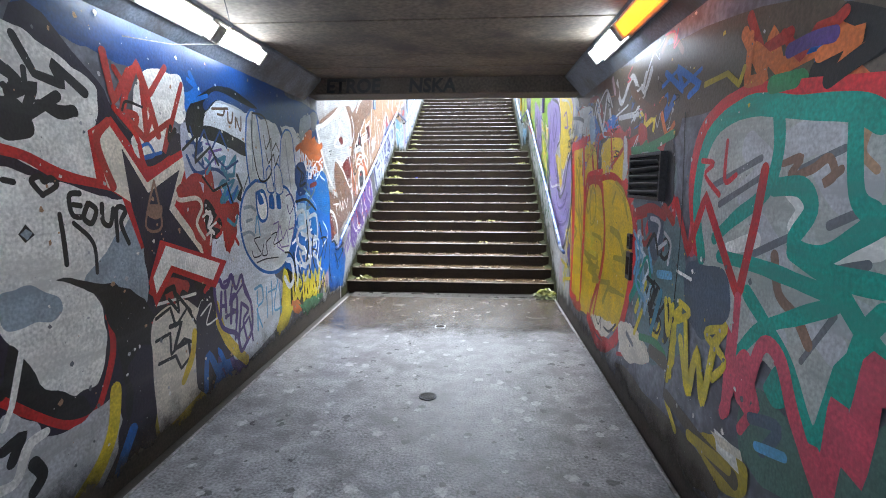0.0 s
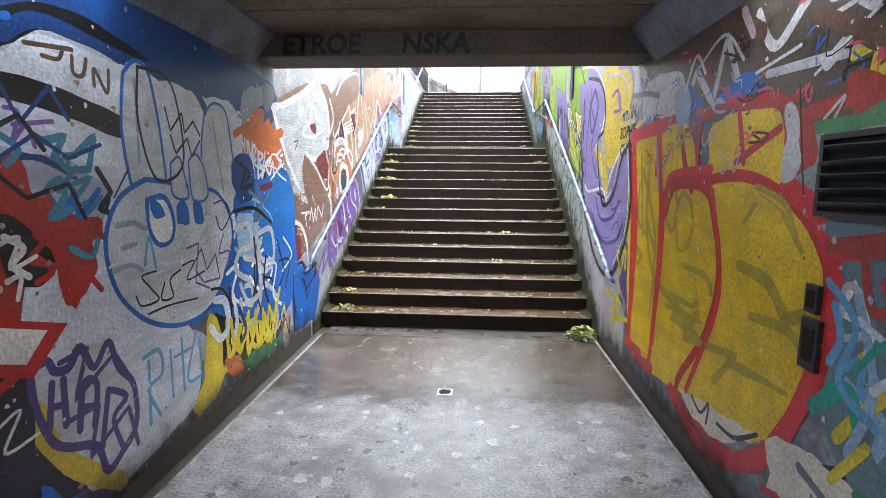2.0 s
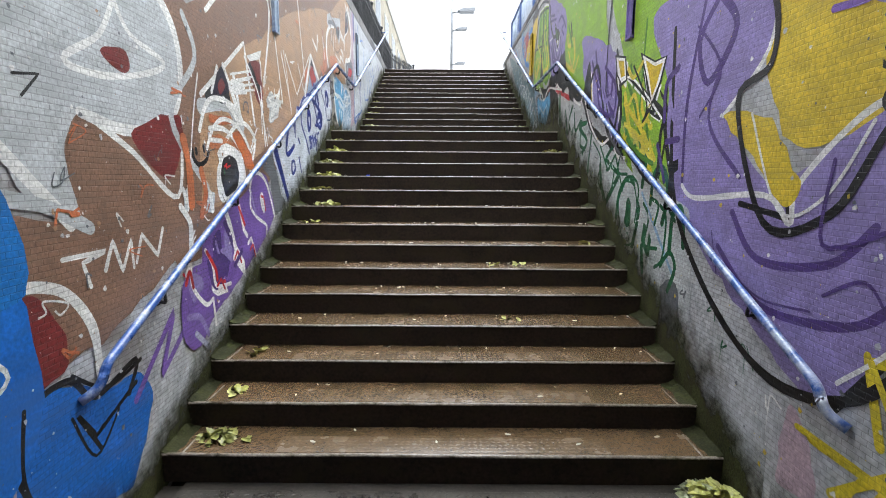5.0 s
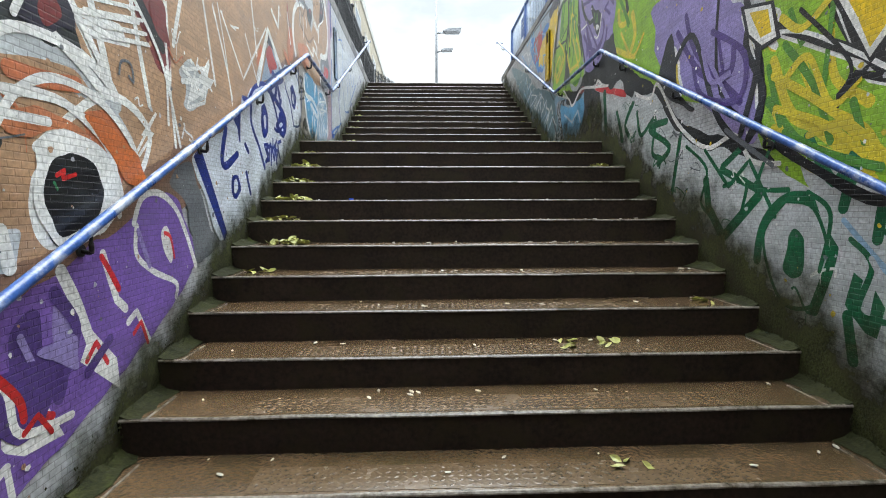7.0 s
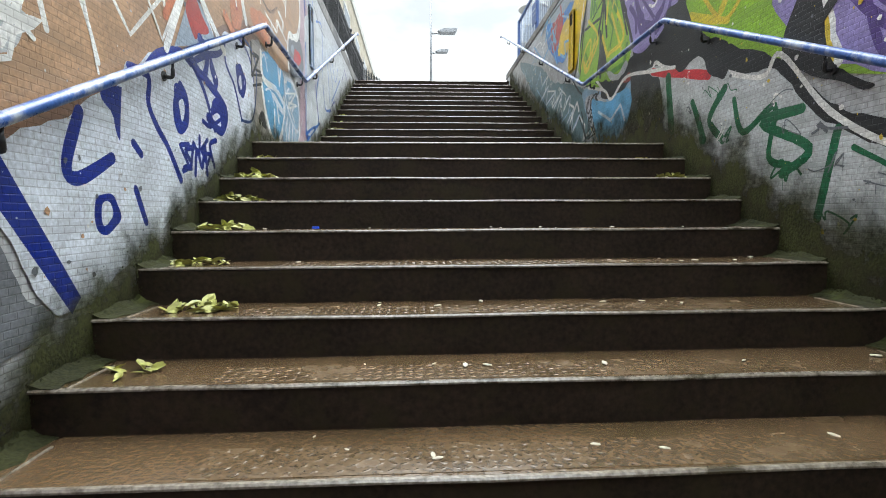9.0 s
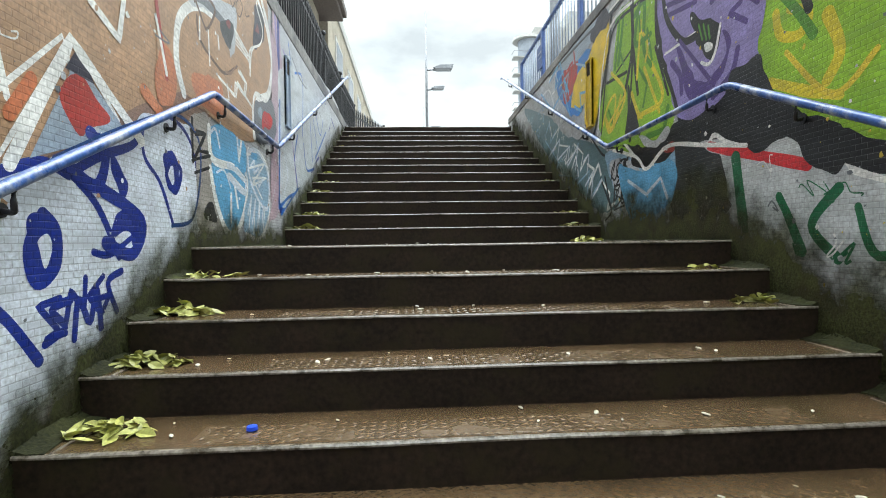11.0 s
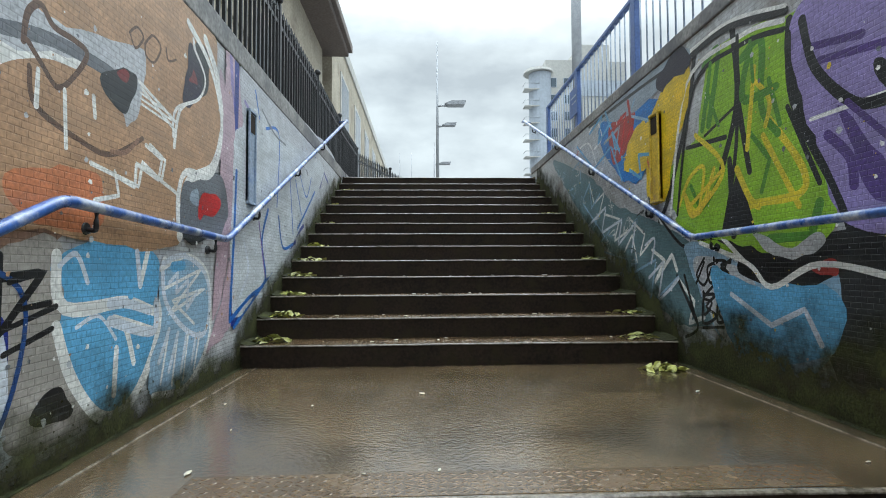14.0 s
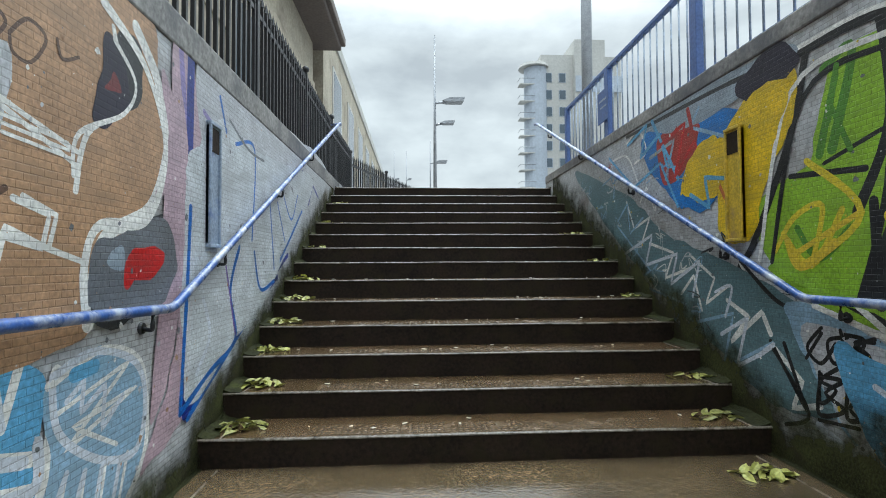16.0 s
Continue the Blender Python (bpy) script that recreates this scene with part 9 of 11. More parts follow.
zig_stroke(m, "black", 0.016, [(3.152, 0.444), (3.074, 0.442), (3.101, 0.374), (3.006, 0.461)])
m = mural(1, "teal outlined letters on streaked grey with pink border")
fill_shape(m, "greym", [(1.899, 1.275), (1.975, 1.616), (1.863, 1.855), (1.553, 1.919), (1.137, 1.876), (0.858, 1.818), (0.757, 1.167), (0.871, 0.984), (0.996, 0.807), (1.177, 0.987), (1.483, 0.942), (1.724, 1.181)])
line_stroke(m, "greyp", 0.13, [(1.3, 1.759), (1.124, 1.794), (0.991, 1.747)])
line_stroke(m, "greyp", 0.12, [(1.08, 1.685), (0.967, 1.599), (0.885, 1.634)])
line_stroke(m, "greyp", 0.12, [(1.531, 1.783), (1.396, 1.69), (1.543, 1.589)])
line_stroke(m, "greyp", 0.1, [(1.4, 1.473), (1.231, 1.327)])
line_stroke(m, "white", 0.07, [(1.646, 1.35), (1.43, 1.414)])
line_stroke(m, "greyp", 0.12, [(1.027, 1.179), (0.942, 1.133)])
line_stroke(m, "greyp", 0.12, [(0.913, 1.249), (0.784, 1.238)])
line_stroke(m, "white", 0.07, [(1.06, 1.387), (0.941, 1.432), (0.819, 1.467)])
line_stroke(m, "greyp", 0.1, [(1.382, 1.117), (1.225, 1.076)])
line_stroke(m, "white", 0.06, [(1.243, 1.609), (1.172, 1.553), (1.209, 1.492)])
line_stroke(m, "greyd", 0.03, [(1.841, 1.618), (1.442, 1.734)])
line_stroke(m, "greyd", 0.03, [(1.755, 1.538), (1.359, 1.689)])
line_stroke(m, "greyd", 0.025, [(1.193, 1.687), (0.991, 1.747)])
line_stroke(m, "greyd", 0.03, [(1.461, 1.348), (1.218, 1.451)])
line_stroke(m, "greyd", 0.025, [(1.091, 1.041), (0.958, 1.236)])
line_stroke(m, "greyd", 0.03, [(1.026, 1.509), (0.876, 1.571)])
line_stroke(m, "greyd", 0.03, [(0.98, 1.374), (0.851, 1.414)])
line_stroke(m, "brown", 0.03, [(1.296, 1.709), (1.196, 1.725), (1.252, 1.664), (1.135, 1.686), (1.059, 1.72), (1.026, 1.667), (1.073, 1.64), (0.999, 1.683)])
line_stroke(m, "brown", 0.05, [(1.297, 1.37), (1.251, 1.239), (1.144, 1.184), (1.066, 1.109)])
line_stroke(m, "tan", 0.03, [(0.91, 1.792), (0.921, 1.73), (0.862, 1.681)])
line_stroke(m, "redb", 0.09, [(1.957, 1.312), (2.064, 1.632), (1.952, 1.897), (1.627, 1.993), (1.231, 1.947), (0.871, 1.901)])
line_stroke(m, "teal2", 0.085, [(1.899, 1.275), (1.999, 1.565), (1.897, 1.85), (1.584, 1.946), (1.223, 1.897), (0.966, 1.862), (0.858, 1.816)])
line_stroke(m, "teal2", 0.07, [(1.355, 1.907), (1.331, 1.756), (1.394, 1.604), (1.618, 1.48), (1.774, 1.382)])
line_stroke(m, "teal2", 0.075, [(1.338, 1.623), (1.18, 1.626), (1.119, 1.551), (1.199, 1.433), (1.052, 1.408), (0.907, 1.486), (0.816, 1.546)])
line_stroke(m, "teal2", 0.07, [(1.194, 1.402), (1.003, 1.359), (0.788, 1.363)])
line_stroke(m, "teal2", 0.06, [(1.717, 1.304), (1.414, 1.315), (1.129, 1.303), (0.951, 1.283), (1.112, 1.195), (1.344, 1.076), (1.491, 0.929)])
line_stroke(m, "teal2", 0.07, [(1.461, 1.192), (1.186, 1.022), (1.004, 0.822), (0.904, 0.981), (0.843, 1.189), (0.776, 1.289)])
line_stroke(m, "teal2", 0.07, [(1.003, 1.359), (0.849, 1.229), (0.757, 1.167)])
line_stroke(m, "teal2", 0.07, [(0.965, 1.855), (0.927, 1.617), (0.851, 1.556)])
poly_shape(m, "teal2", [(0.939, 1.084), (0.845, 1.201), (0.763, 1.203), (0.755, 1.155), (0.864, 0.971), (0.954, 0.787), (1.004, 0.822)])
line_stroke(m, "redb", 0.025, [(1.964, 1.741), (1.841, 1.724), (1.921, 1.672), (1.763, 1.581)])
line_stroke(m, "redb", 0.025, [(1.723, 1.819), (1.72, 1.646), (1.625, 1.67)])
zig_stroke(m, "red", 0.055, [(1.408, 1.69), (1.443, 1.494), (1.528, 1.157), (1.898, 1.569), (2.06, 1.274), (2.254, 1.528)])
line_stroke(m, "pink", 0.05, [(1.528, 1.157), (1.528, 0.926), (1.554, 0.631)])
line_stroke(m, "pink", 0.07, [(1.578, 0.621), (1.482, 0.873), (1.417, 0.917), (1.42, 0.719), (1.332, 1.004), (1.212, 1.012), (1.107, 0.852), (1.013, 0.737), (0.934, 0.658)])
line_stroke(m, "pink", 0.08, [(0.919, 0.699), (0.901, 0.967), (0.843, 0.837), (0.785, 1.131), (0.744, 1.081)])
m = mural(1, "dark layered tags and yellow letters")
fill_shape(m, "slate", [(2.044, 1.18), (1.661, 1.251), (1.589, 1.061), (1.748, 0.95), (2.009, 0.968)])
zig_stroke(m, "orange", 0.05, [(1.594, 2.225), (1.6, 2.047), (1.464, 2.039), (1.554, 2.18), (1.378, 2.055)])
zig_stroke(m, "orange", 0.05, [(1.154, 2.052), (0.981, 2.075), (1.06, 1.976), (0.956, 2.019)])
zig_stroke(m, "redd", 0.04, [(1.367, 2.174), (1.254, 2.07), (1.179, 2.141), (1.1, 2.135), (1.054, 2.155)])
line_stroke(m, "black", 0.06, [(1.098, 1.966), (1.007, 1.997), (0.906, 2.028)])
line_stroke(m, "green", 0.07, [(1.41, 2.004), (1.274, 1.999)])
line_stroke(m, "violetd", 0.05, [(1.322, 2.105), (1.202, 2.112), (1.094, 2.101)])
line_stroke(m, "brown", 0.04, [(2.621, 2.417), (2.489, 2.478), (2.305, 2.341)])
zig_stroke(m, "blue", 0.025, [(2.584, 2.2), (2.345, 2.255), (2.265, 2.145), (2.051, 2.194)])
zig_stroke(m, "ochre", 0.03, [(1.993, 2.108), (1.772, 2.117), (1.663, 2.05), (1.628, 2.111)])
line_stroke(m, "greyp", 0.02, [(3.196, 2.243), (2.952, 2.279), (2.855, 2.368), (2.764, 2.451)])
line_stroke(m, "greyp", 0.02, [(4.24, 2.306), (3.95, 2.409), (3.734, 2.237)])
line_stroke(m, "yellow", 0.05, [(2.223, 0.91), (2.195, 0.542)])
line_stroke(m, "yellow", 0.05, [(2.028, 0.913), (1.938, 0.545), (1.87, 0.793), (1.782, 0.569), (1.724, 0.801)])
line_stroke(m, "yellow", 0.045, [(1.608, 0.994), (1.79, 0.918), (1.595, 0.85), (1.695, 0.729)])
line_stroke(m, "yellow", 0.04, [(2.116, 0.989), (1.987, 0.962), (2.174, 0.861)])
line_stroke(m, "yellow", 0.05, [(2.218, 0.374), (2.075, 0.275)])
ring_stroke(m, "black", 0.018, [(2.517, 1.014), (2.585, 0.927), (2.443, 0.871), (2.393, 0.971)])
ring_stroke(m, "black", 0.018, [(2.507, 0.836), (2.574, 0.744), (2.435, 0.713), (2.383, 0.8)])
line_stroke(m, "lblue", 0.04, [(2.834, 1.26), (2.725, 0.971), (2.8, 0.718)])
line_stroke(m, "sky", 0.04, [(2.655, 1.208), (2.579, 1.074)])
line_stroke(m, "redd", 0.05, [(2.92, 1.407), (2.406, 1.477)])
line_stroke(m, "redd", 0.04, [(2.492, 1.438), (2.412, 1.242)])
line_stroke(m, "whiteb", 0.03, [(2.821, 1.185), (2.636, 1.1), (2.725, 0.971)])
line_stroke(m, "white", 0.02, [(2.182, 1.149), (1.995, 1.139)])
fill_shape(m, "cream", [(3.256, 0.521), (2.846, 0.623), (2.531, 0.495), (3.066, 0.315)])
line_stroke(m, "greyd", 0.04, [(3.03, 0.524), (2.887, 0.487)])
poly_shape(m, "cream", [(1.671, 0.483), (1.408, 0.533), (1.384, 0.497), (1.578, 0.456)])
line_stroke(m, "black", 0.012, [(2.211, 2.001), (2.17, 1.307), (2.263, 0.371)])
line_stroke(m, "black", 0.01, [(3.269, 2.032), (3.178, 1.596)])
line_stroke(m, "darkbrown", 0.08, [(2.224, 0.406), (1.769, 0.378), (1.439, 0.38)])
line_stroke(m, "ochre", 0.06, [(1.896, 0.338), (1.491, 0.4)])
line_stroke(m, "slate", 0.05, [(1.357, 0.703), (1.174, 0.752), (1.261, 0.613)])
line_stroke(m, "sky", 0.04, [(1.301, 0.614), (1.126, 0.669)])
m = mural(-1, "pale and dark looping throw-up letters over blue paint")
fill_shape(m, "greyd", [(5.125, 2.349), (5.32, 2.427), (5.423, 2.345), (5.278, 2.207), (5.159, 2.224)])
fill_shape(m, "greyb", [(4.813, 2.266), (5.115, 2.368), (5.149, 2.244), (4.975, 2.154), (4.783, 2.027)])
zig_stroke(m, "orange", 0.08, [(4.969, 2.11), (5.153, 2.176), (5.039, 1.994), (5.281, 2.11), (5.191, 1.948), (5.53, 2.051)])
line_stroke(m, "black", 0.022, [(4.76, 1.709), (4.812, 1.67), (4.759, 1.628)])
line_stroke(m, "black", 0.022, [(4.836, 1.628), (4.846, 1.704), (4.919, 1.707)])
line_stroke(m, "black", 0.022, [(4.842, 1.671), (4.904, 1.672)])
line_stroke(m, "whiteb", 0.03, [(5.039, 1.85), (5.014, 1.651)])
line_stroke(m, "whiteb", 0.03, [(5.039, 1.85), (5.123, 1.83), (5.053, 1.768), (5.142, 1.716), (5.014, 1.651)])
line_stroke(m, "whiteb", 0.028, [(5.28, 1.809), (5.18, 1.752), (5.242, 1.679), (5.315, 1.785), (5.333, 1.67)])
line_stroke(m, "whiteb", 0.028, [(5.512, 1.899), (5.401, 1.834), (5.507, 1.787), (5.385, 1.704)])
line_stroke(m, "whiteb", 0.03, [(4.807, 1.934), (4.801, 1.731)])
line_stroke(m, "whiteb", 0.03, [(4.837, 1.754), (4.868, 1.923), (4.904, 1.758), (4.939, 1.912)])
line_stroke(m, "tealg", 0.03, [(4.872, 1.541), (4.988, 1.582), (5.062, 1.436), (5.209, 1.526)])
line_stroke(m, "sky", 0.03, [(4.802, 1.587), (4.942, 1.447), (4.819, 1.328)])
line_stroke(m, "greyp", 0.055, [(5.121, 1.381), (5.251, 1.259), (5.264, 0.982), (5.059, 0.885), (4.948, 1.022), (5.026, 1.148), (5.238, 1.154)])
line_stroke(m, "greyp", 0.055, [(4.738, 1.085), (4.942, 0.975), (4.972, 0.714), (4.828, 0.537), (4.651, 0.585), (4.625, 0.741)])
line_stroke(m, "greyp", 0.05, [(5.06, 0.78), (5.256, 0.645), (5.271, 0.354), (5.063, 0.346)])
line_stroke(m, "greyp", 0.04, [(4.707, 0.833), (4.807, 0.811), (4.816, 0.665), (4.691, 0.706)])
line_stroke(m, "black", 0.025, [(4.716, 1.282), (4.766, 1.229), (4.72, 1.133)])
line_stroke(m, "black", 0.025, [(4.942, 1.215), (4.868, 0.857), (4.966, 0.562)])
line_stroke(m, "black", 0.022, [(5.375, 0.922), (5.613, 0.886), (5.493, 0.658)])
line_stroke(m, "black", 0.022, [(5.053, 0.835), (5.194, 0.794), (5.262, 0.699)])
line_stroke(m, "black", 0.018, [(5.724, 0.788), (5.693, 0.528), (5.772, 0.284)])
line_stroke(m, "black", 0.018, [(5.967, 0.824), (6.169, 0.693), (6.423, 0.728)])
line_stroke(m, "black", 0.015, [(5.946, 0.648), (6.061, 0.42), (6.232, 0.555)])
line_stroke(m, "black", 0.018, [(5.363, 0.447), (5.357, 0.326)])
line_stroke(m, "black", 0.018, [(5.41, 0.297), (5.425, 0.416), (5.476, 0.347)])
line_stroke(m, "black", 0.018, [(5.562, 0.37), (5.553, 0.201), (5.5, 0.295)])
zig_stroke(m, "yellow", 0.05, [(4.639, 0.489), (4.727, 0.595), (4.784, 0.407), (4.858, 0.544), (4.888, 0.297), (5.029, 0.529), (5.127, 0.25), (5.304, 0.624)])
m = mural(1, "violet letters with thick black and thin white outlines")
line_stroke(m, "black", 0.045, [(5.533, 1.99), (5.417, 1.487), (5.511, 1.134), (5.818, 0.803), (6.319, 0.732), (6.916, 1.045), (7.368, 1.599), (7.479, 2.611)])
line_stroke(m, "black", 0.04, [(7.265, 2.83), (6.716, 2.693), (6.455, 2.463), (6.443, 2.171), (6.69, 2.035), (6.396, 1.436), (5.985, 1.502), (5.753, 1.83), (5.532, 1.979)])
line_stroke(m, "white", 0.02, [(5.572, 1.918), (5.484, 1.482), (5.578, 1.15), (5.855, 0.861)])
line_stroke(m, "white", 0.016, [(6.557, 1.96), (6.299, 1.501), (6.024, 1.568), (5.828, 1.847)])
line_stroke(m, "violetd", 0.012, [(6.702, 1.189), (6.374, 1.074), (6.038, 1.096)])
line_stroke(m, "violetd", 0.012, [(6.843, 1.346), (6.759, 1.121)])
line_stroke(m, "violetd", 0.014, [(5.976, 1.177), (5.787, 1.271), (5.672, 1.163)])
line_stroke(m, "violetd", 0.02, [(7.166, 2.543), (6.875, 2.236), (7.076, 2.005)])
line_stroke(m, "violetd", 0.02, [(5.991, 1.714), (6.008, 1.378), (5.696, 1.468)])
line_stroke(m, "black", 0.03, [(8.825, 3.38), (8.829, 2.283), (7.862, 1.754)])
line_stroke(m, "black", 0.022, [(8.421, 3.149), (7.845, 3.089), (7.482, 2.797)])
line_stroke(m, "limed", 0.03, [(7.973, 2.82), (8.033, 2.088)])
line_stroke(m, "violet", 0.03, [(6.18, 2.451), (5.977, 2.473), (5.874, 2.296), (6.084, 2.299)])
line_stroke(m, "greyd", 0.04, [(5.523, 2.348), (5.129, 2.304), (4.89, 2.25)])
line_stroke(m, "greyp", 0.03, [(6.373, 2.686), (5.873, 2.591), (5.632, 2.431)])
line_stroke(m, "yellow", 0.04, [(5.82, 2.255), (5.605, 2.263), (5.533, 2.114)])
line_stroke(m, "ochre", 0.05, [(4.992, 1.737), (4.988, 1.38), (4.777, 1.151)])
line_stroke(m, "ochre", 0.04, [(5.197, 1.841), (5.059, 1.227)])
line_stroke(m, "yellowo", 0.05, [(4.997, 1.002), (4.91, 0.652), (4.704, 0.672)])
line_stroke(m, "redb", 0.1, [(5.452, 2.011), (4.964, 2.022), (4.725, 2.034)])
line_stroke(m, "redb", 0.1, [(5.425, 2.007), (5.238, 1.19), (5.281, 0.311)])
line_stroke(m, "redb", 0.08, [(4.825, 1.984), (4.689, 1.304), (4.719, 0.48)])
line_stroke(m, "redb", 0.07, [(5.299, 0.3), (4.962, 0.313)])
zig_stroke(m, "yellow", 0.03, [(6.035, 0.591), (5.678, 0.585), (5.837, 0.309), (5.601, 0.487)])
zig_stroke(m, "yellow", 0.03, [(5.718, 0.995), (5.592, 0.809), (5.472, 1.084)])
line_stroke(m, "navy", 0.04, [(5.586, 0.621), (5.466, 0.578)])


m = mural(-1, "white arcs and hatching over orange brick")
fill_shape(m, "orangeb", [(7.339, 1.893), (7.521, 1.91), (7.683, 1.859), (7.836, 1.704), (7.791, 1.614), (7.677, 1.797), (7.49, 1.85), (7.331, 1.809)])
line_stroke(m, "white", 0.035, [(7.32, 1.944), (7.577, 1.951), (7.81, 1.812), (7.845, 1.569)])
line_stroke(m, "white", 0.03, [(7.313, 1.872), (7.493, 1.876)])
line_stroke(m, "white", 0.04, [(7.411, 2.227), (7.648, 2.121), (7.832, 2.045), (7.743, 2.359)])
line_stroke(m, "black", 0.06, [(8.068, 2.488), (8.151, 2.424), (8.25, 2.346)])
line_stroke(m, "white", 0.02, [(7.636, 2.286), (8.059, 2.391)])
line_stroke(m, "white", 0.02, [(7.661, 2.257), (8.099, 2.357)])
line_stroke(m, "white", 0.02, [(7.706, 2.234), (8.141, 2.322)])
zig_stroke(m, "white", 0.03, [(8.456, 2.309), (8.668, 2.214), (8.777, 2.428), (8.502, 2.149), (8.83, 2.333), (8.437, 2.237)])
line_stroke(m, "rust", 0.06, [(7.349, 2.009), (7.481, 2.01), (7.64, 2.03)])
line_stroke(m, "white", 0.02, [(8.283, 2.262), (8.278, 1.996)])
zig_stroke(m, "white", 0.018, [(9.396, 2.791), (9.603, 2.539), (9.919, 3.01), (10.203, 2.782)])
line_stroke(m, "lilac", 0.03, [(7.316, 1.202), (7.368, 1.042), (7.291, 0.93)])
line_stroke(m, "violetd", 0.05, [(7.465, 1.314), (7.56, 1.177), (7.492, 1.037)])
line_stroke(m, "lilac", 0.03, [(7.973, 1.495), (8.047, 1.34)])
line_stroke(m, "violetd", 0.04, [(7.603, 1), (7.742, 1.088)])
m = mural(1, "black outlines and yellow squiggles over lime paint")
line_stroke(m, "black", 0.05, [(9.432, 2.595), (9.169, 2.73), (8.869, 2.17), (8.588, 1.93)])
line_stroke(m, "black", 0.05, [(8.618, 2.745), (8.489, 2.399), (8.614, 2.009)])
line_stroke(m, "black", 0.045, [(7.955, 2.481), (7.854, 2.26), (7.727, 2.125)])
line_stroke(m, "yellow", 0.035, [(8.274, 2.227), (8.132, 2.295), (7.983, 2.046), (7.844, 2.119)])
line_stroke(m, "yellow", 0.035, [(8.104, 1.925), (7.915, 1.946), (7.739, 1.775)])
line_stroke(m, "yellow", 0.035, [(8.343, 2.073), (8.168, 1.826), (7.896, 1.693)])
line_stroke(m, "limed", 0.04, [(8.403, 2.317), (8.297, 2.008)])
line_stroke(m, "limed", 0.04, [(7.864, 2.032), (7.797, 1.859)])
line_stroke(m, "violetd", 0.03, [(8.88, 2.648), (8.801, 2.358)])
line_stroke(m, "lilac", 0.03, [(8.995, 2.547), (8.735, 2.211)])
line_stroke(m, "green2", 0.025, [(9.204, 2.003), (8.944, 1.829), (8.993, 1.613), (8.798, 1.508)])
line_stroke(m, "green2", 0.025, [(8.754, 1.714), (8.544, 1.736), (8.581, 1.546)])
line_stroke(m, "green2", 0.025, [(8.084, 1.659), (7.946, 1.555), (7.99, 1.296)])
ring_stroke(m, "green2", 0.02, [(8.229, 1.619), (8.381, 1.428), (8.231, 1.12), (8.011, 1.134), (7.943, 1.353), (8.044, 1.58)])
m = mural(-1, "red and navy triangle with white zigzag edge")
poly_shape(m, "greyb", [(9.717, 2.547), (9.952, 2.943), (10.263, 2.742)])
fill_shape(m, "redd", [(9.862, 2.821), (9.981, 2.887), (10.146, 2.762), (9.943, 2.681)])
poly_shape(m, "blackp", [(9.892, 2.889), (9.966, 2.996), (10.052, 2.881)])
zig_stroke(m, "white", 0.05, [(9.637, 2.517), (9.925, 3), (10.376, 2.732)])
zig_stroke(m, "white", 0.035, [(10.037, 3.193), (10.221, 3.119), (10.261, 3.3)])
line_stroke(m, "rust", 0.05, [(9.642, 2.669), (9.735, 2.8)])
line_stroke(m, "orangeb", 0.06, [(10.405, 2.966), (10.553, 2.902)])
line_stroke(m, "blue2", 0.055, [(9.869, 2.565), (10.05, 2.495), (10.112, 2.648), (10.018, 2.69)])
line_stroke(m, "blue2", 0.055, [(10.05, 2.495), (10.361, 2.38), (10.284, 2.232), (10.097, 2.28)])
ring_stroke(m, "blue2", 0.05, [(9.768, 2.373), (9.707, 2.264), (9.736, 2.155), (9.823, 2.205), (9.828, 2.319)])
line_stroke(m, "blue2", 0.03, [(9.891, 2.083), (9.797, 2.057), (9.859, 1.99), (9.763, 1.951)])
line_stroke(m, "blue2", 0.03, [(9.903, 1.942), (9.932, 2.079), (9.991, 1.988), (10.035, 2.11), (10.056, 1.956)])
line_stroke(m, "blue2", 0.03, [(10.198, 2.164), (10.106, 2.125), (10.16, 2.007)])
line_stroke(m, "navy", 0.02, [(9.826, 2.565), (10.307, 2.791), (10.726, 2.935), (10.993, 2.823), (10.9, 2.434), (10.64, 2.364)])
ring_stroke(m, "blue2", 0.035, [(10.655, 2.703), (10.594, 2.611), (10.683, 2.537), (10.75, 2.649)])
m = mural(-1, "thin blue outlined letters beside the upper flight")
fill_shape(m, "palegrey", [(12.607, 3.557), (13.015, 3.969), (14.302, 4.121), (15.71, 4.18), (14.551, 3.364), (12.94, 2.631)])
line_stroke(m, "blue", 0.03, [(12.734, 2.538), (13.122, 2.823), (13.259, 3.426), (13.191, 3.934)])
line_stroke(m, "blue", 0.03, [(12.734, 2.538), (14.118, 3.167), (15.187, 3.812)])
line_stroke(m, "blue", 0.022, [(13.732, 3.783), (13.962, 3.21)])
line_stroke(m, "blue", 0.022, [(14.311, 3.788), (14.548, 3.48)])
line_stroke(m, "pinkg", 0.04, [(12.587, 4.209), (12.695, 3.8), (12.431, 3.591)])
line_stroke(m, "lilac", 0.03, [(12.896, 4.094), (13.137, 4.005)])
line_stroke(m, "maroon", 0.05, [(12.141, 3.309), (12.356, 3.407), (12.526, 3.259)])
zig_stroke(m, "black", 0.02, [(10.933, 2.881), (11.075, 2.914), (10.957, 2.795), (11.099, 2.809)])
line_stroke(m, "whiteb", 0.022, [(11.141, 2.933), (11.222, 2.974), (11.286, 2.872)])
line_stroke(m, "whiteb", 0.018, [(11.232, 2.712), (11.355, 2.741), (11.464, 2.64)])
m = mural(1, "black and white outlines over the lime letter")
line_stroke(m, "white", 0.03, [(12.915, 3.3), (12.658, 4.158), (12.078, 4.219), (11.747, 4.142)])
line_stroke(m, "black", 0.03, [(12.819, 3.289), (12.576, 4.104), (12.08, 4.168), (11.749, 4.097)])
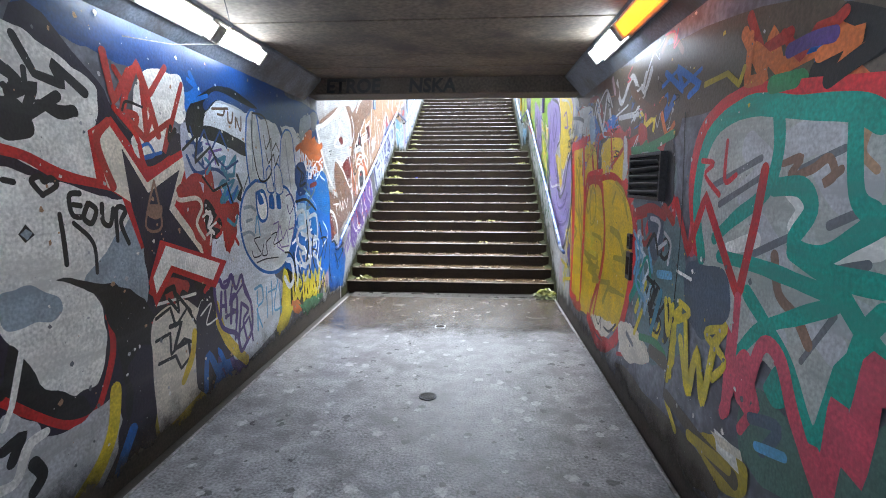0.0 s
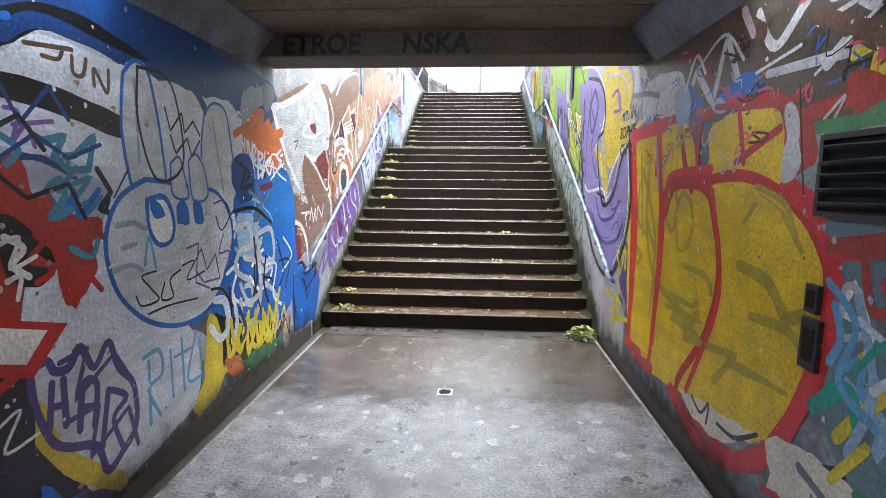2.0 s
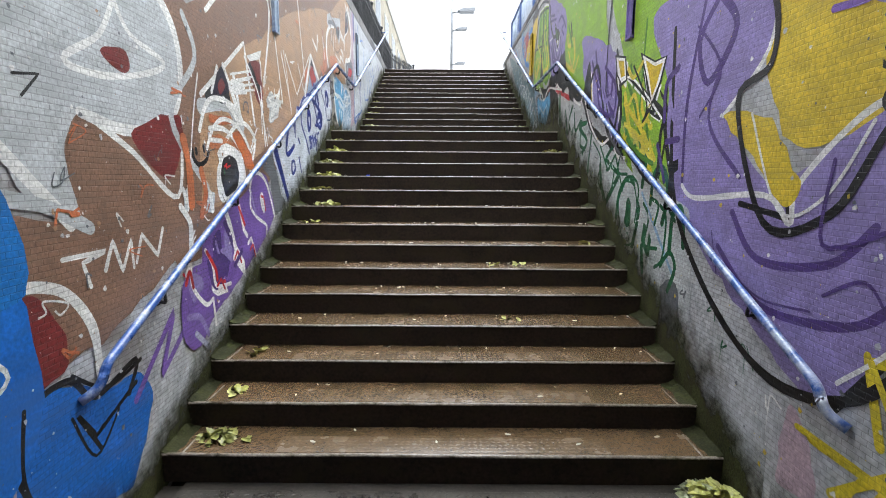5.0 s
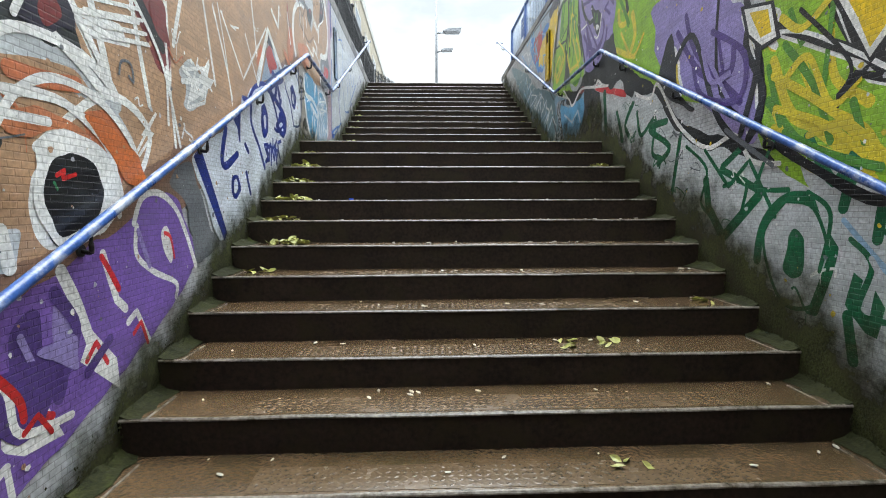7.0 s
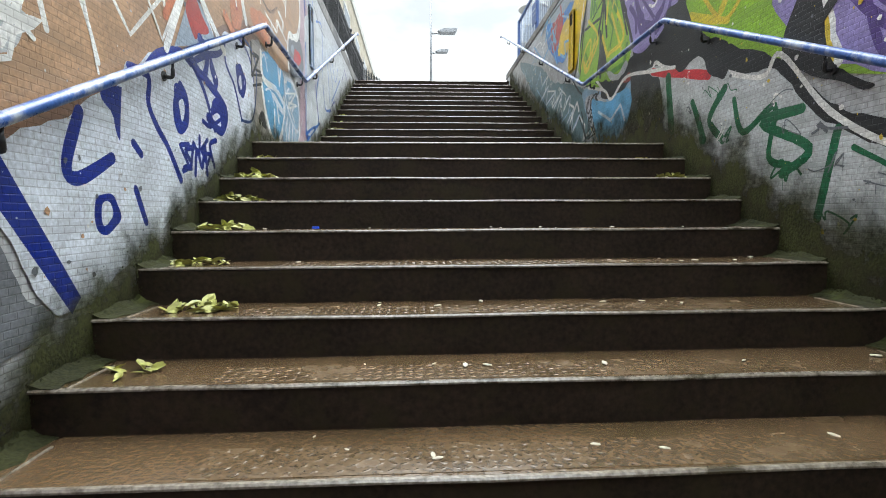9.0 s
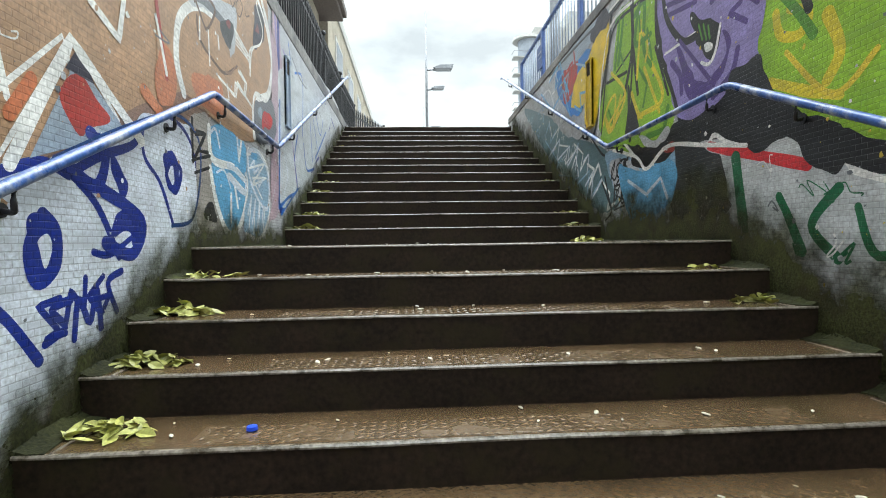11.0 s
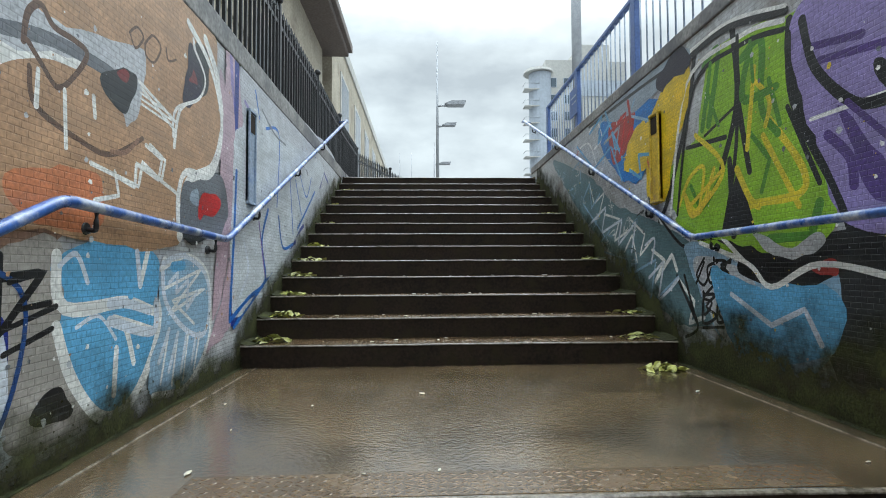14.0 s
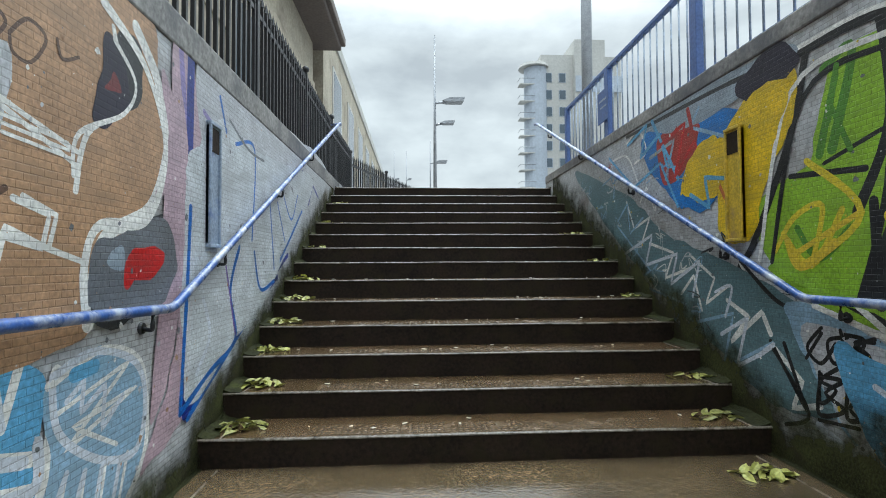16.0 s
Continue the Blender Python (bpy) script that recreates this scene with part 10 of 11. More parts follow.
line_stroke(m, "black", 0.04, [(11.72, 4.06), (11.705, 3.718), (11.496, 3.294), (11.432, 3.147)])
line_stroke(m, "black", 0.03, [(12.108, 4.233), (12.146, 3.605), (12.286, 3.129)])
line_stroke(m, "black", 0.03, [(12.142, 3.474), (12.013, 3.109)])
poly_shape(m, "black", [(12.286, 3.129), (12.142, 3.474), (12.032, 3.11)])
line_stroke(m, "yellow", 0.035, [(12.564, 3.783), (12.269, 3.5), (12.588, 3.264)])
line_stroke(m, "yellow", 0.035, [(11.973, 3.995), (12.049, 3.569)])
line_stroke(m, "yellow", 0.035, [(11.919, 3.609), (11.684, 3.208)])
line_stroke(m, "limed", 0.03, [(12.422, 4.033), (12.313, 3.785)])
line_stroke(m, "limed", 0.03, [(11.863, 3.89), (11.793, 3.633)])
zig_stroke(m, "lblue", 0.02, [(14.878, 3.641), (14.211, 3.219), (14.537, 3.121), (13.684, 2.987), (13.947, 2.782), (13.157, 2.977), (13.269, 2.622), (12.824, 2.851)])
zig_stroke(m, "sky", 0.025, [(15.046, 4.321), (14.496, 3.947), (14.022, 4.068), (13.772, 3.699)])
line_stroke(m, "redd", 0.04, [(13.617, 4.366), (13.516, 4.04)])
line_stroke(m, "sky", 0.035, [(14.15, 4.435), (13.762, 3.902)])
line_stroke(m, "orange", 0.03, [(13.407, 4.011), (13.218, 3.69)])
zig_stroke(m, "whiteb", 0.02, [(12.144, 2.766), (11.962, 2.656), (11.795, 2.727), (11.654, 2.632)])
line_stroke(m, "sky", 0.06, [(12.251, 2.695), (11.88, 2.606), (11.59, 2.588)])
zig_stroke(m, "tealg", 0.04, [(14.891, 3.389), (13.698, 2.69), (12.761, 2.581)])


m = mural(-1, "black and red pointed letter with white outlines")
fill_shape(m, "blackp", [(7.397, 2.187), (7.476, 2.327), (7.558, 2.366), (7.655, 2.215), (7.534, 2.171), (7.427, 2.154)])
fill_shape(m, "maroon", [(7.488, 2.267), (7.556, 2.3), (7.584, 2.23), (7.499, 2.195)])
line_stroke(m, "white", 0.035, [(7.184, 1.92), (7.281, 2.079), (7.426, 2.149), (7.691, 2.141), (7.87, 2.044)])
line_stroke(m, "white", 0.03, [(7.38, 2.182), (7.479, 2.36)])
zig_stroke(m, "white", 0.035, [(7.572, 2.393), (7.87, 2.044)])
line_stroke(m, "white", 0.016, [(7.688, 2.353), (8.065, 2.449)])
line_stroke(m, "white", 0.016, [(7.705, 2.312), (8.091, 2.41)])
line_stroke(m, "white", 0.016, [(7.738, 2.281), (8.117, 2.361)])
poly_shape(m, "white", [(8.005, 2.55), (8.334, 2.669), (8.301, 2.592), (8.071, 2.524)])
fill_shape(m, "maroon", [(8.159, 2.521), (8.292, 2.565), (8.284, 2.369), (8.185, 2.443)])
line_stroke(m, "white", 0.022, [(7.961, 2.534), (8.237, 2.282), (8.385, 1.904)])
line_stroke(m, "white", 0.03, [(7.271, 1.816), (7.376, 1.954), (7.54, 2.027), (7.769, 1.996), (7.961, 1.862), (7.997, 1.747)])
fill_shape(m, "orange", [(7.673, 1.932), (7.908, 1.871), (8.067, 1.727), (7.92, 1.693), (7.801, 1.816)])
fill_shape(m, "white", [(7.405, 1.721), (7.466, 1.814), (7.624, 1.854), (7.8, 1.795), (7.878, 1.638), (7.753, 1.519), (7.529, 1.457), (7.427, 1.566)])
fill_shape(m, "black", [(7.456, 1.702), (7.557, 1.776), (7.694, 1.762), (7.762, 1.637), (7.661, 1.53), (7.496, 1.518)])
zig_stroke(m, "red", 0.015, [(7.512, 1.704), (7.552, 1.724), (7.538, 1.693), (7.604, 1.713)])
line_stroke(m, "green", 0.01, [(7.499, 1.68), (7.512, 1.658)])
line_stroke(m, "white", 0.014, [(7.202, 2.26), (7.116, 1.999), (7.004, 1.541), (6.983, 1.435)])
line_stroke(m, "white", 0.014, [(8.93, 2.812), (9.019, 2.581), (9.11, 2.253)])
zig_stroke(m, "white", 0.02, [(8.453, 2.301), (8.756, 2.387), (8.695, 2.182), (8.478, 2.111), (8.62, 2.373), (8.795, 2.271)])
line_stroke(m, "white", 0.05, [(6.902, 1.461), (6.998, 1.357), (6.989, 1.215)])
zig_stroke(m, "white", 0.03, [(6.942, 1.561), (6.966, 1.49), (7.036, 1.521), (7.041, 1.447)])
line_stroke(m, "white", 0.05, [(7.276, 1.528), (7.297, 1.421)])
line_stroke(m, "rust", 0.07, [(6.979, 1.852), (7.028, 1.683), (7.031, 1.467)])
line_stroke(m, "rust", 0.06, [(7.174, 1.67), (7.217, 1.531), (7.149, 1.396)])
m = mural(1, "lime letter with black outlines and yellow stars on violet")
line_stroke(m, "black", 0.05, [(8.56, 2.641), (8.599, 2.482), (8.438, 2.213), (8.45, 2.014), (8.037, 1.757), (7.661, 1.617), (7.608, 1.943), (7.59, 2.085), (7.897, 2.255), (8.399, 2.529)])
line_stroke(m, "white", 0.02, [(8.452, 2.505), (8.179, 2.423), (7.897, 2.255), (7.608, 2.057)])
poly_shape(m, "black", [(8.07, 2.606), (7.782, 2.483), (7.576, 2.472), (7.657, 2.298), (7.791, 2.166), (7.885, 2.306)])
poly_shape(m, "white", [(8.023, 2.574), (7.78, 2.467), (7.601, 2.465), (7.684, 2.31), (7.798, 2.194), (7.867, 2.315)])
poly_shape(m, "yellowo", [(7.955, 2.524), (7.776, 2.441), (7.645, 2.438), (7.739, 2.295), (7.8, 2.233), (7.868, 2.376)])
poly_shape(m, "black", [(8.666, 2.724), (8.39, 2.653), (8.323, 2.445), (8.469, 2.424), (8.601, 2.544)])
poly_shape(m, "white", [(8.63, 2.696), (8.41, 2.64), (8.357, 2.46), (8.467, 2.45), (8.577, 2.544)])
poly_shape(m, "yellowo", [(8.581, 2.66), (8.43, 2.624), (8.395, 2.496), (8.479, 2.492)])
line_stroke(m, "yellow", 0.045, [(8.361, 2.264), (8.085, 2.093), (7.85, 1.922), (7.684, 1.778)])
line_stroke(m, "yellow", 0.04, [(8.336, 2.092), (8.022, 1.968), (7.796, 1.809)])
line_stroke(m, "yellow", 0.04, [(8.015, 2.519), (8.182, 2.439), (8.321, 2.538)])
line_stroke(m, "limed", 0.04, [(8.263, 1.962), (7.958, 1.818), (7.714, 1.747)])
line_stroke(m, "black", 0.022, [(8.195, 2.531), (7.889, 2.199), (7.951, 2.067), (7.808, 2.156)])
line_stroke(m, "violetd", 0.045, [(7.56, 2.037), (7.563, 2.273), (7.392, 2.354)])
line_stroke(m, "violetd", 0.045, [(7.51, 1.889), (7.33, 1.893)])
line_stroke(m, "violetd", 0.04, [(7.647, 1.877), (7.543, 1.699), (7.502, 1.621)])
line_stroke(m, "violetd", 0.04, [(9.169, 2.583), (9.043, 2.317), (8.655, 2.208), (8.613, 2.451), (8.939, 2.679)])
line_stroke(m, "lilac", 0.04, [(9.044, 2.592), (8.932, 2.375), (8.748, 2.375)])
line_stroke(m, "lilac", 0.05, [(7.494, 2.186), (7.42, 2.037), (7.35, 2.046)])
poly_shape(m, "black", [(7.433, 1.744), (7.312, 1.766), (7.303, 1.696), (7.357, 1.675), (7.36, 1.447), (7.435, 1.51)])
m = mural(-1, "pale upright letters with blue outlines and pink speckle")
fill_shape(m, "pinkg", [(12.45, 4.136), (12.573, 4.039), (12.691, 3.714), (12.669, 3.264), (12.559, 2.84), (12.39, 2.63), (12.465, 3.178), (12.547, 3.686)])
fill_shape(m, "palegrey", [(12.764, 3.574), (12.979, 4.072), (13.731, 4.085), (14.186, 3.77), (14.363, 3.257), (13.377, 2.833), (12.726, 2.607), (12.74, 3.175)])
line_stroke(m, "blue", 0.035, [(12.658, 2.588), (12.994, 2.711), (13.377, 2.833), (13.289, 3.133), (13.439, 3.398)])
line_stroke(m, "blue", 0.035, [(12.658, 2.588), (12.719, 3.175), (12.749, 3.572)])
line_stroke(m, "blue", 0.028, [(13.735, 3.374), (13.875, 3.113), (14.221, 3.161)])
line_stroke(m, "blue", 0.024, [(13.112, 4.246), (13.21, 4.069)])
line_stroke(m, "blue", 0.024, [(13.367, 4.036), (13.731, 4.077), (13.682, 3.453)])
line_stroke(m, "blue", 0.024, [(14.103, 3.758), (14.221, 3.255)])
line_stroke(m, "violet", 0.02, [(13.217, 3.278), (13.376, 2.863)])
line_stroke(m, "blue", 0.02, [(14.457, 3.908), (14.765, 3.689), (14.997, 3.938)])
line_stroke(m, "greyd", 0.02, [(13.26, 4.156), (13.601, 4.054), (13.946, 4.048)])
line_stroke(m, "whiteb", 0.03, [(12.907, 3.109), (12.992, 2.909), (12.834, 2.738)])
m = mural(-1, "white outlined cheek, ear and eye of the painted face")
fill_shape(m, "greyd", [(12.021, 3.138), (11.998, 3.336), (12.117, 3.403), (12.325, 3.449), (12.519, 3.479), (12.603, 3.292), (12.466, 3.124)])
fill_shape(m, "red", [(12.176, 3.205), (12.267, 3.367), (12.48, 3.356), (12.435, 3.259)])
fill_shape(m, "greyb", [(12.077, 3.296), (12.16, 3.371), (12.184, 3.277)])
line_stroke(m, "white", 0.04, [(11.966, 3.114), (11.959, 3.29), (12.039, 3.429), (12.325, 3.462), (12.464, 3.643), (12.484, 3.869), (12.314, 4.109), (12.04, 4.23)])
fill_shape(m, "blackp", [(11.99, 3.8), (12.025, 3.97), (12.074, 4.13), (12.18, 4.055), (12.201, 3.89), (12.048, 3.79)])
fill_shape(m, "maroon", [(12.045, 3.932), (12.106, 4.002), (12.137, 3.942)])
line_stroke(m, "white", 0.02, [(11.897, 3.581), (11.922, 3.725), (12.174, 3.864), (12.251, 4.008), (12.108, 4.122)])
line_stroke(m, "white", 0.012, [(11.601, 3.697), (11.869, 3.679)])
line_stroke(m, "white", 0.012, [(11.609, 3.673), (11.876, 3.656)])
line_stroke(m, "white", 0.012, [(11.614, 3.648), (11.883, 3.632)])
zig_stroke(m, "white", 0.02, [(11.655, 3.476), (11.795, 3.441), (11.767, 3.339), (11.584, 3.377), (11.575, 3.272), (11.411, 3.303)])
ring_stroke(m, "brownd", 0.012, [(11.633, 3.927), (11.697, 3.995), (11.769, 3.97), (11.713, 3.877), (11.647, 3.878)])
ring_stroke(m, "brownd", 0.012, [(11.516, 3.924), (11.571, 3.973), (11.62, 3.948), (11.562, 3.877)])
line_stroke(m, "brownd", 0.012, [(11.814, 3.99), (11.838, 3.938), (11.914, 3.974)])
line_stroke(m, "brown", 0.02, [(11.409, 3.387), (11.506, 3.409), (11.594, 3.483)])
m = mural(-1, "white strokes over the sky blue letter")
ring_stroke(m, "whiteb", 0.03, [(11.82, 2.946), (12.024, 2.99), (12.274, 2.906), (12.352, 2.741), (12.29, 2.56), (12.07, 2.601), (11.855, 2.761)])
line_stroke(m, "whiteb", 0.025, [(11.799, 2.482), (11.89, 2.626)])
line_stroke(m, "whiteb", 0.025, [(11.894, 2.423), (11.979, 2.598)])
line_stroke(m, "whiteb", 0.025, [(12.016, 2.397), (12.07, 2.574)])
line_stroke(m, "whiteb", 0.025, [(12.134, 2.417), (12.179, 2.552)])
line_stroke(m, "whiteb", 0.045, [(11.423, 2.783), (11.542, 2.777), (11.71, 2.732)])
line_stroke(m, "whiteb", 0.045, [(11.424, 2.715), (11.739, 2.636), (11.765, 2.764)])
line_stroke(m, "whiteb", 0.03, [(11.604, 2.995), (11.631, 2.851)])
zig_stroke(m, "whiteb", 0.022, [(11.885, 2.855), (11.97, 2.903), (11.954, 2.8), (12.085, 2.863), (12.068, 2.709), (12.192, 2.797)])
line_stroke(m, "sky", 0.05, [(11.457, 2.936), (11.538, 2.954), (11.563, 2.816)])
line_stroke(m, "sky", 0.05, [(11.917, 2.932), (12.025, 2.939)])
m = mural(1, "red, yellow and blue splashes with jagged pale tags")
fill_shape(m, "blackp", [(13.092, 4.334), (12.746, 4.462), (12.604, 4.31), (12.698, 4.247), (12.968, 4.211)])
zig_stroke(m, "sky", 0.03, [(14.611, 4.351), (14.238, 4.431), (14.368, 4.178), (14.03, 4.299), (13.924, 4.031)])
zig_stroke(m, "red", 0.03, [(14.035, 4.206), (13.658, 4.283), (13.808, 3.917), (13.543, 4.124), (13.425, 3.884)])
fill_shape(m, "yellowo", [(12.997, 4.221), (12.684, 4.248), (12.718, 4.035), (12.922, 3.788), (13.042, 3.877)])
fill_shape(m, "yellowo", [(13.675, 3.943), (13.466, 4.095), (13.287, 4.072), (13.291, 3.71), (13.668, 3.762)])
zig_stroke(m, "sky", 0.03, [(13.602, 3.76), (13.378, 3.645), (13.426, 3.852), (13.168, 3.802)])
zig_stroke(m, "whiteb", 0.026, [(14.805, 3.343), (14.177, 3.513), (14.301, 3.266), (13.793, 3.351), (13.896, 3.122), (13.507, 3.297), (13.598, 3.051)])
zig_stroke(m, "whiteb", 0.026, [(13.281, 2.835), (13.029, 2.964), (13.132, 2.663), (12.929, 2.769), (12.823, 2.841)])
line_stroke(m, "whiteb", 0.022, [(13.336, 3.098), (13.17, 3.138), (13.236, 2.951)])
zig_stroke(m, "lblue", 0.022, [(14.858, 3.681), (14.641, 3.819), (14.59, 3.547), (14.337, 3.667)])
zig_stroke(m, "lblue", 0.022, [(15.227, 4.081), (14.905, 4.14), (14.948, 3.919)])
line_stroke(m, "black", 0.02, [(12.501, 2.947), (12.597, 2.813)])
line_stroke(m, "black", 0.02, [(12.36, 2.948), (12.464, 2.916), (12.438, 2.82), (12.347, 2.851)])
line_stroke(m, "black", 0.02, [(12.228, 2.945), (12.32, 2.93), (12.247, 2.872), (12.332, 2.821)])
line_stroke(m, "black", 0.02, [(12.518, 2.76), (12.516, 2.615), (12.426, 2.696), (12.511, 2.723), (12.402, 2.805)])
line_stroke(m, "black", 0.02, [(12.369, 2.756), (12.283, 2.723), (12.354, 2.634), (12.276, 2.588)])
line_stroke(m, "black", 0.02, [(12.824, 2.815), (12.588, 2.546), (12.746, 2.441)])
line_stroke(m, "black", 0.018, [(12.528, 2.531), (12.31, 2.558)])
zig_stroke(m, "lblue", 0.04, [(12.235, 2.783), (12.091, 2.735), (12.182, 2.616), (12.017, 2.61)])
zig_stroke(m, "whiteb", 0.04, [(12.53, 2.502), (12.349, 2.441), (12.185, 2.54), (12.048, 2.484)])
line_stroke(m, "yellowd", 0.05, [(12.413, 3.371), (12.618, 3.265), (12.701, 3.394)])
line_stroke(m, "yellow", 0.045, [(12.144, 3.475), (12.039, 3.292), (11.969, 3.242)])
line_stroke(m, "limed", 0.03, [(12.376, 4.185), (12.424, 3.944)])
line_stroke(m, "limed", 0.03, [(12.001, 4.151), (11.985, 3.927)])


m = mural(-1, "black and pale looping tags over mottled blue paint")
fill_shape(m, "navy", [(4.637, 1.816), (4.919, 1.787), (4.927, 1.513), (4.695, 1.473), (4.595, 1.624)])
fill_shape(m, "lblue", [(4.613, 1.355), (4.831, 1.382), (4.983, 1.25), (4.874, 1.067), (4.651, 1.108)])
fill_shape(m, "blued", [(5.045, 1.39), (5.285, 1.271), (5.307, 0.968), (5.057, 1.087)])
line_stroke(m, "black", 0.03, [(4.664, 1.771), (4.793, 1.702), (4.721, 1.573), (4.896, 1.597)])
line_stroke(m, "black", 0.022, [(4.796, 1.728), (4.866, 1.677), (4.799, 1.624)])
line_stroke(m, "tealg", 0.03, [(4.85, 1.543), (5.052, 1.448), (4.904, 1.318), (5.137, 1.351)])
line_stroke(m, "greyp", 0.05, [(4.604, 1.281), (4.805, 1.293), (4.841, 1.131), (4.651, 1.108), (4.569, 0.985), (4.785, 0.864)])
line_stroke(m, "greyp", 0.05, [(4.939, 1.256), (5, 1.008), (5.25, 0.968), (5.224, 1.214), (4.978, 1.209)])
line_stroke(m, "greyp", 0.045, [(4.715, 1.05), (4.949, 0.961), (4.969, 0.742), (4.75, 0.706), (4.635, 0.859)])
line_stroke(m, "whiteb", 0.03, [(5.087, 0.924), (5.3, 0.902), (5.214, 0.657), (5.378, 0.528)])
line_stroke(m, "black", 0.03, [(4.587, 1.407), (4.915, 1.413), (5.231, 1.277)])
line_stroke(m, "black", 0.03, [(4.888, 1.179), (4.921, 0.879), (4.834, 0.731)])
line_stroke(m, "black", 0.028, [(5.096, 1.004), (5.04, 0.781), (5.147, 0.548)])
line_stroke(m, "black", 0.022, [(5.373, 1.022), (5.476, 0.821), (5.334, 0.685)])
line_stroke(m, "whiteb", 0.06, [(4.265, 0.831), (4.393, 0.79), (4.429, 0.61), (4.308, 0.552), (4.196, 0.662)])
line_stroke(m, "whiteb", 0.05, [(4.514, 0.8), (4.555, 0.599), (4.475, 0.482)])
line_stroke(m, "black", 0.025, [(4.461, 0.871), (4.478, 0.662), (4.431, 0.481)])
line_stroke(m, "black", 0.022, [(4.227, 0.914), (4.375, 0.879), (4.505, 0.727)])
line_stroke(m, "navy", 0.04, [(4.6, 0.685), (4.687, 0.506), (4.605, 0.437)])
line_stroke(m, "orange", 0.05, [(4.655, 1.96), (4.831, 2.012), (5.071, 1.995)])
line_stroke(m, "maroon", 0.05, [(5.066, 1.565), (5.268, 1.592)])
zig_stroke(m, "yellow", 0.04, [(4.463, 0.643), (4.496, 0.39), (4.621, 0.567), (4.54, 0.473)])
line_stroke(m, "yellow", 0.04, [(4.74, 0.624), (4.693, 0.359)])
line_stroke(m, "yellow", 0.038, [(4.862, 0.601), (4.791, 0.365), (4.946, 0.313), (4.996, 0.576)])
zig_stroke(m, "yellow", 0.036, [(5.043, 0.295), (5.12, 0.591), (5.206, 0.387), (5.358, 0.677)])
line_stroke(m, "green", 0.04, [(4.62, 0.259), (4.856, 0.174), (5.102, 0.164)])
line_stroke(m, "violetd", 0.014, [(4.32, 1.477), (4.45, 1.489), (4.524, 1.39), (4.399, 1.291), (4.334, 1.389)])
line_stroke(m, "violet", 0.014, [(4.423, 1.264), (4.354, 1.141), (4.492, 1.131), (4.4, 0.989)])
m = mural(-1, "violet letters with pale shading low on the stair wall")
fill_shape(m, "violet", [(6.868, 1.019), (7.024, 1.084), (7.182, 1.082), (7.225, 0.895), (7.264, 0.766), (7.002, 0.582), (6.837, 0.69)])
fill_shape(m, "lilac", [(6.924, 0.996), (7.045, 1.046), (7.115, 0.959), (6.981, 0.877)])
fill_shape(m, "violetd", [(7.182, 1.082), (7.343, 1.125), (7.44, 1.004), (7.287, 0.87)])
fill_shape(m, "lilac", [(7.379, 1.139), (7.533, 1.166), (7.562, 1.019)])
line_stroke(m, "white", 0.03, [(6.913, 1.056), (6.97, 1.109), (6.976, 0.975), (7.13, 0.827), (7.232, 0.839)])
line_stroke(m, "white", 0.025, [(7.232, 0.839), (7.255, 0.656)])
line_stroke(m, "red", 0.03, [(6.904, 1.005), (6.953, 1.07), (6.985, 0.971)])
line_stroke(m, "white", 0.03, [(7.162, 1.171), (7.252, 1.061), (7.291, 0.914), (7.509, 0.883)])
line_stroke(m, "red", 0.03, [(7.178, 1.159), (7.288, 1.028), (7.307, 0.954)])
zig_stroke(m, "red", 0.022, [(7.304, 0.909), (7.362, 0.944), (7.413, 0.868)])
line_stroke(m, "lilac", 0.04, [(6.906, 0.801), (7.044, 0.766), (7.141, 0.628)])
line_stroke(m, "greyv", 0.04, [(6.986, 0.677), (7.134, 0.545)])
m = mural(1, "dark green outlined letters on mossy silver brick")
fill_shape(m, "greyd", [(7.456, 0.889), (7.2, 0.94), (7.142, 0.509), (7.274, 0.422)])
line_stroke(m, "green2", 0.03, [(7.831, 1.45), (7.724, 1.351), (7.772, 1.147), (7.555, 1.143)])
line_stroke(m, "green2", 0.03, [(7.671, 1.491), (7.565, 1.449), (7.612, 1.314)])
line_stroke(m, "green2", 0.03, [(7.534, 1.452), (7.432, 1.367), (7.453, 1.093), (7.569, 1.007)])
line_stroke(m, "green2", 0.028, [(7.384, 1.421), (7.297, 1.364)])
line_stroke(m, "green2", 0.04, [(7.476, 1.035), (7.346, 1.146), (7.255, 1.056), (7.338, 0.885)])
zig_stroke(m, "green2", 0.025, [(8.971, 1.952), (8.705, 1.709), (8.524, 1.848), (8.299, 1.54)])
line_stroke(m, "green2", 0.025, [(8.335, 1.936), (8.441, 1.707), (8.211, 1.673)])
line_stroke(m, "greyd", 0.03, [(8.756, 2.047), (8.338, 1.805)])
line_stroke(m, "greyp", 0.03, [(7.728, 1.377), (7.639, 1.256)])
m = mural(1, "dense dark tags with red, teal and yellow strokes")
fill_shape(m, "slate", [(2.733, 1.507), (2.482, 1.504), (2.415, 1.256), (2.608, 1.167)])
fill_shape(m, "blackg", [(2.509, 1.836), (2.349, 1.836), (2.301, 1.536), (2.485, 1.523)])
line_stroke(m, "redd", 0.06, [(3.002, 1.411), (2.658, 1.468), (2.417, 1.432)])
line_stroke(m, "redd", 0.04, [(2.825, 1.381), (2.76, 1.225), (2.629, 1.296)])
line_stroke(m, "redd", 0.05, [(2.427, 1.489), (2.281, 1.413)])
line_stroke(m, "sky", 0.035, [(2.981, 1.284), (2.829, 1.161), (2.878, 0.945), (2.699, 0.858)])
line_stroke(m, "teal2", 0.03, [(2.805, 1.019), (2.674, 1.151), (2.58, 0.996)])
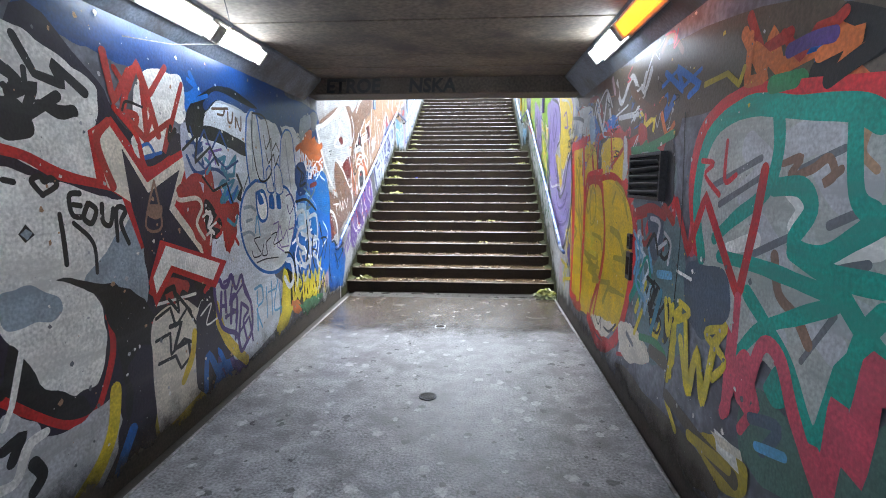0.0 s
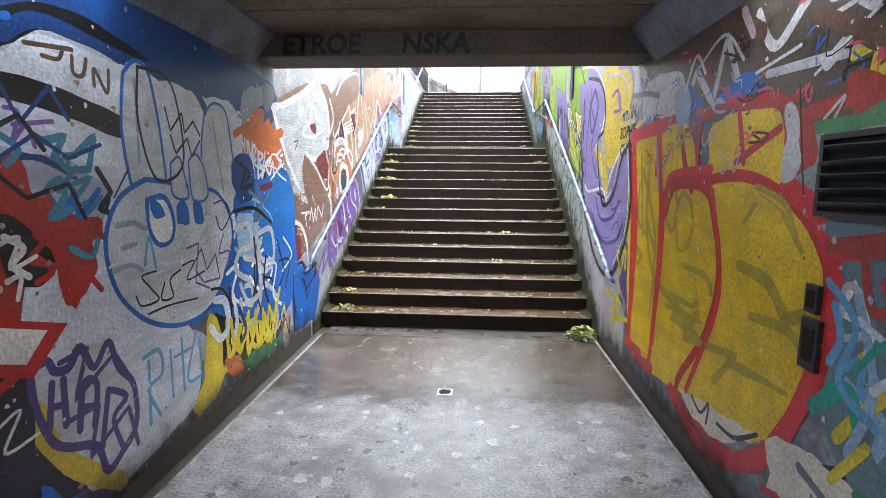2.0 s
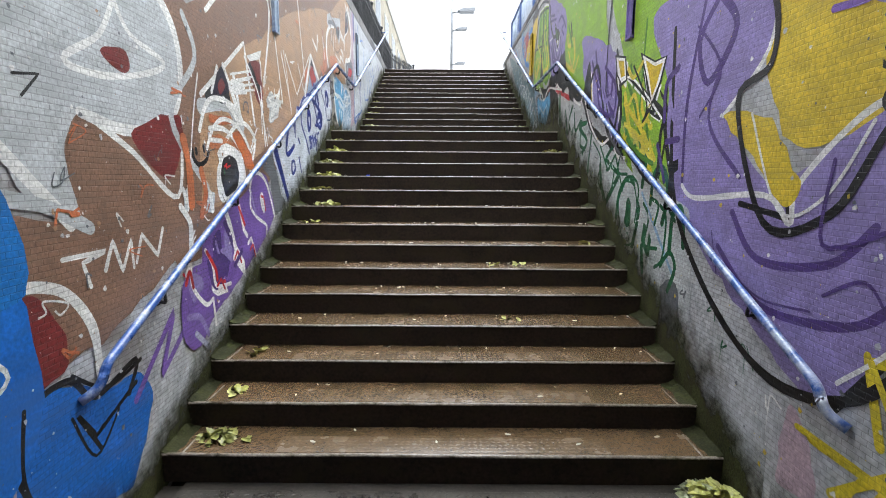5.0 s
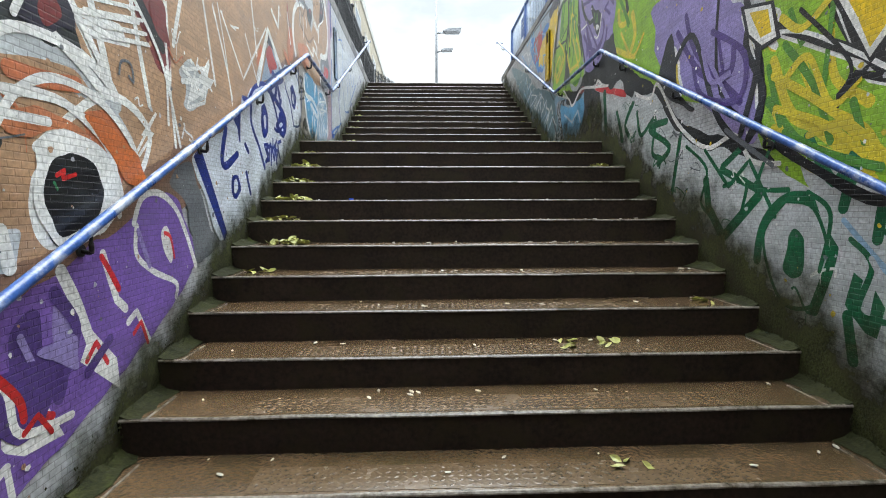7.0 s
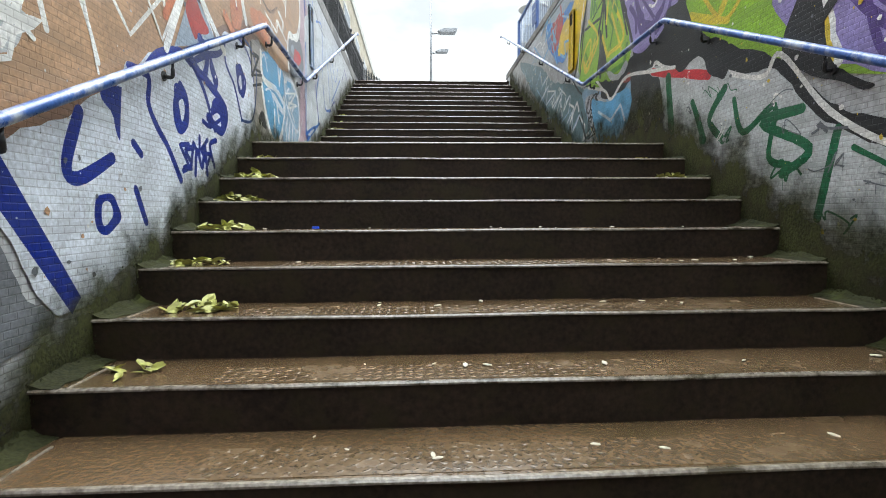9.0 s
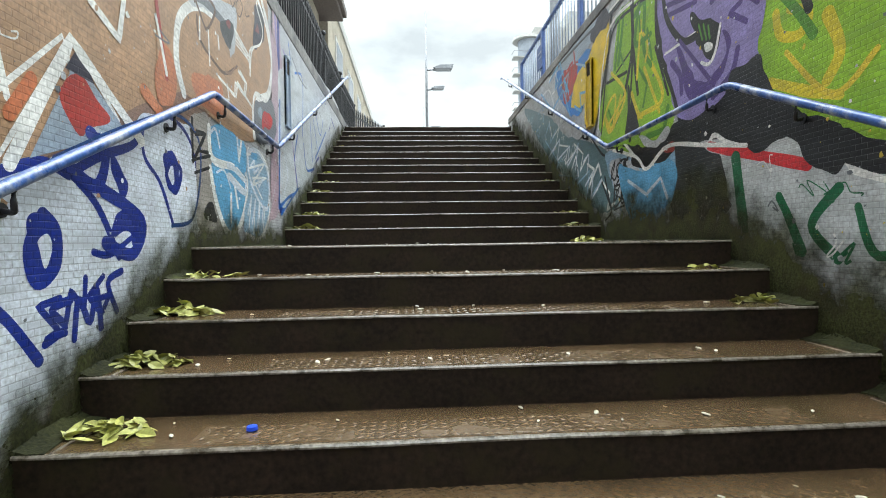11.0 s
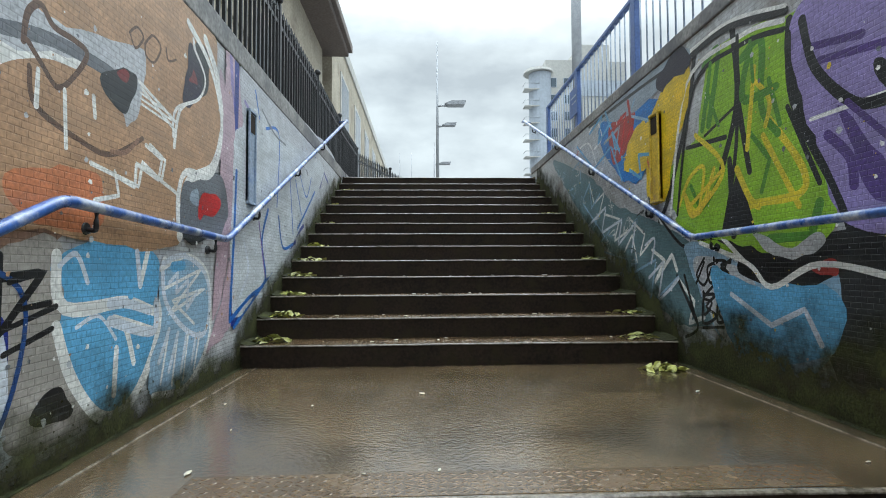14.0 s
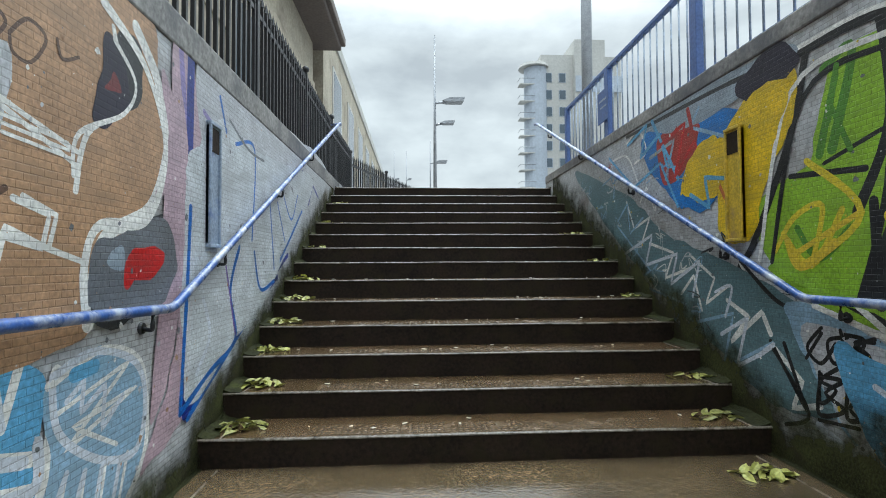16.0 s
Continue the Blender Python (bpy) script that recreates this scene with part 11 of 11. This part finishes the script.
line_stroke(m, "greyp", 0.03, [(2.647, 1.403), (2.49, 1.382), (2.524, 1.231), (2.368, 1.286)])
line_stroke(m, "greyp", 0.025, [(2.402, 1.337), (2.296, 1.283), (2.324, 1.163)])
line_stroke(m, "black", 0.035, [(2.652, 1.018), (2.513, 0.976), (2.583, 0.812), (2.424, 0.798)])
line_stroke(m, "black", 0.03, [(2.404, 0.85), (2.289, 0.944), (2.246, 0.828), (2.195, 0.875)])
line_stroke(m, "black", 0.03, [(2.685, 1.217), (2.567, 1.307), (2.489, 1.197)])
line_stroke(m, "yellow", 0.045, [(2.315, 0.952), (2.259, 0.762), (2.206, 0.944)])
line_stroke(m, "yellow", 0.04, [(2.861, 0.581), (2.724, 0.775)])
line_stroke(m, "green", 0.05, [(2.733, 0.594), (2.459, 0.648), (2.287, 0.625)])
line_stroke(m, "darkbrown", 0.09, [(2.51, 0.573), (2.28, 0.584)])
line_stroke(m, "sky", 0.05, [(2.469, 1.077), (2.268, 1.105)])
line_stroke(m, "teal", 0.05, [(2.531, 0.699), (2.397, 0.978)])
line_stroke(m, "orange", 0.04, [(2.569, 2.037), (2.468, 1.906), (2.369, 1.96)])
line_stroke(m, "brownd", 0.07, [(3.197, 2.275), (2.758, 2.078), (2.526, 2.102)])
line_stroke(m, "green", 0.05, [(3.125, 1.851), (2.722, 1.859), (2.36, 1.906)])


m = mural(1, "white edge line and blue patch below the letters")
fill_shape(m, "sky", [(12.427, 2.901), (12.016, 2.819), (11.493, 2.803), (11.541, 2.52), (12.14, 2.425)])
zig_stroke(m, "whiteb", 0.03, [(12.227, 2.759), (11.898, 2.615), (11.671, 2.715), (11.577, 2.561)])
line_stroke(m, "white", 0.03, [(12.541, 3.075), (12.078, 2.938), (11.891, 2.813), (11.563, 2.928), (11.09, 2.845), (10.722, 2.772)])
m = mural(-1, "black tags, blue strokes and yellow edge low on the wall")
fill_shape(m, "blackp", [(2.626, 0.752), (2.842, 0.738), (2.862, 0.51), (2.852, 0.277), (2.768, 0.084), (2.565, 0.222)])
zig_stroke(m, "black", 0.03, [(2.312, 0.724), (2.434, 0.721), (2.341, 0.57), (2.498, 0.571), (2.514, 0.409)])
zig_stroke(m, "black", 0.028, [(2.324, 0.898), (2.417, 0.791), (2.406, 0.912), (2.548, 0.759)])
line_stroke(m, "yellowd", 0.06, [(2.414, 0.325), (2.531, 0.461), (2.572, 0.605)])
line_stroke(m, "blue", 0.06, [(2.668, 0.152), (2.73, 0.392), (2.909, 0.058)])
line_stroke(m, "blue", 0.045, [(2.768, 0.084), (2.86, 0.212)])
line_stroke(m, "white", 0.014, [(2.664, 0.7), (2.807, 0.751), (2.728, 0.617), (2.875, 0.621)])
zig_stroke(m, "black", 0.022, [(2.591, 1.841), (2.777, 1.958), (2.723, 1.76), (2.934, 1.878), (3.033, 1.753)])
zig_stroke(m, "black", 0.02, [(2.807, 1.665), (2.935, 1.561), (3.142, 1.615), (3.215, 1.465)])
zig_stroke(m, "redd", 0.03, [(2.86, 1.537), (3.036, 1.418), (2.908, 1.319), (3.189, 1.223)])
line_stroke(m, "white", 0.02, [(2.775, 1.387), (2.882, 1.414), (2.833, 1.302), (2.947, 1.331)])


def flakes(side, y0, y1, n, colours, seed):
    """Chips and splashes of paint, a few millimetres to a few centimetres across."""
    rnd = random.Random(seed)
    m = mural(side, "chipped and splashed flecks of paint")
    for c in colours:
        quads = []
        for i in range(n // len(colours)):
            y = rnd.uniform(y0, y1)
            z = rnd.uniform(0.05, 2.5) + (0 if y < NOSE[0] else (y - NOSE[0]) * 0.42)
            if z > (2.5 if y < PORTAL1 else 4.28):
                continue
            r = 0.003 + 0.014 * rnd.random() ** 4
            a0 = rnd.uniform(0, 6)
            quads.append([Vector((y + r * rnd.uniform(0.5, 1.3) * math.cos(a0 + a * 1.05), z + r * rnd.uniform(0.5, 1.3) * math.sin(a0 + a * 1.05))) for a in range(6)])
        coat(m, "fleck", c, quads)["kind"] = "stuff"


flakes(-1, 1.4, 17.2, 2600, ("white", "greyd", "tan", "greyp"), 21)
flakes(1, 1.4, 17.2, 2600, ("white", "greyd", "yellowd", "greyp"), 22)
